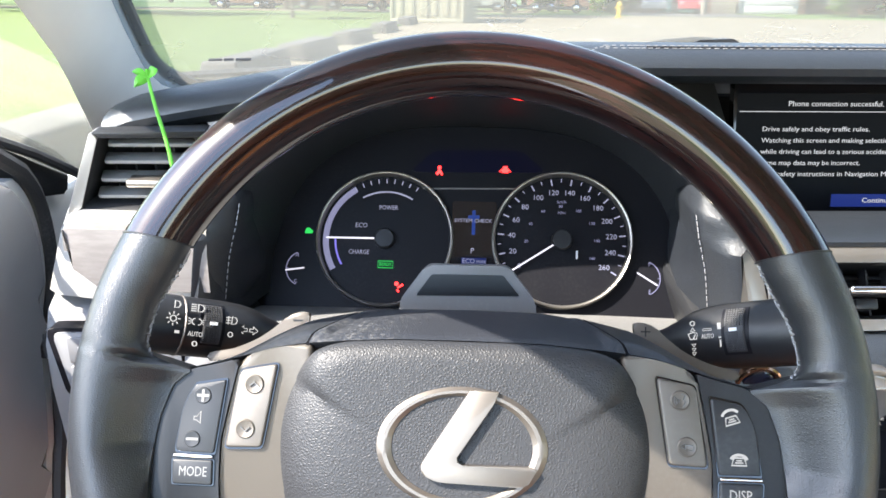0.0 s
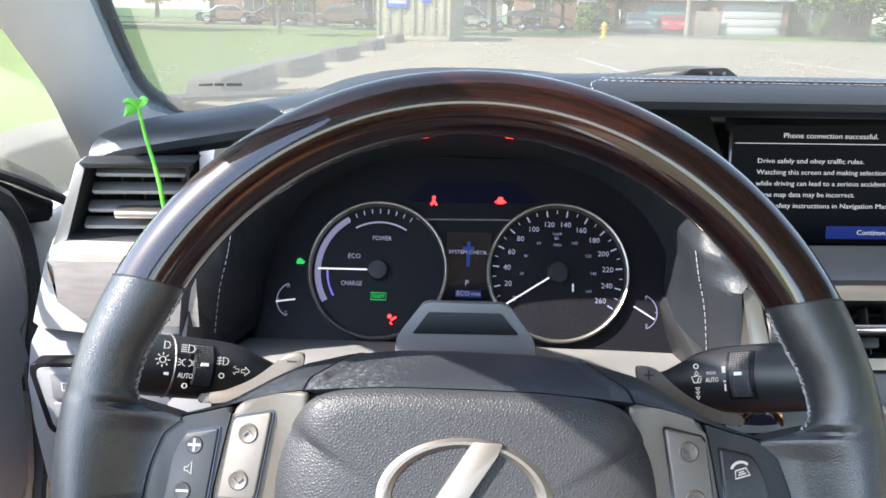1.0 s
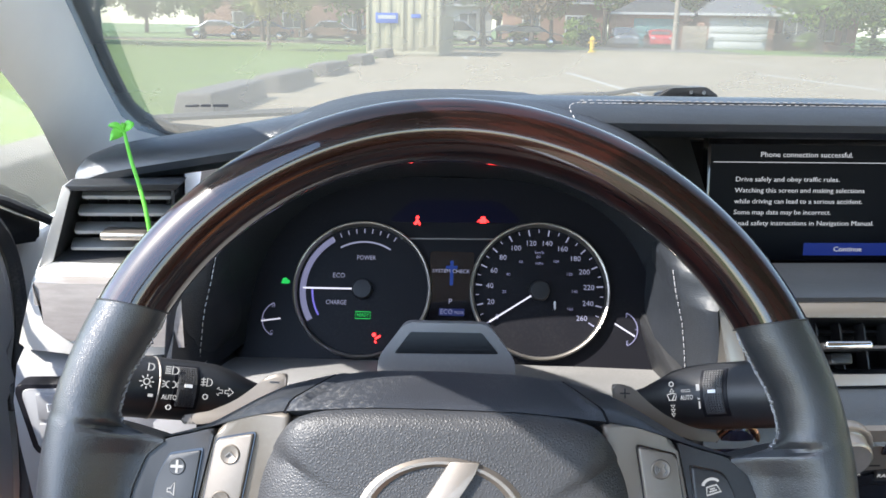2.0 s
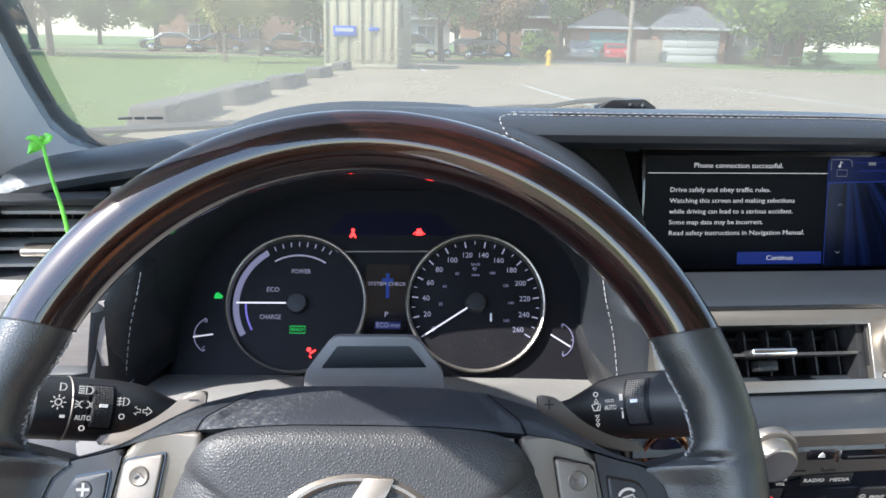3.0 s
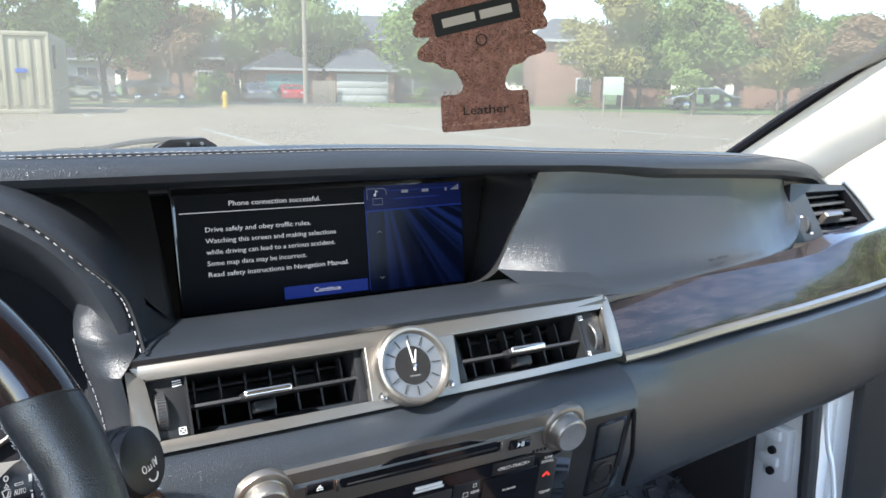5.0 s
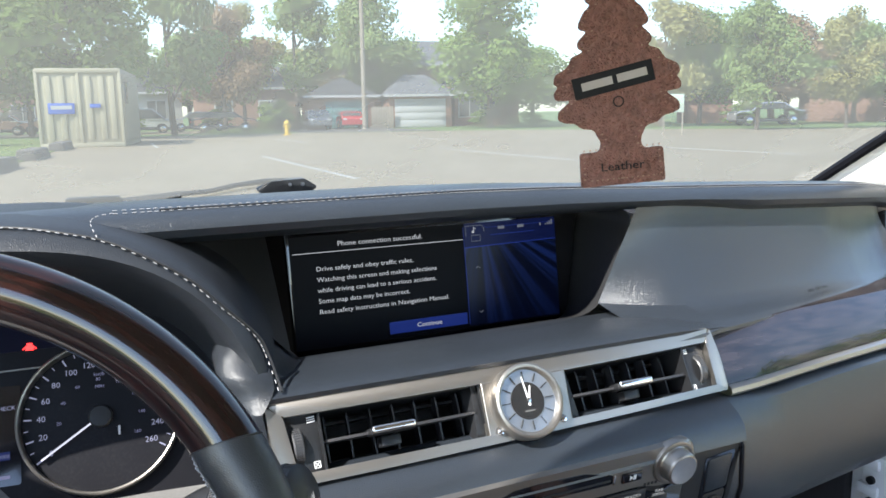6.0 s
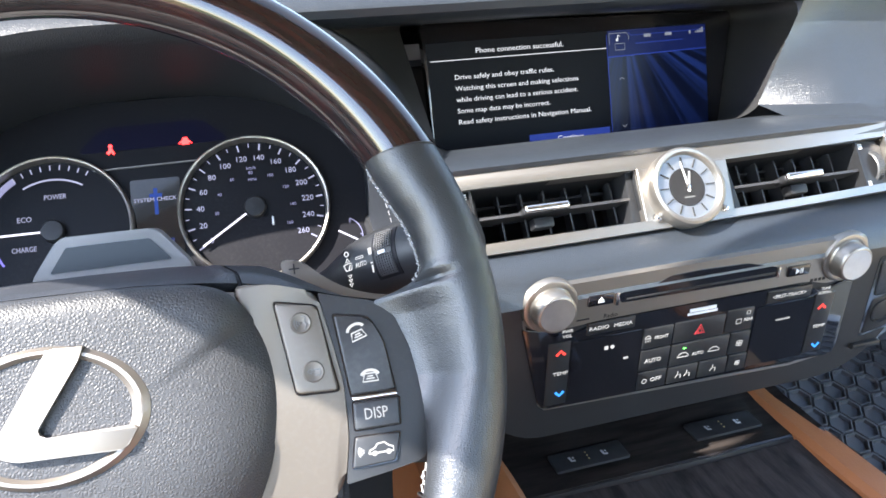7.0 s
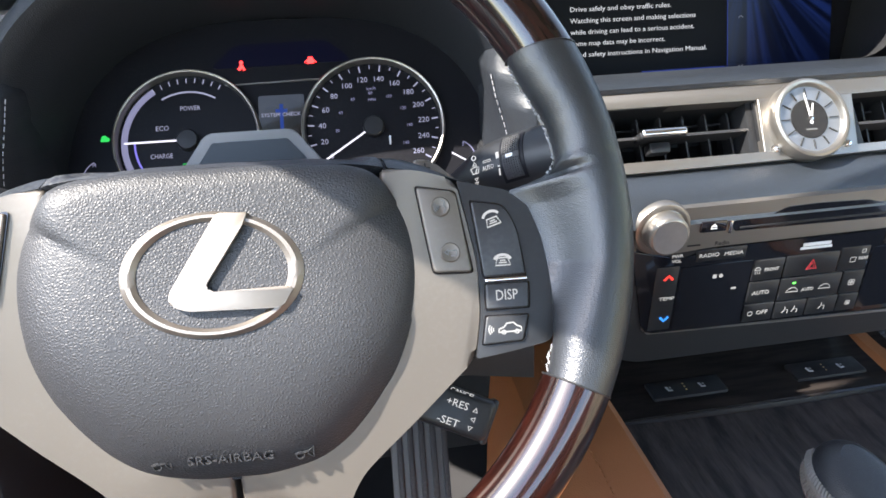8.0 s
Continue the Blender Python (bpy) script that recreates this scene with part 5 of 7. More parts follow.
def centre_vent(x0, x1, y0, y1, knob, plate_x, side):
    """One centre vent: upright vanes behind a cross vane with a chrome-tipped tab, and a thumbwheel plate beside it."""
    v = thing("air_vent", PANEL, "black dashboard air vent with a chrome-tipped vane", "air vent", "centre air vents")
    w = .0015
    bm = box(x0, x1, y0 - w, y0, -.06, -.001)
    box(x0, x1, y1, y1 + w, -.06, -.001, bm=bm)
    box(x0 - w, x0, y0, y1, -.06, -.001, bm=bm)
    box(x1, x1 + w, y0, y1, -.06, -.001, bm=bm)
    part("housing", bm, PLASTIC, v)
    inner = x0 if side > 0 else x1
    part("side_cheek", plate([(inner, y0), (inner + side * .008, y0), (inner + side * .005, y1), (inner, y1)][::side], -.05, -.004, .001), PLASTIC, v, "slanted inner cheek")
    VANE = shader("vane_plastic", (.022, .022, .024), .45, vary=.1)
    n = 7
    for i in range(n):
        x = x0 + (x1 - x0) * (i + .5) / n
        part("upright_vane", plate(rounded([(-.0105, -.0190), (.0105, -.0190), (.0105, .0190), (-.0105, .0190)], .004, 3), -.0007, .0007, .0003), VANE, v, at=Matrix.Translation((x, (y0 + y1) / 2, -.030)) @ pose(0, 0, 0, 0, 78))
    ym = .0018 if side < 0 else -.0003
    part("cross_vane", plate(rounded([(x0, -.004), (x1, -.004), (x1, .018), (x0, .018)], .003, 2), -.0011, .0011, .0007), VANE, v, at=Matrix.Translation((0, ym, -.008)) @ pose(0, 0, 0, -90))
    for q, yy in enumerate((y0 + .006, y1 - .006)):
        part("rear_vane", plate(rounded([(x0, -.012), (x1, -.012), (x1, .010), (x0, .010)], .003, 2), -.0009, .0009, .0004), VANE, v, at=Matrix.Translation((0, yy, -.048)) @ pose(0, 0, 0, -90))
    k = part("vane_tab", box(knob - .0180, knob + .0180, ym - .0030, ym + .0030, -.012, .004, .0022, seg=3), PLASTIC, v)
    part("tab_tip", box(knob - .0175, knob + .0175, ym - .0022, ym + .0038, .0020, .0066, .0024, seg=4), CHROME, k, "chrome tip")
    part("tab_fork", box(knob - .009, knob + .007, ym - .012, ym - .004, -.016, -.004, .0015), PLASTIC, v)
    p0, p1 = plate_x
    tp = part("wheel_plate", box(p0, p1, y0 - .001, y1 + .001, -.012, -.0040, .001), PLASTIC, v)
    wx = p0 + (p1 - p0) * (.30 if side < 0 else .62)
    wb = lathe([(.013, -.0038), (.0140, -.0028), (.0140, .0028), (.013, .0038), (.001, .0038)], 40)
    for i in range(44):
        a = 2 * math.pi * i / 44
        for zz in (-.0024, -.0008, .0008, .0024):
            join(wb, moved(box(.0138, .0147, -.0006, .0006, zz - .0005, zz + .0005), Matrix.Rotation(a, 4, 'Z')))
    part("thumbwheel", wb, shader("thumbwheel_plastic", (.05, .05, .052), .4, vary=.1), tp, "ribbed thumbwheel", at=Matrix.Translation((wx, .0015, -.0115)) @ pose(0, 0, 0, 0, 90))
    mx = p0 + (p1 - p0) * (.78 if side < 0 else .18)
    bm = stroke([(mx - .0022, y0 + .0025), (mx + .0022, y0 + .0025), (mx + .0022, y0 + .0069), (mx - .0022, y0 + .0069)], .0006, -.0041, -.0036, closed=True)
    for sg in (1, -1):
        stroke([(mx - .0015, y0 + .0047 - sg * .0015), (mx + .0015, y0 + .0047 + sg * .0015)], .0005, -.0041, -.0036, bm=bm)
    part("closed_mark", bm, PRINT, tp)
    bm = None
    for q in range(3):
        bm = stroke([(mx - .0030, y1 - .0022 - q * .0016), (mx + .0030, y1 - .0017 - q * .0016)], .0008, -.0041, -.0036, bm=bm)
    part("open_mark", bm, PRINT, tp)
    return v


centre_vent(-.1665, -.0380, -.0178, .0225, -.1140, (-.1925, -.1672), -1)
centre_vent(.0410, .1680, -.0180, .0225, .1070, (.1685, .1945), 1)

# ---- the screen ----
SCREEN = DASH @ pose(0, .2265, .9765, 81.5)
screen = thing("display_screen", SCREEN, "wide dashboard screen showing a white safety notice", "screen")
part("glass", plate(rounded([(-.1300, .069), (-.1270, -.070), (.1915, -.070), (.2180, .062)], .006, 4), -.012, 0, .0003), GLOSS_BLACK, screen)
S_WHITE = glow("screen_white", (.78, .80, .86), .15)
S_BLUE = glow("screen_blue", (.02, .045, .30), .11)
S_DIM = glow("screen_dim_blue", (.01, .02, .12), .07)
S_GREY = glow("screen_grey", (.25, .27, .33), .12)
part("lit_area", plate([(-.1265, .0500), (-.1265, -.0640), (.1830, -.0640), (.1850, .0500)], -.0005, .0002), glow("screen_black", (.003, .004, .010), .03, .6), screen)
T = .0006
part("notice_heading", lettering("Phone connection successful.", .0050, -.0295, .0402, T, width=.0935), S_WHITE, screen)
for i, (words, w) in enumerate((("Drive safely and obey traffic rules.", .1055), ("Watching this screen and making selections", .1325), ("while driving can lead to a serious accident.", .1310), ("Some map data may be incorrect.", .0990), ("Read safety instructions in Navigation Manual.", .1440))):
    part("notice_line", lettering(words, .0046, -.1008, .0160 - i * .01085, T, 'LEFT', width=w), S_WHITE, screen)
part("rule", stroke([(-.1235, .0328), (.0655, .0328)], .0007, T - .0004, T), S_WHITE, screen)
part("continue_button", plate([(-.0270, -.0470), (.0640, -.0470), (.0640, -.0595), (-.0270, -.0595)], 0, .0005), S_BLUE, screen, "blue on-screen button")
part("button_word", lettering("Continue", .0048, .0185, -.0533, T + .0003, width=.0290), S_WHITE, screen)
bm = stroke([(.0667, .0460), (.0667, -.0600)], .0006, T - .0004, T)
stroke([(.0667, .0235), (.1840, .0255)], .0012, T - .0004, T, bm=bm)
stroke([(.1000, .0355), (.1560, .0362)], .0009, T - .0004, T, bm=bm)
stroke([(.0920, .0470), (.0950, .0440), (.1840, .0450)], .0006, T - .0004, T, bm=bm)
part("screen_border", bm, S_BLUE, screen)
part("tab_strip", plate([(.0680, .0240), (.1840, .0262), (.1840, .0500), (.0680, .0500)], 0, .00045), S_DIM, screen)


def ray_panel():
    """The soft fan of blue beams that the screen shows beside the notice."""
    m = bpy.data.materials.new("screen_beams")
    m.use_nodes = True
    N, L = m.node_tree.nodes, m.node_tree.links
    b = N["Principled BSDF"]
    b.inputs["Base Color"].default_value, b.inputs["Roughness"].default_value, b.inputs["Specular IOR Level"].default_value = (.002, .003, .006, 1), .3, .15
    tc, sp, sx, sy, ang, nz, mr, fall, mul = (N.new("ShaderNode" + k) for k in ("TexCoord", "SeparateXYZ", "Math", "Math", "Math", "TexNoise", "MapRange", "MapRange", "Math"))
    L.new(tc.outputs["Object"], sp.inputs[0])
    sx.operation, sy.operation, ang.operation, mul.operation = 'SUBTRACT', 'SUBTRACT', 'ARCTAN2', 'MULTIPLY'
    sx.inputs[1].default_value, sy.inputs[0].default_value = .088, .060
    L.new(sp.outputs[0], sx.inputs[0]), L.new(sp.outputs[1], sy.inputs[1])
    L.new(sx.outputs[0], ang.inputs[0]), L.new(sy.outputs[0], ang.inputs[1])
    nz.noise_dimensions = '1D'
    nz.inputs["Scale"].default_value, nz.inputs["Detail"].default_value = 7.5, 2
    L.new(ang.outputs[0], nz.inputs["W"]), L.new(nz.outputs["Fac"], mr.inputs["Value"])
    mr.interpolation_type = 'SMOOTHSTEP'
    mr.inputs["From Min"].default_value, mr.inputs["From Max"].default_value = .42, .68
    L.new(sp.outputs[1], fall.inputs["Value"])
    fall.inputs["From Min"].default_value, fall.inputs["From Max"].default_value, fall.inputs["To Min"].default_value, fall.inputs["To Max"].default_value = -.062, .022, .16, .62
    L.new(mr.outputs[0], mul.inputs[0]), L.new(fall.outputs[0], mul.inputs[1])
    mix = N.new("ShaderNodeMix")
    mix.data_type = 'RGBA'
    mix.inputs[6].default_value, mix.inputs[7].default_value = (.0006, .0012, .006, 1), (.006, .016, .085, 1)
    L.new(mul.outputs[0], mix.inputs[0]), L.new(mix.outputs[2], b.inputs["Emission Color"])
    b.inputs["Emission Strength"].default_value = .20
    return m


part("beam_panel", plate([(.0672, .0232), (.1838, .0250), (.1828, -.0620), (.0672, -.0620)], .0002, .0004), ray_panel(), screen, "soft blue beams on the screen")
TS = T - .0003
part("tab_outline", stroke([(.0695, .0360), (.0695, .0470), (.0895, .0470), (.0920, .0440), (.0920, .0400)], .0006, TS, T), S_GREY, screen)
part("note_symbol", stroke(arc(.0785, .0403, .0010, 0, 360, 8), .0009, TS, T, bm=stroke([(.0795, .0405), (.0795, .0450), (.0820, .0436)], .0008, TS, T)), S_WHITE, screen)
part("up_arrow", stroke([(.0790, -.0000), (.0815, .0020), (.0840, -.0000)], .0007, TS, T), S_GREY, screen)
part("down_arrow", stroke([(.0790, -.0470), (.0815, -.0490), (.0840, -.0470)], .0007, TS, T), S_GREY, screen)
part("source_box", stroke([(.0760, .0300), (.0870, .0300), (.0870, .0365), (.0760, .0365)], .0006, TS, T, closed=True), S_GREY, screen)
for k in range(4):
    part("signal_bar", box(.1715 + k * .0026, .1733 + k * .0026, .0418, .0431 + k * .0014, 0, T), S_GREY, screen)
for x0, x1 in ((.1640, .1660), (.1100, .1180), (.1350, .1430)):
    part("tab_symbol", box(x0, x1, .0412, .0446, 0, T), S_GREY, screen)

# ---- head unit ----
head = thing("head_unit", STACK, "satin silver audio unit with disc slot and two round knobs", "audio unit")
plate_out = rounded([(-.1480, .0555), (-.1200, .0545), (.1060, .0550), (.1420, .0580), (.1430, .0190), (.1080, .0165), (.0900, .0215), (-.0900, .0205), (-.1120, .0185), (-.1500, .0200)], [.017, .01, .01, .019, .019, .006, .02, .02, .006, .018], 6)
part("faceplate", plate(plate_out, -.01, .0040, .0030, seg=4), SILVER, head)
part("disc_slot", plate(rounded([(-.0765, .0405), (-.0480, .0425), (-.0346, .0480), (-.0100, .0488), (.0300, .0475), (.0480, .0425), (.0585, .0395), (.0585, .0310), (-.0745, .0325)], .003, 4), 0, .0046), GLOSS_BLACK, head, "black disc slot")
part("slot_flap", box(-.070, .056, .0345, .0358, .0040, .0056, .0004), PLASTIC, head)
for bx, by, nm in ((-.0908, .0385, "eject"), (.0775, .0338, "play")):
    b = part("small_button", box(bx - .0100, bx + .0100, by - .0044, by + .0044, .003, .0058, .0008), GLOSS_BLACK, head)
    if nm == "eject":
        bm = plate([(bx - .0024, by - .0002), (bx + .0024, by - .0002), (bx, by + .0025)], .0058, .0061)
        box(bx - .0024, bx + .0024, by - .0018, by - .0010, .0058, .0061, bm=bm)
    else:
        bm = plate([(bx - .003, by - .0023), (bx + .0002, by), (bx - .003, by + .0023)], .0058, .0061)
        for e in (.0008, .0024):
            box(bx + e, bx + e + .0008, by - .0023, by + .0023, .0058, .0061, bm=bm)
    part("button_mark", bm, PRINT, b)
part("chrome_tab", box(-.0795, -.0770, .0322, .0425, .004, .0066, .0005), CHROME, head)
part("chrome_tab", box(.0578, .0596, .0310, .0400, .004, .0060, .0005), CHROME, head)
for kx, ky in ((-.1298, .0402), (.1195, .0383)):
    k = part("knob", lathe([(.0205, .000), (.0207, .0050), (.0200, .0064), (.0182, .0070), (.0160, .0066), (.0152, .0075), (.0149, .0150), (.0145, .0166), (.0137, .0174), (.0127, .0176)], 56), SILVER, head, "turned metal knob", at=Matrix.Translation((kx, ky, 0)))
    cap = bmesh.new()
    c0 = cap.verts.new((0, 0, .0170))
    vs = [cap.verts.new((.0128 * math.cos(2 * math.pi * i / 48), .0128 * math.sin(2 * math.pi * i / 48), .0176)) for i in range(48)]
    for i in range(48):
        cap.faces.new((c0, vs[i], vs[(i + 1) % 48]))
    part("knob_face", cap, shader("spun_metal", (.66, .64, .62), .30, metal=.95, vary=.12, vary_size=.006), k)
part("print_bar", stroke([(-.1080, .0235), (-.0980, .0235)], .0012, .004, .0043), PLASTIC, head)
for q in range(4):
    part("print_bar", box(.0920 + q * .0038, .0945 + q * .0038, .0205, .0230, .004, .0043), PLASTIC, head)
part("audio_word", lettering("Radio", .0034, -.0810, .0232, .0041, width=.011), PLASTIC, head)

climate = thing("climate_panel", STACK, "gloss black climate control panel with white lettering", "control panel")
part("edge_trim", tube([(-.1480, .0300, .001), (-.1445, .0120, .001), (-.1385, -.0120, .001), (-.1310, -.0490, .001), (-.1265, -.0535, .001), (-.0200, -.0572, .001), (.0950, -.0605, .001), (.1310, -.0560, .001)], .0011, 6), SILVER, climate, "thin silver edging round the panel")
part("fascia", plate(rounded([(-.1490, .0230), (-.1080, .0110), (-.0850, .0185), (.0880, .0185), (.1080, .0080), (.1380, .0180), (.1380, -.0540), (.1330, -.0575), (-.1270, -.0530), (-.1320, -.0490)], [.004, .004, .01, .01, .004, .004, .004, .004, .004, .004], 3), -.01, .0022, .001), GLOSS_BLACK, climate)
KEY = shader("key_plastic", (.016, .017, .019), .35, vary=.1, dust=.02)
for i, (x0, x1, y0, y1) in enumerate(((-.1275, -.1100, -.0500, .0060), (-.0500, -.0250, -.0145, .0035), (-.0235, .0205, -.0145, .0040), (.0220, .0460, -.0140, .0060), (-.0500, -.0250, -.0350, -.0160), (-.0235, .0280, -.0360, -.0160), (.0295, .0470, -.0360, -.0160), (-.0500, -.0250, -.0530, -.0365), (-.0235, .0030, -.0530, -.0375), (.0045, .0300, -.0530, -.0375), (.0315, .0480, -.0530, -.0375), (.1040, .1215, -.0500, .0060), (-.0980, -.0590, .0080, .0180), (.0560, .0970, .0060, .0170))):
    part("key", plate(rounded([(x0, y0), (x1, y0), (x1, y1), (x0, y1)], .0006, 2), .001, .0031, .0006), KEY, climate)
for x0, x1 in ((-.1080, -.0520), (.0490, .1025)):
    part("readout", plate(rounded([(x0, -.0520), (x1, -.0520), (x1, .0040), (x0, .0040)], .001, 2), .001, .0027), GLOSS_BLACK, climate, "dark readout")
TZ = .0032
# key lettering is brightened by a weak emission
KEY_PRINT = glow("glowing_key_print", (.75, .75, .75), .12)
for words, x, y, h, w in (("RADIO", -.0885, .0130, .0032, .0155), ("MEDIA", -.0690, .0128, .0032, .0150), ("FRONT", -.0345, -.0055, .0028, .0115), ("REAR", .0420, -.0045, .0028, .0080), ("<PRST-TRACK>", .0765, .0112, .0032, .0310), ("AUTO", -.0390, -.0262, .0036, .0140), ("AUTO", .0008, -.0280, .0030, .0100), ("OFF", -.0340, -.0450, .0036, .0095), ("TEMP", -.1165, -.0215, .0030, .0120), ("TEMP", .1135, -.0250, .0030, .0120), ("PWR", -.1135, .0150, .0026, .0085), ("VOL", -.1135, .0108, .0026, .0075), ("TUNE", .1110, .0110, .0024, .0085), ("SCROLL", .1110, .0072, .0024, .0125), ("PASSENGER", .0755, -.0110, .0016, .0130)):
    part("key_word", lettering(words, h, x, y, TZ, width=w), KEY_PRINT, climate)
TU = TZ + .0002
bm = stroke(arc(-.0462, -.0050, .0024, 0, 180, 6), .0005, TZ, TU)
stroke([(-.0485, -.005), (-.0440, -.005)], .0005, TZ, TU, bm=bm)
for q in range(3):
    stroke([(-.0480 + q * .0018, -.0062), (-.0474 + q * .0018, -.0085)], .0004, TZ, TU, bm=bm)
part("screen_heat_symbol", bm, KEY_PRINT, climate)
part("rear_heat_symbol", stroke([(.0310, -.0070), (.0355, -.0070), (.0355, -.0030), (.0310, -.0030)], .0005, TZ, TU, closed=True), KEY_PRINT, climate)
part("small_box_symbol", stroke([(.0395, .0005), (.0425, .0005), (.0425, .0035), (.0395, .0035)], .0005, TZ, TU, closed=True), KEY_PRINT, climate)
for cx in (-.0125, .0150):
    part("car_symbol", stroke([(cx - .005, -.0285), (cx - .0035, -.0262), (cx - .001, -.0248), (cx + .002, -.0250), (cx + .0045, -.0272), (cx + .005, -.0288)], .0006, TZ, TU, closed=True), KEY_PRINT, climate)
for cx, cy, r in ((.0380, -.0262, .0032), (.0400, -.0455, .0024)):
    bm = None
    for q in range(4):
        a = math.pi * q / 2 + .7
        bm = stroke(arc(cx + r * .5 * math.cos(a), cy + r * .5 * math.sin(a), r * .45, 0, 360, 8), .0005, TZ, TU, bm=bm)
    part("fan_symbol", bm, KEY_PRINT, climate)
for cx in (-.0145, -.0065, .0170):
    part("airflow_symbol", stroke([(cx + .001, -.0455), (cx + .0028, -.0455), (cx + .0028, -.0490)], .0006, TZ, TU, bm=stroke([(cx - .002, -.0480), (cx, -.0455), (cx, -.0425)], .0006, TZ, TU)), KEY_PRINT, climate)
part("fan_off_symbol", stroke(arc(-.0440, -.0450, .0020, 0, 360, 8), .0006, TZ, TU), KEY_PRINT, climate)
part("lock_symbol", box(-.0820, -.0790, -.0078, -.0048, TZ - .0006, TZ), KEY_PRINT, climate)
part("moon_symbol", lathe([(.0016, TZ - .0006), (.0016, TZ), (.0001, TZ)], 12, m=Matrix.Translation((-.0755, -.0062, 0))), KEY_PRINT, climate)
part("readout_dash", box(-.0650, -.0612, -.0195, -.0180, TZ - .0006, TZ), KEY_PRINT, climate)
for x0, x1, y0, y1 in ((-.0140, .0120, .0085, .0105), (-.0125, .0105, .0112, .0140)):
    part("maker_bar", box(x0, x1, y0, y1, .0022, .0026), PRINT, climate)
part("hazard_mark", stroke([(-.0055, -.0090), (.0030, -.0090), (-.0012, -.0010)], .0009, TZ, TZ + .0003, closed=True, bm=stroke([(-.0035, -.0079), (.0010, -.0079), (-.0012, -.0038)], .0007, TZ, TZ + .0003, closed=True)), shader("hazard_red", (.65, .05, .06), .5), climate, "red hazard triangle")
# the printed arrows are brightened by emission as well
for cx, y, mname in ((-.1175, -.0030, "up"), (.1118, -.0060, "up"), (-.1160, -.0400, "down"), (.1150, -.0440, "down")):
    k = 1 if mname == "up" else -1
    bm = stroke([(cx - .0034, y - k * .0018), (cx, y + k * .0018), (cx + .0034, y - k * .0018)], .0020, TZ, TZ + .0003)
    part("warmer_mark" if k > 0 else "cooler_mark", bm, glow("arrow_" + mname, (.8, .05, .04) if k > 0 else (.03, .22, .75), .35), climate, "red arrow" if k > 0 else "blue arrow")
part("air_lamp", box(-.0135, -.0110, -.0212, -.0200, TZ, TZ + .0003), glow("lamp_green", (.1, .9, .1), .8), climate, "small green lamp")

# small covers and the power socket beside the stack
side = thing("side_panel", STACK, "small black cubby cover and power socket beside the stack", "socket panel")
part("cover", plate(rounded([(.1640, .0260), (.1915, .0290), (.1915, -.0060), (.1660, -.0080)], .003, 3), -.004, .0015, .001), DASH_VINYL, side)
part("socket_plate", plate(rounded([(.1660, -.0105), (.1915, -.0085), (.1900, -.0400), (.1640, -.0450)], .003, 3), -.004, .0012, .001), PLASTIC, side)
part("socket_ring", lathe([(.0115, .0012), (.0115, .0028), (.0100, .0032), (.0090, .0010), (.0086, -.012), (.0001, -.012)], 28, m=Matrix.Translation((.1785, -.0240, 0))), PLASTIC, side)
part("cover_gap", plate(rounded([(.1615, .0290), (.1940, .0320), (.1925, -.0425), (.1620, -.0475)], .003, 3), -.004, .0004), GLOSS_BLACK, side)
part("lower_tab", box(.1560, .1850, -.0580, -.0530, .0, .004, .001), PLASTIC, side)

# power button left of the stack
pb = thing("power_button", DASH @ pose(-.1998, -.040, .8605, 80), "round dark blue power button with a chrome ring", "button")
part("ring", lathe([(.0190, 0), (.0190, .006), (.0175, .0075), (.0165, .0065), (.0163, .004)], 36), CHROME, pb)
part("cap", lathe([(.0163, .004), (.0155, .0062), (.0001, .0070)], 36), shader("blue_black_plastic", (.006, .012, .05), .25, coat=.5, vary=.1), pb)
part("word", lettering("POWER", .0042, 0, .0, .0069, width=.0200), PRINT, pb)

# ---- centre console, shifter, footwells ----
console = thing("centre_console", DASH, "dark striped wood centre console with tan leather sides", "console", kind="structure")
part("front_panel", loft([[(x, y, z) for x in (-.145 + .029 * i for i in range(11))] for y, z in ((.11, .714), (.06, .700), (.03, .693), (-.02, .686), (-.024, .682), (-.024, .674))]), DIM_WOOD, console, "gloss dark wood panel with seat switches")
part("seam", box(-.139, .110, -.0245, -.0228, .675, .6862, .0004), PLASTIC, console, "thin dark edge")
part("console_top", loft([[(x * w, y, z + .004 * (x / .14) ** 2) for x in (-.139 + .0278 * i for i in range(11))] for y, z, w in ((-.026, .682, 1.0), (-.06, .676, 1.01), (-.15, .666, 1.03), (-.30, .655, 1.05), (-.60, .65, 1.05))]), CONSOLE_WOOD, console, "matt striped dark wood veneer")
for s, xi, xo in ((-1, .139, .215), (1, .112, .152)):
    rows = []
    for y, z, g in ((.11, .705, 0), (.06, .698, 0), (.03, .692, .0), (-.03, .686, .004), (-.12, .676, .006), (-.3, .66, .01), (-.6, .65, .01)):
        k = xo + g
        rows.append([(s * (xi - .002), y, z - .012), (s * xi, y, z), (s * (xi + .006), y, z + .004), (s * (xi + (k - xi) * .5), y, z + .002), (s * (k - .006), y, z - .006), (s * k, y, z - .018), (s * (k + .004), y, z - .06), (s * (k + .01), y, z - .20), (s * (k + .012), y, .27)])
    part("side_pad", loft(rows), TAN, console, "tan leather console side")
    if s < 0:
        bm = None
        for i in range(60):
            y0 = .07 - i * .0055
            z0 = curve_at([(-.3, .66), (-.12, .676), (-.03, .686), (.03, .692), (.11, .705)], y0)
            bm = box(-.1790, -.1782, y0 - .0034, y0, z0 - .002, z0 + .0032, bm=bm)
        part("side_stitching", bm, shader("tan_thread", (.30, .12, .05), .8), console)
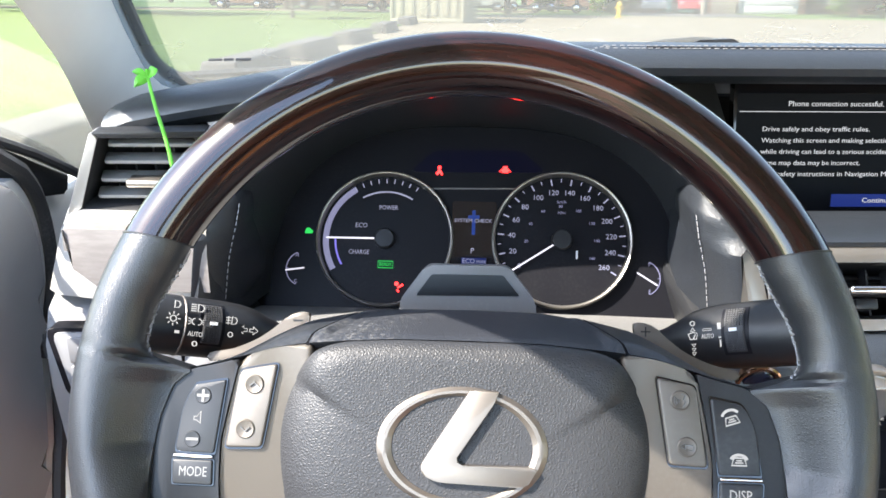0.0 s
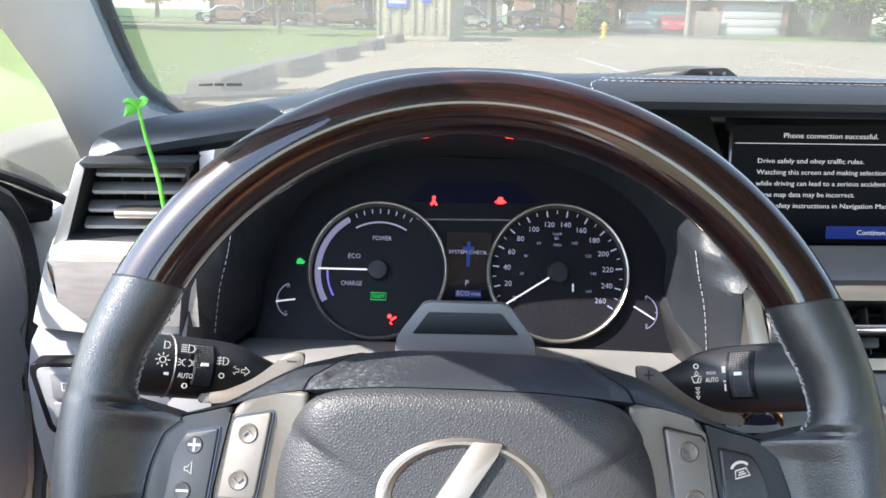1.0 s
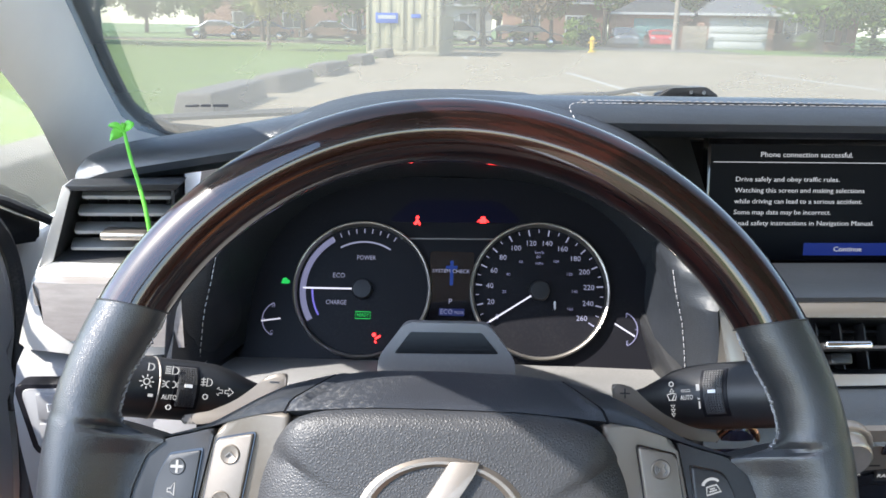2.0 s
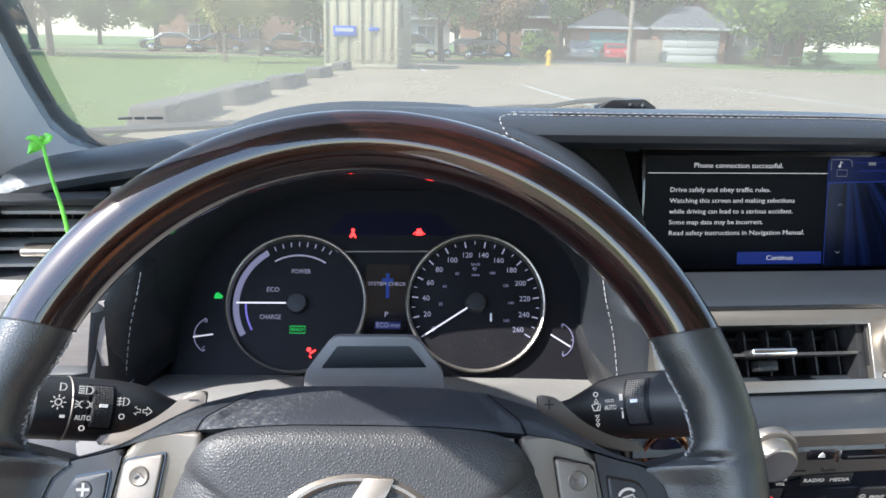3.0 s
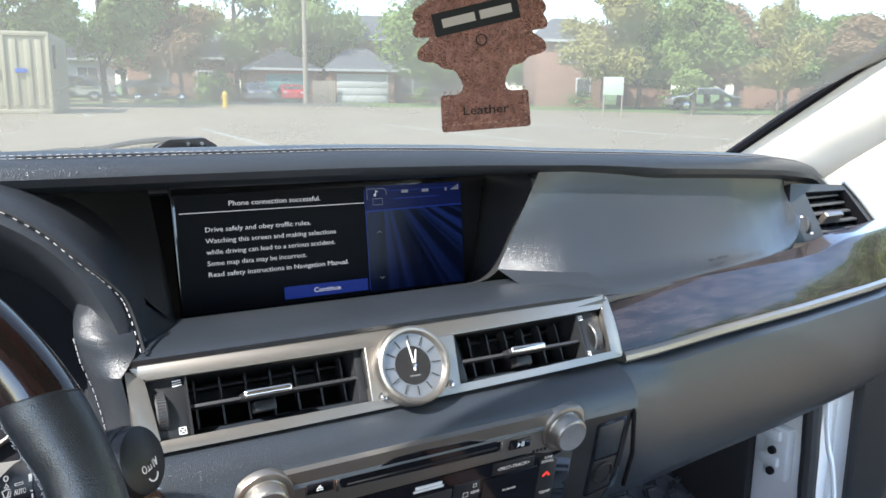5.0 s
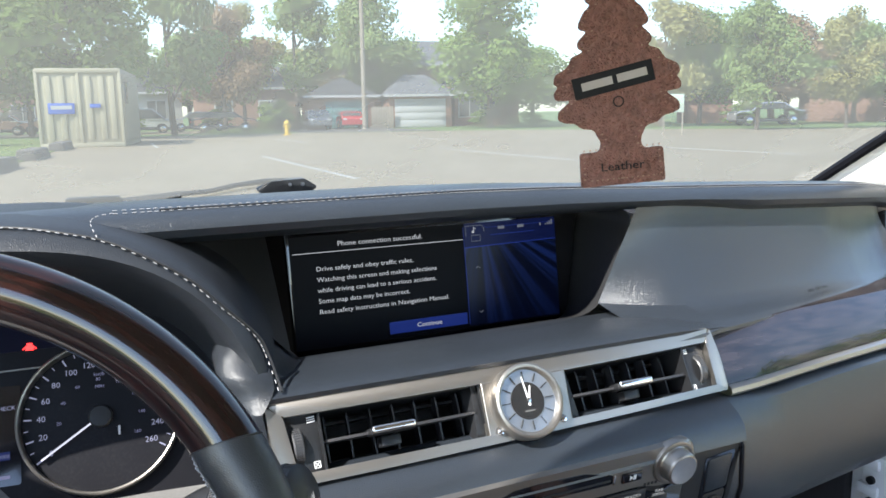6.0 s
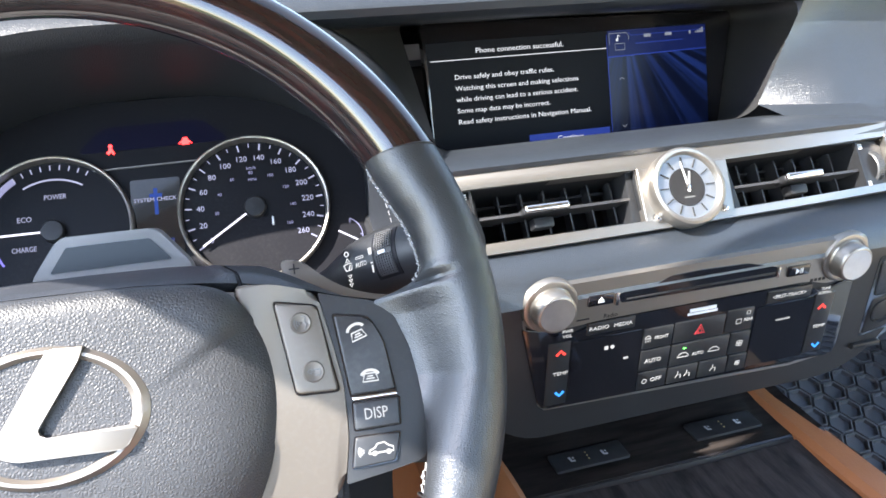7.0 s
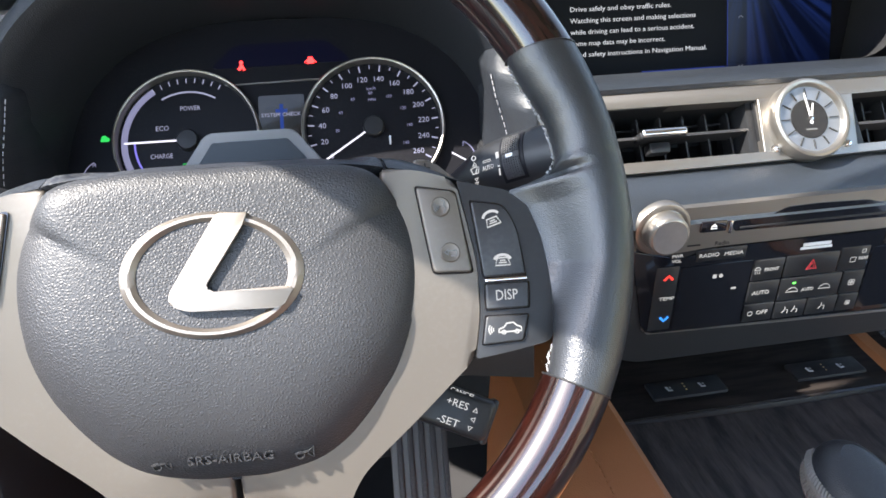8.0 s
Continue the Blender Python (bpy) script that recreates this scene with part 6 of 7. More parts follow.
for x0 in (-.0815, .050):
    sw = thing("seat_switch", DASH @ pose(x0 + .014, .008, .6912, 8), "black seat heating switch plate with pale symbols", "switch", "seat switches")
    part("plate", plate(rounded([(-.036, -.011), (.031, -.011), (.031, .011), (-.036, .011)], .002, 2), -.004, .0012, .0006), PLASTIC, sw)
    for q in (-.018, .012):
        bm = stroke([(q - .0019, .0026), (q - .0012, -.0024), (q + .0019, -.0024)], .0019, .0012, .0016)
        stroke([(q + .0007, .0018), (q + .0018, .0006)], .0010, .0012, .0016, bm=bm)
        part("symbol", bm, shader("dim_print", (.32, .32, .32), .6), sw)
    part("lamp_dots", box(-.0045, -.0033, -.004, -.003, .0012, .0016, bm=box(-.0045, -.0033, .0, .001, .0012, .0016, bm=box(-.0045, -.0033, .004, .005, .0012, .0016))), shader("amber_dots", (.35, .25, .1), .5), sw)

shift = thing("gear_lever", DASH @ pose(-.065, -.190, .680) @ Matrix.Scale(.82, 4), "black leather gear lever with a chrome collar", "gear lever")
rows = []
for k in range(15):
    t = math.pi * k / 14
    r = math.sin(t) ** .62
    z = .058 - .046 * math.cos(math.pi - t) * -1
    rows.append([(r * (.0325 * math.cos(a)), -.004 + r * .044 * math.sin(a), .052 + .033 * math.cos(t) + .008 * math.sin(a)) for a in (2 * math.pi * i / 28 for i in range(28))])
part("knob", loft(rows[1:-1], close_u=True, caps=True), LEATHER, shift, "smooth black leather knob")
def knob_at(a, t, k=1.0):
    r = math.sin(t) ** .62 * k
    return Vector((r * .0325 * math.cos(a), -.004 + r * .044 * math.sin(a), .052 + .033 * k * math.cos(t) + .008 * math.sin(a)))


bm = None
for i in range(34):
    a = radians(118 + 138 * i / 33)
    lo, mid, hi = radians(88), radians(70), radians(54)
    bm = tube([knob_at(a, lo, 1.01), knob_at(a + .05, (lo + mid) / 2, 1.05), knob_at(a + .09, mid, 1.01)], .0013, 6, bm)
    bm = tube([knob_at(a + .09, mid, 1.02), knob_at(a + .045, (hi + mid) / 2, 1.06), knob_at(a, hi, 1.01)], .0013, 6, bm)
part("knob_stitching", bm, shader("grey_lace", (.10, .098, .095), .6, vary=.3), shift, "braided grey leather lace")
part("collar", lathe([(.014, .0), (.015, .012), (.017, .016), (.016, .022)], 24), CHROME, shift)
part("stem", lathe([(.011, -.03), (.011, .03)], 16), PLASTIC, shift)
part("gate", plate(rounded([(-.05, -.07), (.05, -.07), (.05, .06), (-.05, .06)], .012, 4), -.03, -.006, .003), GLOSS_BLACK, shift)

# passenger's rubber mat with its raised hexagons
mat_pose = DASH @ pose(.46, .22, .40, 24)
MAT = shader("mat_rubber", (.075, .077, .082), .38, grain=.3, grain_size=.002, vary=.3, dust=.15)
mat = thing("floor_mat", mat_pose, "black rubber floor mat with raised hexagon ribs", "floor mat")
part("sheet", box(-.29, .34, -.42, .34, -.012, 0, .006), MAT, mat)
bm = bmesh.new()
R = .021
for i in range(-9, 11):
    for j in range(-8, 8):
        cx, cy = i * R * 1.5, (j + (i % 2) * .5) * R * 1.732
        if not (-.275 < cx < .31 and -.40 < cy < .31):
            continue
        vo, vi = [], []
        for k in range(6):
            a = math.pi * k / 3
            vo.append(bm.verts.new((cx + math.cos(a) * R * .96, cy + math.sin(a) * R * .96, -.001)))
            vi.append(bm.verts.new((cx + math.cos(a) * R * .90, cy + math.sin(a) * R * .90, .0065)))
        wo = [bm.verts.new((cx + math.cos(math.pi * k / 3) * R * .78, cy + math.sin(math.pi * k / 3) * R * .78, .0065)) for k in range(6)]
        wi = [bm.verts.new((cx + math.cos(math.pi * k / 3) * R * .74, cy + math.sin(math.pi * k / 3) * R * .74, -.001)) for k in range(6)]
        for A_, B_ in ((vo, vi), (vi, wo), (wo, wi)):
            for k in range(6):
                bm.faces.new((A_[k], A_[(k + 1) % 6], B_[(k + 1) % 6], B_[k]))
tagged(part("hexagon_ribs", bm, MAT, mat, smooth=False), kind="stuff")
# brake pedal
pedal = thing("brake_pedal", pose(.100, .655, .56, 62), "ribbed black rubber brake pedal on an arm", "pedal")
part("pad", plate(rounded([(-.030, -.06), (.028, -.06), (.028, .085), (-.030, .085)], .008, 3), -.012, 0, .003), shader("pedal_rubber_grey", (.09, .09, .09), .55), pedal)
for k in range(5):
    x = -.024 + k * .0115
    part("rubber_rib", box(x, x + .006, -.055, .08, -.001, .004, .0012), RUBBER, pedal)
part("arm", tube([(0, .05, -.01), (0, .16, -.02), (0, .34, .05)], .010, 8), PLASTIC, pedal)

# ---- driver's side vent, trims and door ----
def passenger_vent():
    """The vent in the dash corner: a dark satin panel, a slanted black mouth with five slats, a thumbwheel and a silver outer edge."""
    v = thing("air_vent", DASH @ pose(.700, .140, .9795, 66, 0, 3), "black slatted air vent in a dark satin corner panel", "air vent", "outer air vents")
    outer = [(-.058, .0365), (.0640, .0285), (.1180, -.0475), (-.100, -.0440)]
    mouth = [(-.0325, .0223), (.0590, .0205), (.1030, -.0425), (-.0190, -.0371)]
    o, m = rounded(outer, .003, 4), rounded(mouth, .003, 4)
    a = [Vector((*p, -.004)) for p in o]
    b = [Vector((p[0] * .985, p[1] * .975, .0)) for p in o]
    c = [Vector((*p, .0)) for p in m]
    d = [Vector((p[0] * .985 + .0005, p[1] * .97, -.003)) for p in m]
    e = [Vector((p[0] * .97 + .001, p[1] * .94, -.055)) for p in m]
    PANEL_BLACK = shader("dark_panel_plastic", (.030, .030, .034), .36, grain=.2, grain_size=.0006, vary=.1)
    part("panel", loft([[p + Vector((0, 0, -.05)) for p in a], a, b, c], close_u=True), PANEL_BLACK, v, "dark satin corner panel")
    duct = loft([c, d, e], close_u=True)
    duct.verts.ensure_lookup_table()
    duct.faces.new(duct.verts[2 * len(c):])
    part("duct", duct, DIAL_BLACK, v)
    part("outer_edge", tube(spline([(.0600, .0310, .0), (.0800, .0080, .001), (.1000, -.0200, .001), (.1200, -.0490, .0)], 12), .0032, 8), SILVER, v, "satin silver edge")
    SLAT = shader("dark_slat_plastic", (.060, .060, .062), .34, vary=.1)
    for y in (.0180, .0065, -.0060, -.0190, -.0315):
        f = (.0223 - y) / .062
        x0, x1 = -.0315 + .0130 * f, .0580 + .0430 * f
        part("slat", plate(rounded([(x0, -.004), (x1 - .002, -.004), (x1, .014), (x0 + .004, .014)], .003, 2), -.0013, .0013, .0009), SLAT, v, at=Matrix.Translation((0, y, -.013)) @ pose(0, 0, 0, -62))
    for k in range(4):
        x = -.010 + k * .026
        part("inner_vane", plate(rounded([(-.010, -.024), (.010, -.024), (.010, .024), (-.010, .024)], .004, 2), -.0007, .0007), PLASTIC, v, at=Matrix.Translation((x, -.008, -.038)) @ pose(0, 0, 0, 0, 70))
    part("slat_tab", moved(box(-.019, .019, -.0045, .0045, -.012, .0040, .0022, seg=3), Matrix.Translation((.0145, -.0125, .0)) @ pose(0, 0, 0, -30)), SILVER, v, "satin slat tab")
    part("thumbwheel", moved(lathe([(.0, -.003), (.0145, -.003), (.0155, -.002), (.0155, .002), (.0145, .003), (.0, .003)], 24), Matrix.Translation((-.0485, -.022, -.0105)) @ pose(0, 0, 0, 0, 90) @ pose(0, 0, 0, 18)), PLASTIC, v)
    for x, y in ((-.0545, -.0100), (-.0425, -.0335)):
        part("mark", stroke([(x - .0025, y), (x + .0025, y)], .0025, .0, .0004), PRINT, v)
    return v


def driver_vent():
    """The slanted vent beside the driver: black mouth, four slats with sunlight in their pale colour, and a satin frame
    on its outer and lower side.
    """
    v = thing("air_vent", DASH @ pose(-.6250, .072, .984, 97), "black slatted air vent with a satin frame beside the driver", "air vent", "outer air vents")
    mouth = [(-.0475, .0265), (.0270, .0275), (.0215, -.0335), (-.0690, -.0305)]
    a = [Vector((*p, .0)) for p in rounded(mouth, .002, 3)]
    b = [Vector((p[0] * .94 - .002, p[1] * .92, -.004)) for p in rounded(mouth, .002, 3)]
    c = [Vector((p[0] * .90 - .002, p[1] * .88, -.05)) for p in rounded(mouth, .002, 3)]
    duct = loft([a, b, c], close_u=True)
    duct.verts.ensure_lookup_table()
    duct.faces.new(duct.verts[2 * len(a):])
    part("duct", duct, PLASTIC, v)
    fr = plate(rounded([(-.0525, .0305), (-.0475, .0262), (-.0692, -.0305), (-.0805, -.0355)], .0015, 3), -.016, .0016, .0016, seg=3)
    plate(rounded([(-.0805, -.0352), (-.0690, -.0308), (.0220, -.0338), (.0260, -.0378)], .001, 3), -.016, .0012, .0012, fr, seg=3)
    part("frame", fr, SUNLIT_METAL, v, "satin silver frame with sunlight in its pale colour")
    part("upper_border", plate(rounded([(-.0520, .0300), (.0330, .0320), (.0280, .0272), (-.0475, .0262)], .001, 2), -.016, .0004, .0008), PLASTIC, v)
    # lighter than the passenger's slats: the sun on them is in the colour
    SLAT = shader("sunlit_slat_plastic", (.20, .195, .19), .35, metal=.3, vary=.1)
    for y in (.0185, .0050, -.0096, -.0230):
        f = (.0265 - y) / .058
        x0, x1 = -.0455 - .0200 * f, .0245 - .0045 * f
        part("slat", plate(rounded([(x0 + .004, -.004), (x1 - .002, -.004), (x1, .013), (x0, .013)], .003, 2), -.0013, .0013, .0009), SLAT, v, "slat with sunlight put into its pale colour", at=Matrix.Translation((0, y, -.012)) @ pose(0, 0, 0, -84))
    for k in range(5):
        x = -.044 + k * .0155
        part("inner_vane", plate(rounded([(-.010, -.026), (.010, -.026), (.010, .026), (-.010, .026)], .004, 2), -.0007, .0007), PLASTIC, v, at=Matrix.Translation((x, -.003, -.036)) @ pose(0, 0, 0, 0, 70))
    part("slat_tab", box(-.0315, .0035, -.0125, -.0065, -.013, .0035, .0022, seg=3), SILVER, v, "satin slat tab")
    return v


driver_vent()
passenger_vent()
trim = thing("side_trim", DASH, "silver and veneer trim below the driver's vent, sunlight in its colours", "trim panel")
rows = []
for x, y in ((-.712, .088), (-.706, .072), (-.695, .060), (-.66, .050), (-.60, .046), (-.585, .05)):
    rows.append([(x, y + .03, .951), (x, y + .006, .950), (x - .004, y - .004, .935), (x - .012, y - .008, .905), (x - .016, y - .008, .892), (x - .014, y + .02, .888)])
part("metal_panel", loft(rows), SUNLIT_METAL, trim, "satin silver side panel")
# dark veneer whose pale colour stands for the sun falling on it
rows = []
for x, y, z0 in ((-.697, .046, .945), (-.692, .045, .915), (-.675, .042, .903), (-.64, .040, .899), (-.59, .038, .8985)):
    rows.append([(x, y + .012, .949), (x, y + .000, .947), (x, y - .003, .93), (x, y - .003, z0 + .001), (x, y + .010, z0)])
part("veneer_panel", loft(rows), striped_wood("sunlit_veneer", (.165, .150, .140), (.195, .178, .168), (.12, 1, 1), .004), trim, "polished dark veneer with sunlight put into its pale colour")
sb = thing("switch_block", DASH @ pose(-.660, .026, .8485, 90), "grey switch block with two buttons under the trim", "switch block")
hole = rounded([(-.050, .0285), (.050, .0285), (.050, -.0285), (-.040, -.0285)], .007, 4)
part("recess", plate(hole, -.01, .0042, .001), DIAL_BLACK, sb, "dark gap round the buttons")
part("plate", plate([((q[0] + .005) * .93 - .003, q[1] * .89) for q in hole], -.01, .0052, .0012), shader("grey_switch_plastic", (.20, .20, .205), .5, grain=.3, grain_size=.0008, vary=.08), sb)
for k in range(2):
    part("button", box(-.034, .012, -.0225 + k * .0235, -.0015 + k * .0235, .002, .0072, .0015), shader("grey_button", (.16, .16, .165), .5, vary=.1), sb)
    part("button_mark", stroke([(-.026, -.015 + k * .0235), (-.020, -.015 + k * .0235), (-.020, -.009 + k * .0235), (-.026, -.009 + k * .0235)], .0009, .0071, .0075, closed=True), PRINT, sb)


# the driver's door with its window down, and the opening it hangs in
def side_sheet(outline, x0, x1, b=.004):
    """A sheet given in (y, z), between two places across the car."""
    n = plate(outline, *sorted((x0, x1)), b, seg=3)
    return moved(n, Matrix(((0, 0, 1, 0), (1, 0, 0, 0), (0, 1, 0, 0), (0, 0, 0, 1))))


SWING = Matrix.Translation((.785, -.165, 0))
door = thing("car_door", DASH @ pose(-.785, .165, 0, 0, 0, -9), "slightly open car door with grey trim and black seals", "car door")
front = spline([(.126, .962), (.143, .942), (.153, .918), (.157, .885), (.152, .850), (.137, .820), (.132, .760), (.122, .706), (.105, .667), (.06, .5), (.04, .32)], 26)
trim_out = [(q[0], q[1]) for q in front] + [(-.95, .30), (-.95, .975)]
part("inner_trim", side_sheet(trim_out[::-1], -.80, -.768, .010), DOOR_TRIM, door, "dark grey grained door trim", at=SWING)
part("door_shell", side_sheet([(q[0] + .018, q[1] + .003) for q in front][::-1] + [(-.95, .965), (-.95, .29)][::1], -.86, -.802, .006), WHITE_PAINT, door, "white painted door shell", at=SWING)
part("sail_panel", side_sheet(rounded([(.120, .994), (.132, .998), (.250, .942), (.240, .925), (.150, .940), (.120, .965)], .004, 3), -.815, -.79, .003), PLASTIC, door, "black corner panel under the mirror", at=SWING)
part("belt_seal", tube([(-.783, .252, .943), (-.784, .190, .975), (-.784, .131, 1.0), (-.784, 0, 1.02), (-.784, -.9, 1.03)], .005, 8), RUBBER, door, "black window seal", at=SWING)
part("trim_joint", tube([(-.767, .05, .70), (-.767, .045, .64), (-.767, .035, .55)], .0015, 6), PLASTIC, door, at=SWING)
part("door_stop", box(-.785, -.765, .140, .162, .795, .822, .004), RUBBER, door, at=SWING)
# added pane: only there to darken the bright view beside the pillar
pane = part("window_glass", side_sheet([(-.02, .93), (-.02, 1.30), (.10, 1.25), (.30, 1.15), (.47, 1.06), (.47, .93)][::-1], -.832, -.828, .0), window_glass("dimming_pane", .02, (.72, .74, .72)), door, "added tinted pane that dims the view past the door", at=SWING)
pane.visible_shadow = False
jamb = thing("door_jamb", DASH, "white painted door opening with black rubber seal", "door frame", kind="structure")
EDGE_LINE = [(q[0], q[1]) for q in front]
part("jamb_flange", side_sheet([(y + .019, z) for y, z in EDGE_LINE][::-1] + [(y + .003, z) for y, z in EDGE_LINE], -.79, -.778, .002), WHITE_PAINT, jamb, "white painted edge of the opening")
part("jamb_seal", tube([(-.776, y + .026, z + .006) for y, z in [(.0, 1.01), (.07, .993)] + EDGE_LINE], .0075, 8), RUBBER, jamb, "black rubber seal of the opening")
part("jamb_post", box(-.815, -.79, .185, .60, .22, .93, .012), WHITE_PAINT, jamb)
part("jamb_post", box(.742, .80, .150, .60, .22, .80, .012), WHITE_PAINT, jamb)
part("jamb_seal", tube(spline([(.738, .30, .85), (.745, .21, .80), (.745, .160, .72), (.745, .150, .62), (.745, .142, .50), (.76, .10, .34), (.77, -.1, .27), (.77, -1.4, .27)], 30), .013, 10), RUBBER, jamb, "black rubber seal of the opening")
# the seal's white highlight, modelled as a thin white strip
part("jamb_flange", tube(spline([(.768, .150, .72), (.768, .140, .63), (.768, .126, .585), (.768, .115, .52)], 12), .004, 8), WHITE_PAINT, jamb, "white strip put in for the highlight along the seal")
for s in (-1, 1):
    part("sill", box(*sorted((s * .74, s * .86)), -1.5, .14, .18, .27, .02), WHITE_PAINT, jamb)
    part("kick_panel", box(*sorted((s * .715, s * .735)), .232, .62, .24, .80, .008), CARPET, jamb, "dark footwell side panel")
SWING_OUT = Matrix.Translation((-.785, -.165, 0))
pdoor = thing("car_door", DASH @ pose(.785, .165, 0, 0, 0, 62), "open passenger door with dark inner trim", "car door")
part("inner_trim", side_sheet(rounded([(.112, .93), (.108, .30), (-.95, .30), (-.95, .95)], .03, 5)[::-1], .772, .80, .01), PLASTIC, pdoor, at=SWING_OUT)
part("door_shell", side_sheet(rounded([(.135, .93), (.128, .30), (-.95, .30), (-.95, .95)], .03, 5)[::-1], .802, .85, .006), WHITE_PAINT, pdoor, "white painted door shell", at=SWING_OUT)
hinge = thing("door_hinge", DASH @ pose(.742, .195, .60), "white painted door hinge with round bolts", "hinge")
part("bracket", box(-.016, .004, -.022, .020, -.050, .035, .005), WHITE_PAINT, hinge)
part("bracket_lug", box(-.022, .0, -.010, .024, .012, .030, .004), WHITE_PAINT, hinge)
part("bracket_lug", box(-.022, .0, -.010, .024, -.030, -.012, .004), WHITE_PAINT, hinge)
for z in (-.038, -.004):
    part("bolt", tube([(-.017, .002, z), (-.022, .002, z)], .0065, 10), PLASTIC, hinge)

# ---- wiper, bonnet, plant, air freshener ----
bonnet_rows = []
for k in range(8):
    y = .50 + k * .17
    bonnet_rows.append([(x, y, 1.015 - .11 * (k / 7) ** 1.8 - .20 * (x / .8) ** 4) for x in (-.78 + .156 * i for i in range(11))])
solid("bonnet", thicken(loft(bonnet_rows), .02), WHITE_PAINT, "white painted car bonnet ahead of the windscreen", "bonnet", DASH, kind="structure")
wiper = thing("wiper", pose(.024, .02, .003), "black windscreen wiper arm with blade at rest", "wiper")
part("blade", tube([(-.42, .99, 1.008), (.0, 1.0, 1.036), (.13, 1.0, 1.047)], [.005, .006, .006], 6), RUBBER, wiper)
part("arm", tube([(.10, 1.01, 1.046), (.165, 1.005, 1.050), (.200, 1.0, 1.057), (.235, 1.0, 1.0600), (.26, 1.0, 1.0590)], [.003, .003, .003, .0035, .004], 8), PLASTIC, wiper)
hd = part("arm_head", moved(plate(rounded([(.222, 1.0500), (.240, 1.0605), (.282, 1.0625), (.298, 1.0520), (.292, 1.0465), (.225, 1.0455)], .003, 3), -1.015, -.985, .003), pose(0, 0, 0, 90)), PLASTIC, wiper)
for q in (.262, .278):
    part("bolt", tube([(q, .984, 1.056), (q, .980, 1.056)], .0025, 10), CHROME, hd)
part("blade_clip", box(.0, .06, .99, 1.008, 1.043, 1.050, .002), PLASTIC, wiper)

plant = thing("vent_plant", DASH @ pose(-.612, .050, .976), "bright green plastic sprout clipped to the vent", "ornament")
part("clip", box(-.006, .006, -.006, .012, -.010, .003, .001), PLASTIC, plant)
part("clip_jaw", box(-.010, .004, -.004, .010, -.014, -.009, .001), PLASTIC, plant)
part("stem", tube(spline([(0, 0, 0), (-.003, .0, .03), (-.010, .002, .06), (-.013, .002, .080)], 12), [.0017 - .0005 * i / 11 for i in range(12)], 8), LEAF_GREEN, plant)
for a, ln, wd in ((155, .010, .0032), (215, .011, .0040), (35, .010, .0036), (80, .006, .0022)):
    c, s = math.cos(radians(a)), math.sin(radians(a))
    rows = []
    for t in (0, .2, .4, .6, .8, 1):
        w = wd * math.sin(math.pi * min(.97, t * .88 + .08))
        p = Vector((-.013 + c * ln * t, .002 - .003 * t, .080 + s * ln * t + .002 * math.sin(3 * t)))
        n = Vector((-s, .4, c)).normalized()
        rows.append([p - n * w, p + Vector((0, -.0012, -.0004)), p + n * w])
    part("leaf", thicken(loft(rows), .0005), LEAF_GREEN, plant)
label = thing("windscreen_label", DASH @ pose(-.634, .344, 1.046, 25, 0, 8), "small dark printed marks on the windscreen's lower corner", "label")
for k, (x0, x1) in enumerate(((-.022, -.008), (-.006, .004), (.006, .022))):
    part("print_bar", box(x0, x1, -.0025, .0025, 0, .0004), PLASTIC, label)

FELT = shader("freshener_leather", (.17, .075, .058), .55, grain=1.0, grain_size=.0020, cells=True, vary=.55, vary_size=.005, bump_dist=.0008)
fresh = thing("air_freshener", pose(.357, .34, 1.109, 90, -5, -20) @ Matrix.Scale(.94, 4), "brown leather-look tree-shaped air freshener on a cord", "air freshener")
half = [(.0, .121), (.0050, .119), (.0085, .1105), (.0070, .1085), (.0135, .1010), (.0140, .0965), (.0108, .0945), (.0150, .0915), (.0185, .0850), (.0178, .0825), (.0138, .0815), (.0195, .0765), (.0192, .0730), (.0162, .0716), (.0232, .0690), (.0248, .0645), (.0325, .0605), (.0334, .0560), (.0308, .0546), (.0338, .0510), (.0330, .0475), (.0246, .0468), (.0318, .0415), (.0325, .0370), (.0280, .0350), (.0235, .0350), (.0205, .0315), (.0135, .0303), (.0122, .0264), (.0102, .0236), (.0112, .0200), (.0126, .0184), (.0222, .0184), (.0226, .0000)]
out = half + [(-x, y) for x, y in half[::-1] if x > 0]
body = part("body", plate(rounded(out[::-1], .0018, 3), -.0013, .0013, .0006), FELT, fresh)
edge, centre = [], Vector((0, .06))
for (ax, ay), (bx_, by_) in zip(half[4:], half[5:]):
    n = max(1, int(math.hypot(bx_ - ax, by_ - ay) / .0028))
    edge += [(ax + (bx_ - ax) * k / n, ay + (by_ - ay) * k / n) for k in range(n)]
bm = None
for x, y in edge + [(-x, y) for x, y in edge] + [(-.0190 + .0029 * k, .0022) for k in range(14)]:
    k = .0022 / max(.004, abs(x))
    q = (x * (1 - k), y + (.0012 if y < .03 else 0) + (.0006 if y < .001 else 0))
    bm = box(q[0] - .0005, q[0] + .0005, q[1] - .0003, q[1] + .0003, .0012, .0016, bm=bm)
tagged(part("edge_stitching", bm, shader("pale_brown_thread", (.28, .17, .13), .8), body, "pale brown stitching round the edge"), kind="stuff")
TILT_BAND = pose(-.002, .0555, 0, 0, 0, 9)
part("label_band", plate([(-.0215, -.0056), (.0215, -.0056), (.0215, .0056), (-.0215, .0056)], .0012, .0016), DIAL_BLACK, body, "black band with plain pale bars", at=TILT_BAND)
for x0, x1 in ((-.0170, -.0005), (.0020, .0180)):
    part("name_bar", box(x0, x1, -.0020, .0022, .0016, .0019), shader("bar_print", (.30, .27, .25), .6), body, at=TILT_BAND)
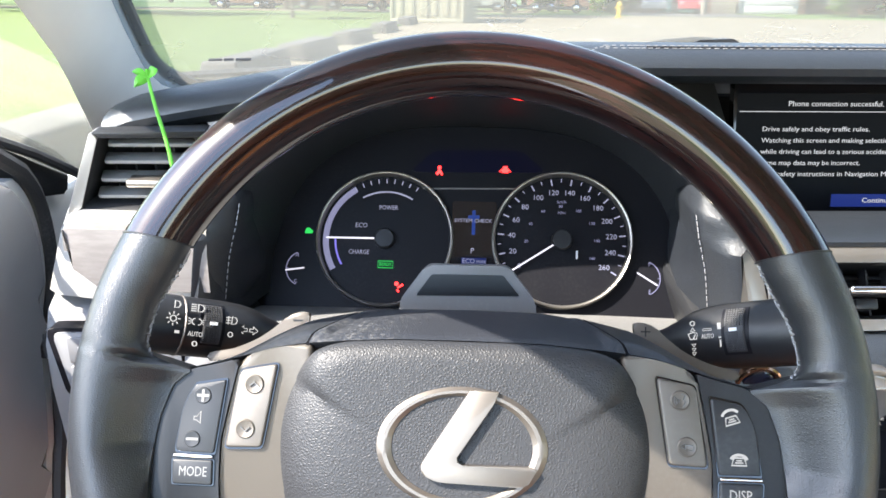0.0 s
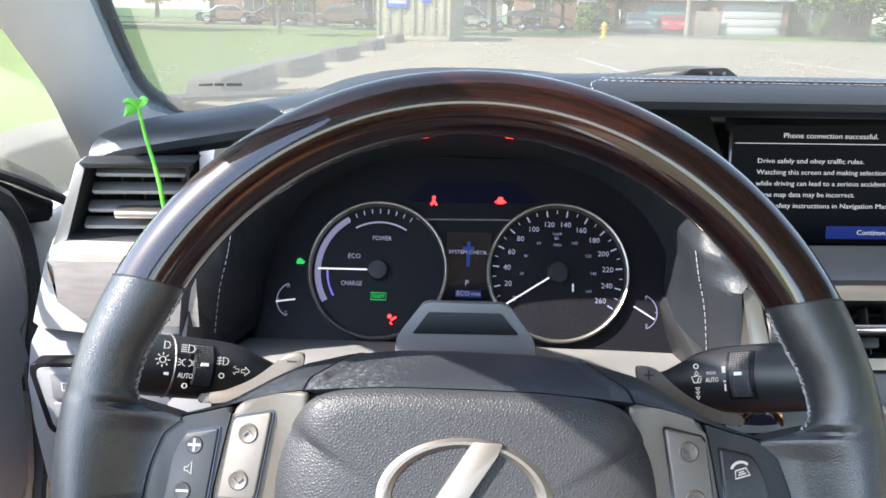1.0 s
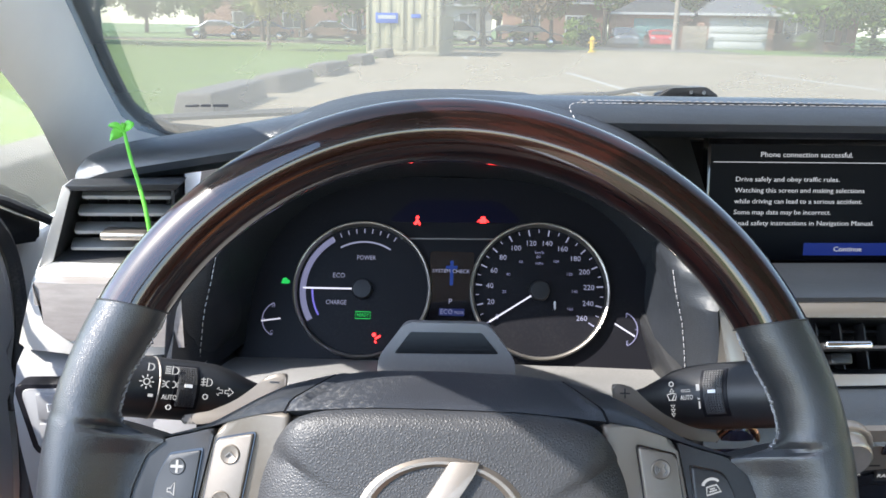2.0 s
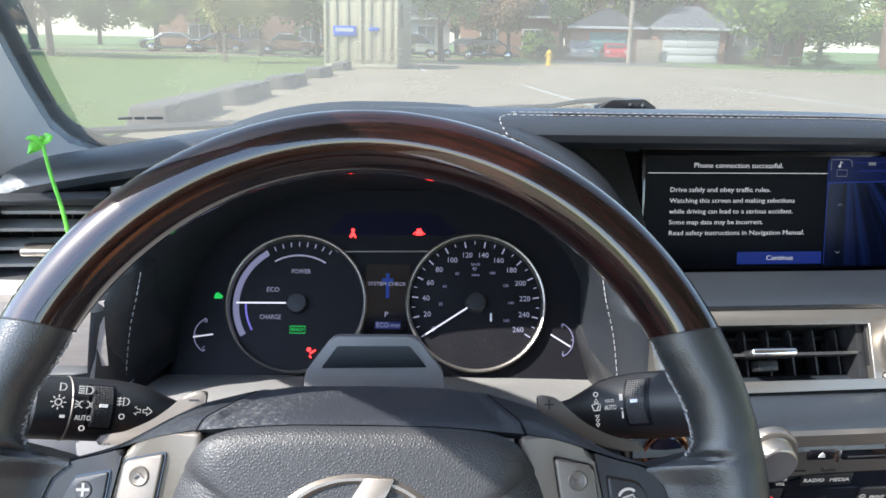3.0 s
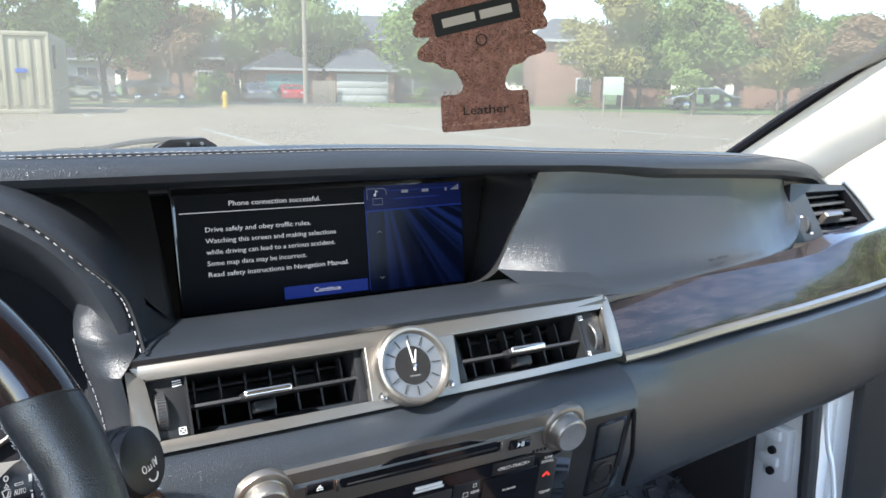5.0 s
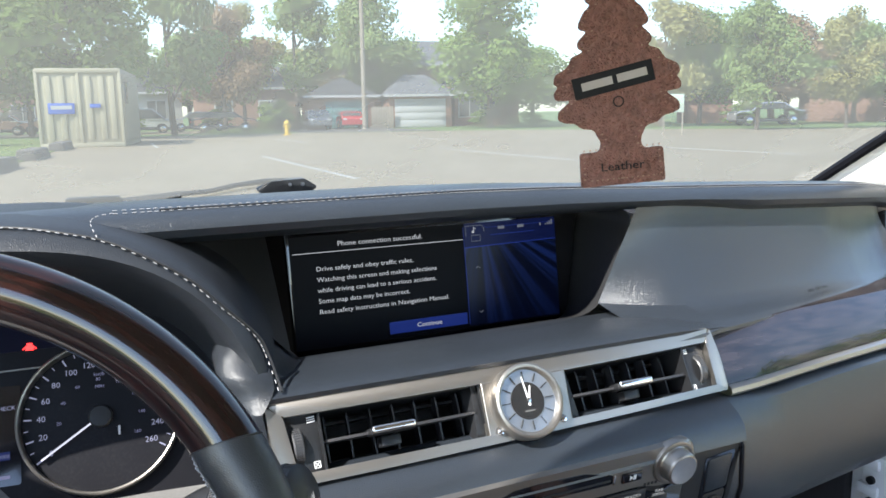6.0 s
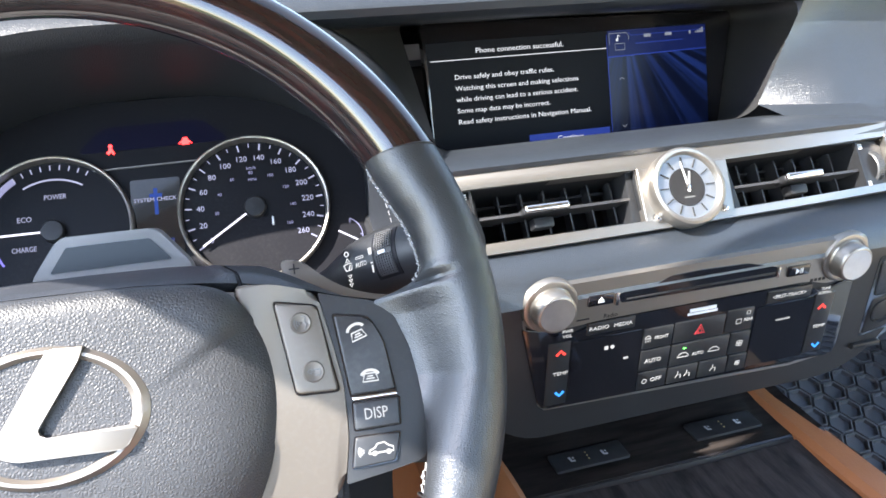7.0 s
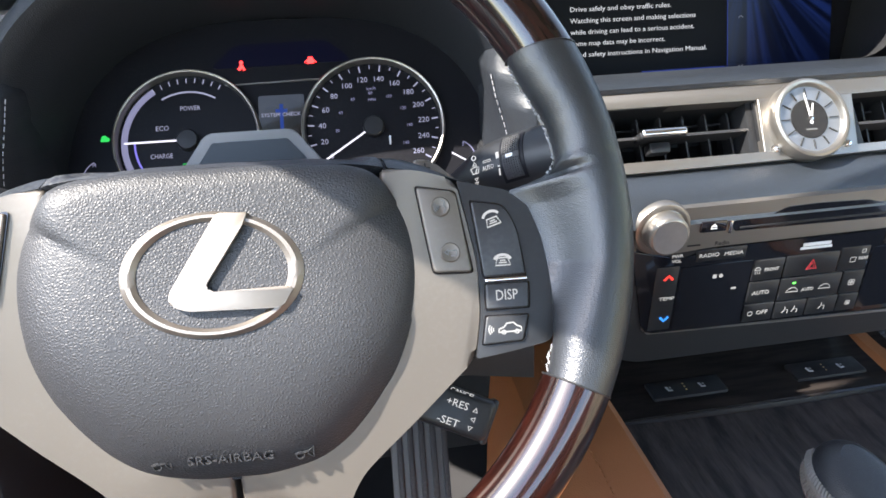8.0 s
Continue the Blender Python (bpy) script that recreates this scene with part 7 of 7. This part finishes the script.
part("round_mark", stroke(arc(0, .0440, .0026, 0, 360, 20), .0006, .0012, .0016), DIAL_BLACK, body)
part("scent_word", lettering("Leather", .0044, 0, .0098, .0014, width=.0230, depth=.0003), DIAL_BLACK, body)
part("cord", tube([(0, .122, 0), (0, .17, 0), (.0, .25, 0)], .0008, 6), THREAD, fresh)

# ---- outside: car park, lawn, kerb stones, container ----
GROUND = shader("field_grass_far", (.11, .16, .04), .95, vary=.3, vary_size=6)
ASPHALT = shader("worn_asphalt", (.225, .178, .112), .9, grain=.4, grain_size=.02, vary=.16, vary_size=3.0, bump_dist=.004)
LAWN = shader("mown_lawn", (.100, .140, .022), .95, grain=.8, grain_size=.06, vary=.35, vary_size=1.2, bump_dist=.03)
CONCRETE = shader("weathered_concrete", (0.120, 0.105, 0.090), .9, grain=.5, grain_size=.03, vary=.25, vary_size=.3, bump_dist=.006)
ROAD_PAINT = shader("faded_line_paint", (.34, .32, .275), .8, vary=.3, vary_size=.2)
BRICK = shader("red_brown_brick", (.30, .165, .115), .9, grain=.5, grain_size=.07, vary=.25, vary_size=.25, bump_dist=.01)
ROOFING = shader("grey_shingle", (.11, .11, .115), .9, grain=.6, grain_size=.15, vary=.3, vary_size=.4, bump_dist=.02)
HOUSE_WHITE = shader("house_white_paint", (.44, .43, .41), .7, vary=.08, vary_size=.4)
TEAL = shader("teal_garage_paint", (.10, .22, .21), .6, vary=.1, vary_size=.4)
HOUSE_GLASS = shader("house_window", (.05, .06, .07), .08, vary=.2, vary_size=.5, coat=.3)
CREAM = shader("cream_container_paint", (.37, .325, .215), .6, vary=.12, vary_size=.5, dust=.1)
SIGN_BLUE = shader("blue_sign", (.03, .10, .42), .5, vary=.05)
BARK = shader("bark", (.13, .10, .075), .95, grain=.8, grain_size=.04, vary=.3, vary_size=.1, bump_dist=.02)
TIMBER = shader("weathered_pole", (.30, .25, .19), .9, grain=.5, grain_size=.03, vary=.2, vary_size=.2)
bm = bmesh.new()
bmesh.ops.create_grid(bm, x_segments=2, y_segments=2, size=2500)
solid("ground", bm, GROUND, "open grassy ground reaching the horizon", "ground", kind="structure")
solid("car_park", plate([(-3.5, -40), (70, -40), (70, 27), (34, 32), (20, 46), (8, 50), (-3.5, 50)], -.2, .02), ASPHALT, "pale worn asphalt car park", "car park", kind="structure")
solid("lawn", plate([(-3.5, -40), (-3.5, 47), (-60, 50), (-60, -40)], -.2, .05), LAWN, "sunlit mown green lawn", "lawn", kind="stuff")
solid("street", plate([(-90, 56), (3, 56), (3, 66), (-90, 66)], -.2, .03), ASPHALT, "pale asphalt street beyond the lawn", "street", kind="structure")
solid("driveway", plate([(8.5, 51), (17, 49), (17, 63.5), (8.5, 63.5)], -.2, .025), CONCRETE, "pale concrete driveway in front of the houses", "driveway", kind="structure")


def kerb_stone(y, length, x=-3.45):
    bm = box(-.30, .30, -length / 2, length / 2, -.1, .29, .06, seg=3)
    for v in bm.verts:
        v.co += Vector((noise.noise(v.co * 3 + Vector((y, 0, 0))), noise.noise(v.co * 3 + Vector((0, y, 5))), noise.noise(v.co * 3 + Vector((9, 0, y))))) * .03
        if v.co.z > .2:
            v.co.x *= .8
    return solid("kerb_block", bm, CONCRETE, "weathered concrete kerb block along the lawn", "kerb block", pose(x, y, .02, 0, 0, random.uniform(-3, 3)), "kerb blocks")


kerb_stone(5.1, 1.5, -2.95)
for y, ln in ((11.2, 2.9), (14.9, 2.7), (19.6, 2.7), (25.4, 2.7), (32.0, 2.7), (38.5, 2.7)):
    kerb_stone(y, ln)
for x0, y0, x1, y1 in ((2.7, 22.5, 3.3, 13.5), (8.5, 24, 9.1, 15), (-.4, 37, -.1, 31), (5.2, 38, 5.6, 32), (11, 36, 11.6, 30), (14, 24, 14.6, 15)):
    solid("parking_line", plate([(x0 - .06, y0), (x0 + .06, y0), (x1 + .06, y1), (x1 - .06, y1)], .015, .026), ROAD_PAINT, "faded white parking line on the asphalt", "line marking", group="parking lines", kind="structure")

# shipping container
cont = thing("container", pose(-2.85, 34.0, .02, 0, 0, -4), "cream steel shipping container with blue signs", "container")
part("body", box(-1.55, 1.55, .06, 6, 0, 3.05, .03), CREAM, cont)
for i, x in enumerate((-1.1, -.62, -.14, .34, .82, 1.2)):
    part("door_rib", box(x - .12, x + .10, -.0, .09, .30, 2.75, .03), CREAM, cont)
for x in (-1.5, 1.5, -.02):
    part("door_post", box(x - .06, x + .06, -.02, .1, .05, 3.0, .02), CREAM, cont)
for z in (.08, 2.95):
    part("door_rail", box(-1.5, 1.5, -.03, .1, z - .08, z + .08, .02), CREAM, cont)
sg = part("sign", box(-1.15, -.20, -.06, -.01, 1.30, 1.72, .01), SIGN_BLUE, cont, "blue sign with pale bars")
part("sign_bar", box(-1.05, -.30, -.066, -.058, 1.48, 1.62), HOUSE_WHITE, sg)
part("sign", box(.35, .75, -.06, -.01, 1.52, 1.68, .01), SIGN_BLUE, cont, "small blue sign")
for i in range(14):
    part("side_rib", box(1.53, 1.60, .3 + i * .4, .5 + i * .4, .2, 2.85, .02), CREAM, cont)
part("side_window", box(1.58, 1.63, .5, 1.3, 1.7, 2.6, .01), HOUSE_GLASS, cont)


# ---- trees ----
def leaf_shader(name, colour):
    m = shader(name, colour, .75, vary=.25, vary_size=.7)
    N, L = m.node_tree.nodes, m.node_tree.links
    b = N["Principled BSDF"]
    thin, mix = N.new("ShaderNodeBsdfTranslucent"), N.new("ShaderNodeMixShader")
    L.new(b.inputs["Base Color"].links[0].from_socket, thin.inputs[0])
    mix.inputs[0].default_value = .45
    L.new(b.outputs[0], mix.inputs[1]), L.new(thin.outputs[0], mix.inputs[2]), L.new(mix.outputs[0], N["Material Output"].inputs[0])
    return m


LEAVES = {"green": leaf_shader("leaves_green", (.22, .31, .065)), "light": leaf_shader("leaves_light", (.27, .35, .11)), "yellow": leaf_shader("leaves_yellow", (.38, .35, .12)), "rust": leaf_shader("leaves_rust", (.36, .24, .13)), "dark": leaf_shader("needles_dark", (.05, .085, .045))}


def tree_meshes(seed, height, spread, clear, conical=False, leaf=.20, count=9000):
    rnd = random.Random(seed)
    trunk = tube([(0, 0, -.2), (rnd.uniform(-.1, .1), 0, clear * .6), (rnd.uniform(-.2, .2), rnd.uniform(-.2, .2), clear + (height - clear) * .5), (0, 0, height * .93)], [height * .022, height * .018, height * .010, .02], 8)
    lobes = []
    for i in range(26 if not conical else 40):
        f = rnd.random()
        z = clear + (height - clear) * (.08 + .90 * f)
        if conical:
            r = spread * (1.02 - f) * rnd.uniform(.55, 1)
            size = spread * .34 * (1.15 - f)
        else:
            r = spread * math.sqrt(max(.05, 1 - (2 * f - .85) ** 2)) * rnd.uniform(.25, .92)
            size = spread * rnd.uniform(.24, .42)
        a = rnd.uniform(0, 2 * math.pi)
        c = Vector((r * math.cos(a), r * math.sin(a), z))
        lobes.append((c, size))
        if i % 2 == 0:
            tube([(0, 0, max(clear * .8, z - r * .8)), c * .5 + Vector((0, 0, z * .25)) + Vector((0, 0, max(clear * .8, z - r * .8) * .25)), c], [height * .008, height * .005, .01], 5, trunk)
    verts, faces = [], []
    for i in range(count):
        c, size = lobes[rnd.randrange(len(lobes))]
        d = Vector((rnd.gauss(0, 1), rnd.gauss(0, 1), rnd.gauss(0, .8))).normalized() * size * rnd.uniform(.35, 1.06)
        p = c + d
        n = (d.normalized() + Vector((rnd.uniform(-.8, .8), rnd.uniform(-.8, .8), rnd.uniform(-.2, .9)))).normalized()
        u = n.orthogonal().normalized()
        w = n.cross(u)
        a = rnd.uniform(0, math.pi)
        u, w = u * math.cos(a) + w * math.sin(a), w * math.cos(a) - u * math.sin(a)
        s = leaf * rnd.uniform(.6, 1.3)
        k = len(verts)
        verts += [p - u * s, p - w * s * .5 + n * s * .1, p + u * s, p + w * s * .5 + n * s * .1]
        faces.append((k, k + 1, k + 2, k + 3))
    me = bpy.data.meshes.new("crown")
    me.from_pydata([tuple(v) for v in verts], [], faces)
    return trunk, me


KINDS = {}


def tree(x, y, height, spread, clear, tone, seed, label, conical=False):
    key = (seed, tone)
    if key not in KINDS:
        trunk, crown = tree_meshes(seed, 10.0, 4.0, 2.4, conical)
        crown.materials.append(LEAVES[tone])
        KINDS[key] = (link_mesh("trunk", trunk, BARK), crown)
    tm, cm = KINDS[key]
    t = thing("tree", pose(x, y, .03, 0, 0, random.uniform(0, 360)), label, "tree", "trees round the car park")
    for nm, me in (("trunk", tm), ("crown", cm)):
        o = new(nm, me)
        o.parent = t
        o.matrix_basis = Matrix.Diagonal((spread / 4, spread / 4, height / 10, 1))
    return t


BROAD, CONE = "broad leafy tree with a rounded sunlit crown", "tall dark conifer with drooping boughs"
for x, y, h, w, tone, seed in (
        (-4.5, 46, 12, 5.2, "green", 1), (.8, 52, 10.5, 4.0, "light", 2), (4.6, 62, 8.5, 3.6, "rust", 3), (6.5, 66, 9.5, 3.4, "yellow", 4), (11.5, 70, 12, 4.5, "light", 2),
        (22.5, 53, 10.5, 4.6, "green", 5), (17.3, 68, 12, 4.2, "light", 6), (28.0, 62, 8.5, 4.0, "green", 1), (31.5, 45, 8.0, 3.4, "yellow", 4), (36.0, 47, 7.5, 3.4, "green", 5),
        (29.3, 33.5, 6.2, 2.6, "light", 6), (34.8, 33, 6.0, 2.0, "yellow", 4), (41.0, 44, 6.8, 3.8, "rust", 3), (46, 43, 6.4, 3.6, "light", 2), (50, 40, 6.2, 3.8, "rust", 3), (47, 54, 7.6, 4.2, "green", 1),
        (55, 46, 7, 4.4, "green", 5), (-9.3, 37, 6.5, 2.0, "yellow", 4), (-11.5, 55, 8.5, 3.4, "yellow", 2), (-15.5, 60, 9.5, 3.8, "light", 6), (-8.0, 58, 9.5, 3.6, "green", 5), (-22, 66, 11, 4.5, "green", 1), (-30, 62, 11, 5, "light", 2), (-40, 58, 12, 5.5, "green", 5)):
    tree(x, y, h, w, 2.4, tone, seed, {"rust": "broad tree turning russet", "yellow": "leafy tree turning yellow"}.get(tone, BROAD) + " beside the car park")
for x, y, h, w in ((-19.5, 42, 12, 3.6), (-24.5, 44, 13, 4.2), (-30, 47, 13, 4.5), (43.5, 55, 8.6, 2.0)):
    tree(x, y, h, w, .6, "dark", 11, CONE + " by the lawn", True)
for i, (a, d, h) in enumerate(((84, 36, 11), (91, 31, 9.5), (97, 38, 12.5), (104, 30, 9.5), (111, 36, 12), (119, 33, 11))):
    tree(d * math.sin(radians(a)), d * math.cos(radians(a)), h, 7, 2.2, ("green", "light")[i % 2], (1, 2, 5)[i % 3], BROAD + " beside the car park")
rnd = random.Random(5)
for i in range(34):
    a = -62 + i * 4.0
    d = rnd.uniform(82, 112)
    tree(d * math.sin(radians(a)), d * math.cos(radians(a)), rnd.uniform(7, 9.5), rnd.uniform(5, 7), 2, ("green", "light", "green", "yellow", "rust")[i % 5], (1, 2, 5, 4, 3)[i % 5], BROAD + " in the distance")


def bush(x, y, w, h, tone):
    tr, me = tree_meshes(21, 10, 4, .3, leaf=.55, count=900) if "bush" not in KINDS else (None, None)
    if tr is not None:
        tr.free()
        KINDS["bush"] = me
    m = KINDS["bush"].copy()
    m.materials.append(LEAVES[tone])
    o = new("bush", m)
    o.matrix_basis = pose(x, y, .0, 0, 0, 40 * x) @ Matrix.Diagonal((w / 4, w / 4, h / 10, 1))
    tagged(o, "clipped leafy garden bush in front of a house", "bush", "garden bushes")


for x, y, w, h, tone in ((7.6, 61, 1.3, 1.9, "green"), (9.0, 62.5, 1.0, 2.2, "light"), (4.2, 64, 1.5, 1.6, "green"), (24.0, 58.5, 1.2, 1.2, "green"), (27.5, 57, 1.6, 1.0, "light"), (-2, 63, 1.4, 1.6, "green"), (30.5, 46, 1.1, 1.1, "light"), (37, 44, 1.5, 1.3, "green"), (8.2, 58, 1.0, 1.0, "dark")):
    bush(x, y, w, h, tone)


# ---- houses ----
def house(x, y, w, d, h, roof_h, turn, label, wall=BRICK, garage=None, openings=(), hip=False):
    m = pose(x, y, 0, 0, 0, turn)
    hs_ = thing("house", m, label, "house", "houses across the street")
    part("wall", box(-w / 2, w / 2, 0, d, 0, h, .02), wall, hs_)
    e = .45
    ridge = w * .18 if hip else w / 2 + e
    bm = bmesh.new()
    lo = [bm.verts.new(p) for p in ((-w / 2 - e, -e, h - .08), (w / 2 + e, -e, h - .08), (w / 2 + e, d + e, h - .08), (-w / 2 - e, d + e, h - .08))]
    if hip == "gable":
        hi = [bm.verts.new((0, -e, h + roof_h)), bm.verts.new((0, d + e, h + roof_h))]
        bm.faces.new((lo[0], lo[1], hi[0])), bm.faces.new((lo[1], lo[2], hi[1], hi[0])), bm.faces.new((lo[2], lo[3], hi[1])), bm.faces.new((lo[3], lo[0], hi[0], hi[1]))
    else:
        hi = [bm.verts.new((-ridge, d / 2, h + roof_h)), bm.verts.new((ridge, d / 2, h + roof_h))]
        bm.faces.new((lo[0], lo[1], hi[1], hi[0])), bm.faces.new((lo[1], lo[2], hi[1])), bm.faces.new((lo[2], lo[3], hi[0], hi[1])), bm.faces.new((lo[3], lo[0], hi[0]))
    bm.faces.new(lo[::-1])
    part("roof", bm, ROOFING, hs_, smooth=False)
    part("fascia", box(-w / 2 - e, w / 2 + e, -e - .03, -e + .03, h - .22, h - .03), HOUSE_WHITE, hs_)
    if garage:
        gx, gw, gh, gm = garage
        g = part("garage_door", box(gx - gw / 2, gx + gw / 2, -.06, .05, 0, gh, .01), gm, hs_)
        for k in range(1, 4):
            part("door_panel", box(gx - gw / 2 + .1, gx + gw / 2 - .1, -.09, -.05, gh * (k - 1) / 4 + .08, gh * k / 4 - .02, .02), gm, g)
    for ox, oz, ow, oh in openings:
        wd = part("window", box(ox - ow / 2 - .08, ox + ow / 2 + .08, -.07, .04, oz - .08, oz + oh + .08, .01), HOUSE_WHITE, hs_)
        n = max(1, round(ow / .8))
        for k in range(n):
            a = ox - ow / 2 + ow * k / n
            part("pane", box(a + .04, a + ow / n - .04, -.085, -.06, oz + .03, oz + oh - .03), HOUSE_GLASS, wd)
    return hs_


house(14.0, 64, 5.4, 9, 2.7, 1.4, -6, "low brick garage wing with a teal garage door", garage=(.4, 3.4, 2.2, TEAL), hip="gable")
house(7.2, 71, 9, 9, 3.6, 2.2, -4, "brick bungalow behind garden trees", openings=((-2, 1, 1.4, 1.4), (2, 1, 2, 1.4)))
house(20.1, 62, 5.2, 7, 2.7, 1.7, -10, "brick garage with a white door and grey hipped roof", garage=(0, 4.2, 2.3, HOUSE_WHITE), hip=True)
house(22.5, 70, 13, 9, 5.6, 2.4, -10, "two-storey brick house with white windows", openings=((-2.5, 3.7, 2, 1.3), (3, 3.7, 2, 1.3)))
house(26.4, 63, 5.6, 6, 2.9, 1.2, -12, "brick house front with a wide white bay window", openings=((-.6, .8, 3.6, 1.6),), hip=True)
house(33.5, 52, 5.2, 9, 5.0, 1.9, -22, "orange brick two-storey house with a brown roof", openings=((-.3, 3.3, 1.3, 1.2), (.9, .9, 1, 1.2)), hip=True)
house(40.8, 52, 3.4, 6, 2.3, 1.5, -28, "small brick gabled garage", hip="gable")
house(50, 47, 6, 8, 2.6, 1.8, -38, "low brick house behind trees", hip=True)
house(-.3, 76, 4.4, 8, 3.4, 2.2, 0, "white fronted house with a steep gable", wall=HOUSE_WHITE, hip="gable", openings=((0, 1, 1.6, 1.6),))
house(-16, 82, 22, 9, 5, 2.4, 4, "long brick house beyond the street", openings=((-7, 1, 2, 1.4), (-2, 1, 2, 1.4), (4, 1, 2, 1.4), (8, 1, 2, 1.4)))
fence = thing("fence", pose(16.9, 62, 0, 0, 0, -8), "grey weathered board fence between the houses", "fence")
for i in range(9):
    part("board", box(-.9 + i * .2, -.72 + i * .2, 0, .03, 0, 1.7, .01), TIMBER, fence)


# ---- parked cars ----
def parked_car(x, y, turn, paint, label, tall=1.45, length=4.5):
    c = thing("parked_car", pose(x, y, .03, 0, 0, turn), label, "car", "parked cars")
    L2, W = length / 2, .88
    prof = [(-L2, .35), (-L2, .75), (-L2 + .25, .92), (-L2 * .55, .98), (-L2 * .30, tall - .06), (-.1, tall), (L2 * .38, tall - .04), (L2 * .70, 1.0), (L2 - .08, .92), (L2, .7), (L2, .35)]
    rows = []
    for s in (-1, -.94, -.80, .80, .94, 1):
        k = {1: .9, .94: .985, .8: 1}[abs(s)]
        rows.append([(px, s * W * (1 - .12 * max(0, (pz - .95) / .5)), .3 + (pz - .3) * k) for px, pz in prof])
    part("body", loft(rows, close_u=False), paint, c)
    part("underbody", box(-L2 + .1, L2 - .1, -W * .95, W * .95, .22, .42, .03), RUBBER, c)
    glass_rows = [[(px * .97 + .02, s * W * .90, pz) for px, pz in ((-L2 * .46, 1.02), (-L2 * .27, tall - .10), (L2 * .34, tall - .09), (L2 * .60, 1.02))] for s in (-1.015, 1.015)]
    for gr in glass_rows:
        g = bmesh.new()
        g.faces.new([g.verts.new(p) for p in gr])
        part("side_window", thicken(g, .02), HOUSE_GLASS, c)
    for sx in (-1, 1):
        g = bmesh.new()
        a, b = ((-L2 * .545, 1.0), (-L2 * .31, tall - .09)) if sx < 0 else ((L2 * .69, 1.02), (L2 * .40, tall - .07))
        g.faces.new([g.verts.new(p) for p in ((a[0], -W * .8, a[1] + .012), (a[0], W * .8, a[1] + .012), (b[0], W * .72, b[1] + .012), (b[0], -W * .72, b[1] + .012))])
        part("windscreen", thicken(g, .02), HOUSE_GLASS, c)
        for sy in (-1, 1):
            wh = part("wheel", lathe([(.001, -.1), (.20, -.1), (.31, -.09), (.33, -.06), (.33, .06), (.31, .09), (.20, .1), (.001, .1)], 20), RUBBER, c, at=Matrix.Translation((sx * L2 * .62, sy * W * .93, .33)) @ pose(0, 0, 0, 90))
            part("rim", lathe([(.001, -.115), (.19, -.105), (.21, -.09)], 16, bm=lathe([(.001, .115), (.19, .105), (.21, .09)], 16)), CHROME, wh)
            part("lamp", box(*sorted((sx * (L2 - .03), sx * (L2 + .01))), *sorted((sy * W * .55, sy * W * .88)), .68, .82, .01), HOUSE_WHITE if sx < 0 else shader("tail_lamp_red", (.4, .02, .02), .3), c)
    return c


CAR_GREY, CAR_RED, CAR_BLACK, CAR_SILVER = shader("grey_car_paint", (.14, .15, .17), .25, metal=.4, vary=.05, coat=.8), shader("red_car_paint", (.45, .02, .03), .25, vary=.05, coat=.8), shader("black_car_paint", (.015, .02, .03), .2, vary=.05, coat=.9), shader("silver_car_paint", (.40, .42, .44), .25, metal=.5, vary=.05, coat=.8)
parked_car(11.3, 60.5, 86, CAR_GREY, "grey hatchback parked in the driveway", 1.5, 4.2)
parked_car(14.0, 61.0, 84, CAR_RED, "red saloon parked before the teal garage", 1.35, 4.2)
parked_car(4.3, 58, 172, CAR_BLACK, "black saloon standing at the car park's edge")
parked_car(-1.4, 60, 4, CAR_SILVER, "white pickup-sized car behind the container", 1.75, 4.8)
parked_car(2.8, 63, 0, CAR_GREY, "grey car parked by the street", 1.5)
parked_car(37, 41.5, -20, CAR_SILVER, "silver car parked under trees", 1.5)
parked_car(-19.5, 62, 3, CAR_SILVER, "pale car parked along the street")
parked_car(-16.2, 63, 3, shader("blue_car_paint", (.06, .10, .2), .25, vary=.05, coat=.8), "dark blue car parked along the street")
parked_car(-10.8, 62, 3, WHITE_PAINT, "white car parked along the street", 1.55)
parked_car(-7.3, 63, 3, CAR_SILVER, "silver car parked along the street")

pole = thing("utility_pole", pose(14.3, 57.5, 0), "tall weathered wooden utility pole", "utility pole")
part("shaft", tube([(0, 0, -.3), (0, 0, 6), (0, 0, 12)], [.19, .17, .13], 12), TIMBER, pole)
part("crossarm", box(-1.2, 1.2, -.08, .08, 11.0, 11.2, .02), TIMBER, pole)
hyd = thing("hydrant", pose(6.75, 45.2, .02), "yellow fire hydrant on the verge", "hydrant")
YELLOW = shader("hydrant_yellow", (.60, .38, .03), .5, vary=.1)
part("barrel", lathe([(.22, 0), (.22, .06), (.14, .08), (.13, .62), (.17, .64), (.17, .70), (.12, .80), (.04, .86), (.0001, .88)], 16), YELLOW, hyd)
for s in (-1, 1):
    part("nozzle", tube([(s * .12, 0, .52), (s * .24, 0, .52)], .06, 10), YELLOW, hyd)
signpost = thing("sign_post", pose(21.5, 29.8, 0, 0, 0, -38), "pale blank notice board on two posts", "sign")
part("board", box(-.45, .45, -.02, .02, 1.0, 1.8, .02), shader("pale_green_board", (.42, .48, .38), .6, vary=.05), signpost)
for s in (-.4, .4):
    part("post", tube([(s, .03, -.1), (s, .03, 1.75)], .035, 8), TIMBER, signpost)
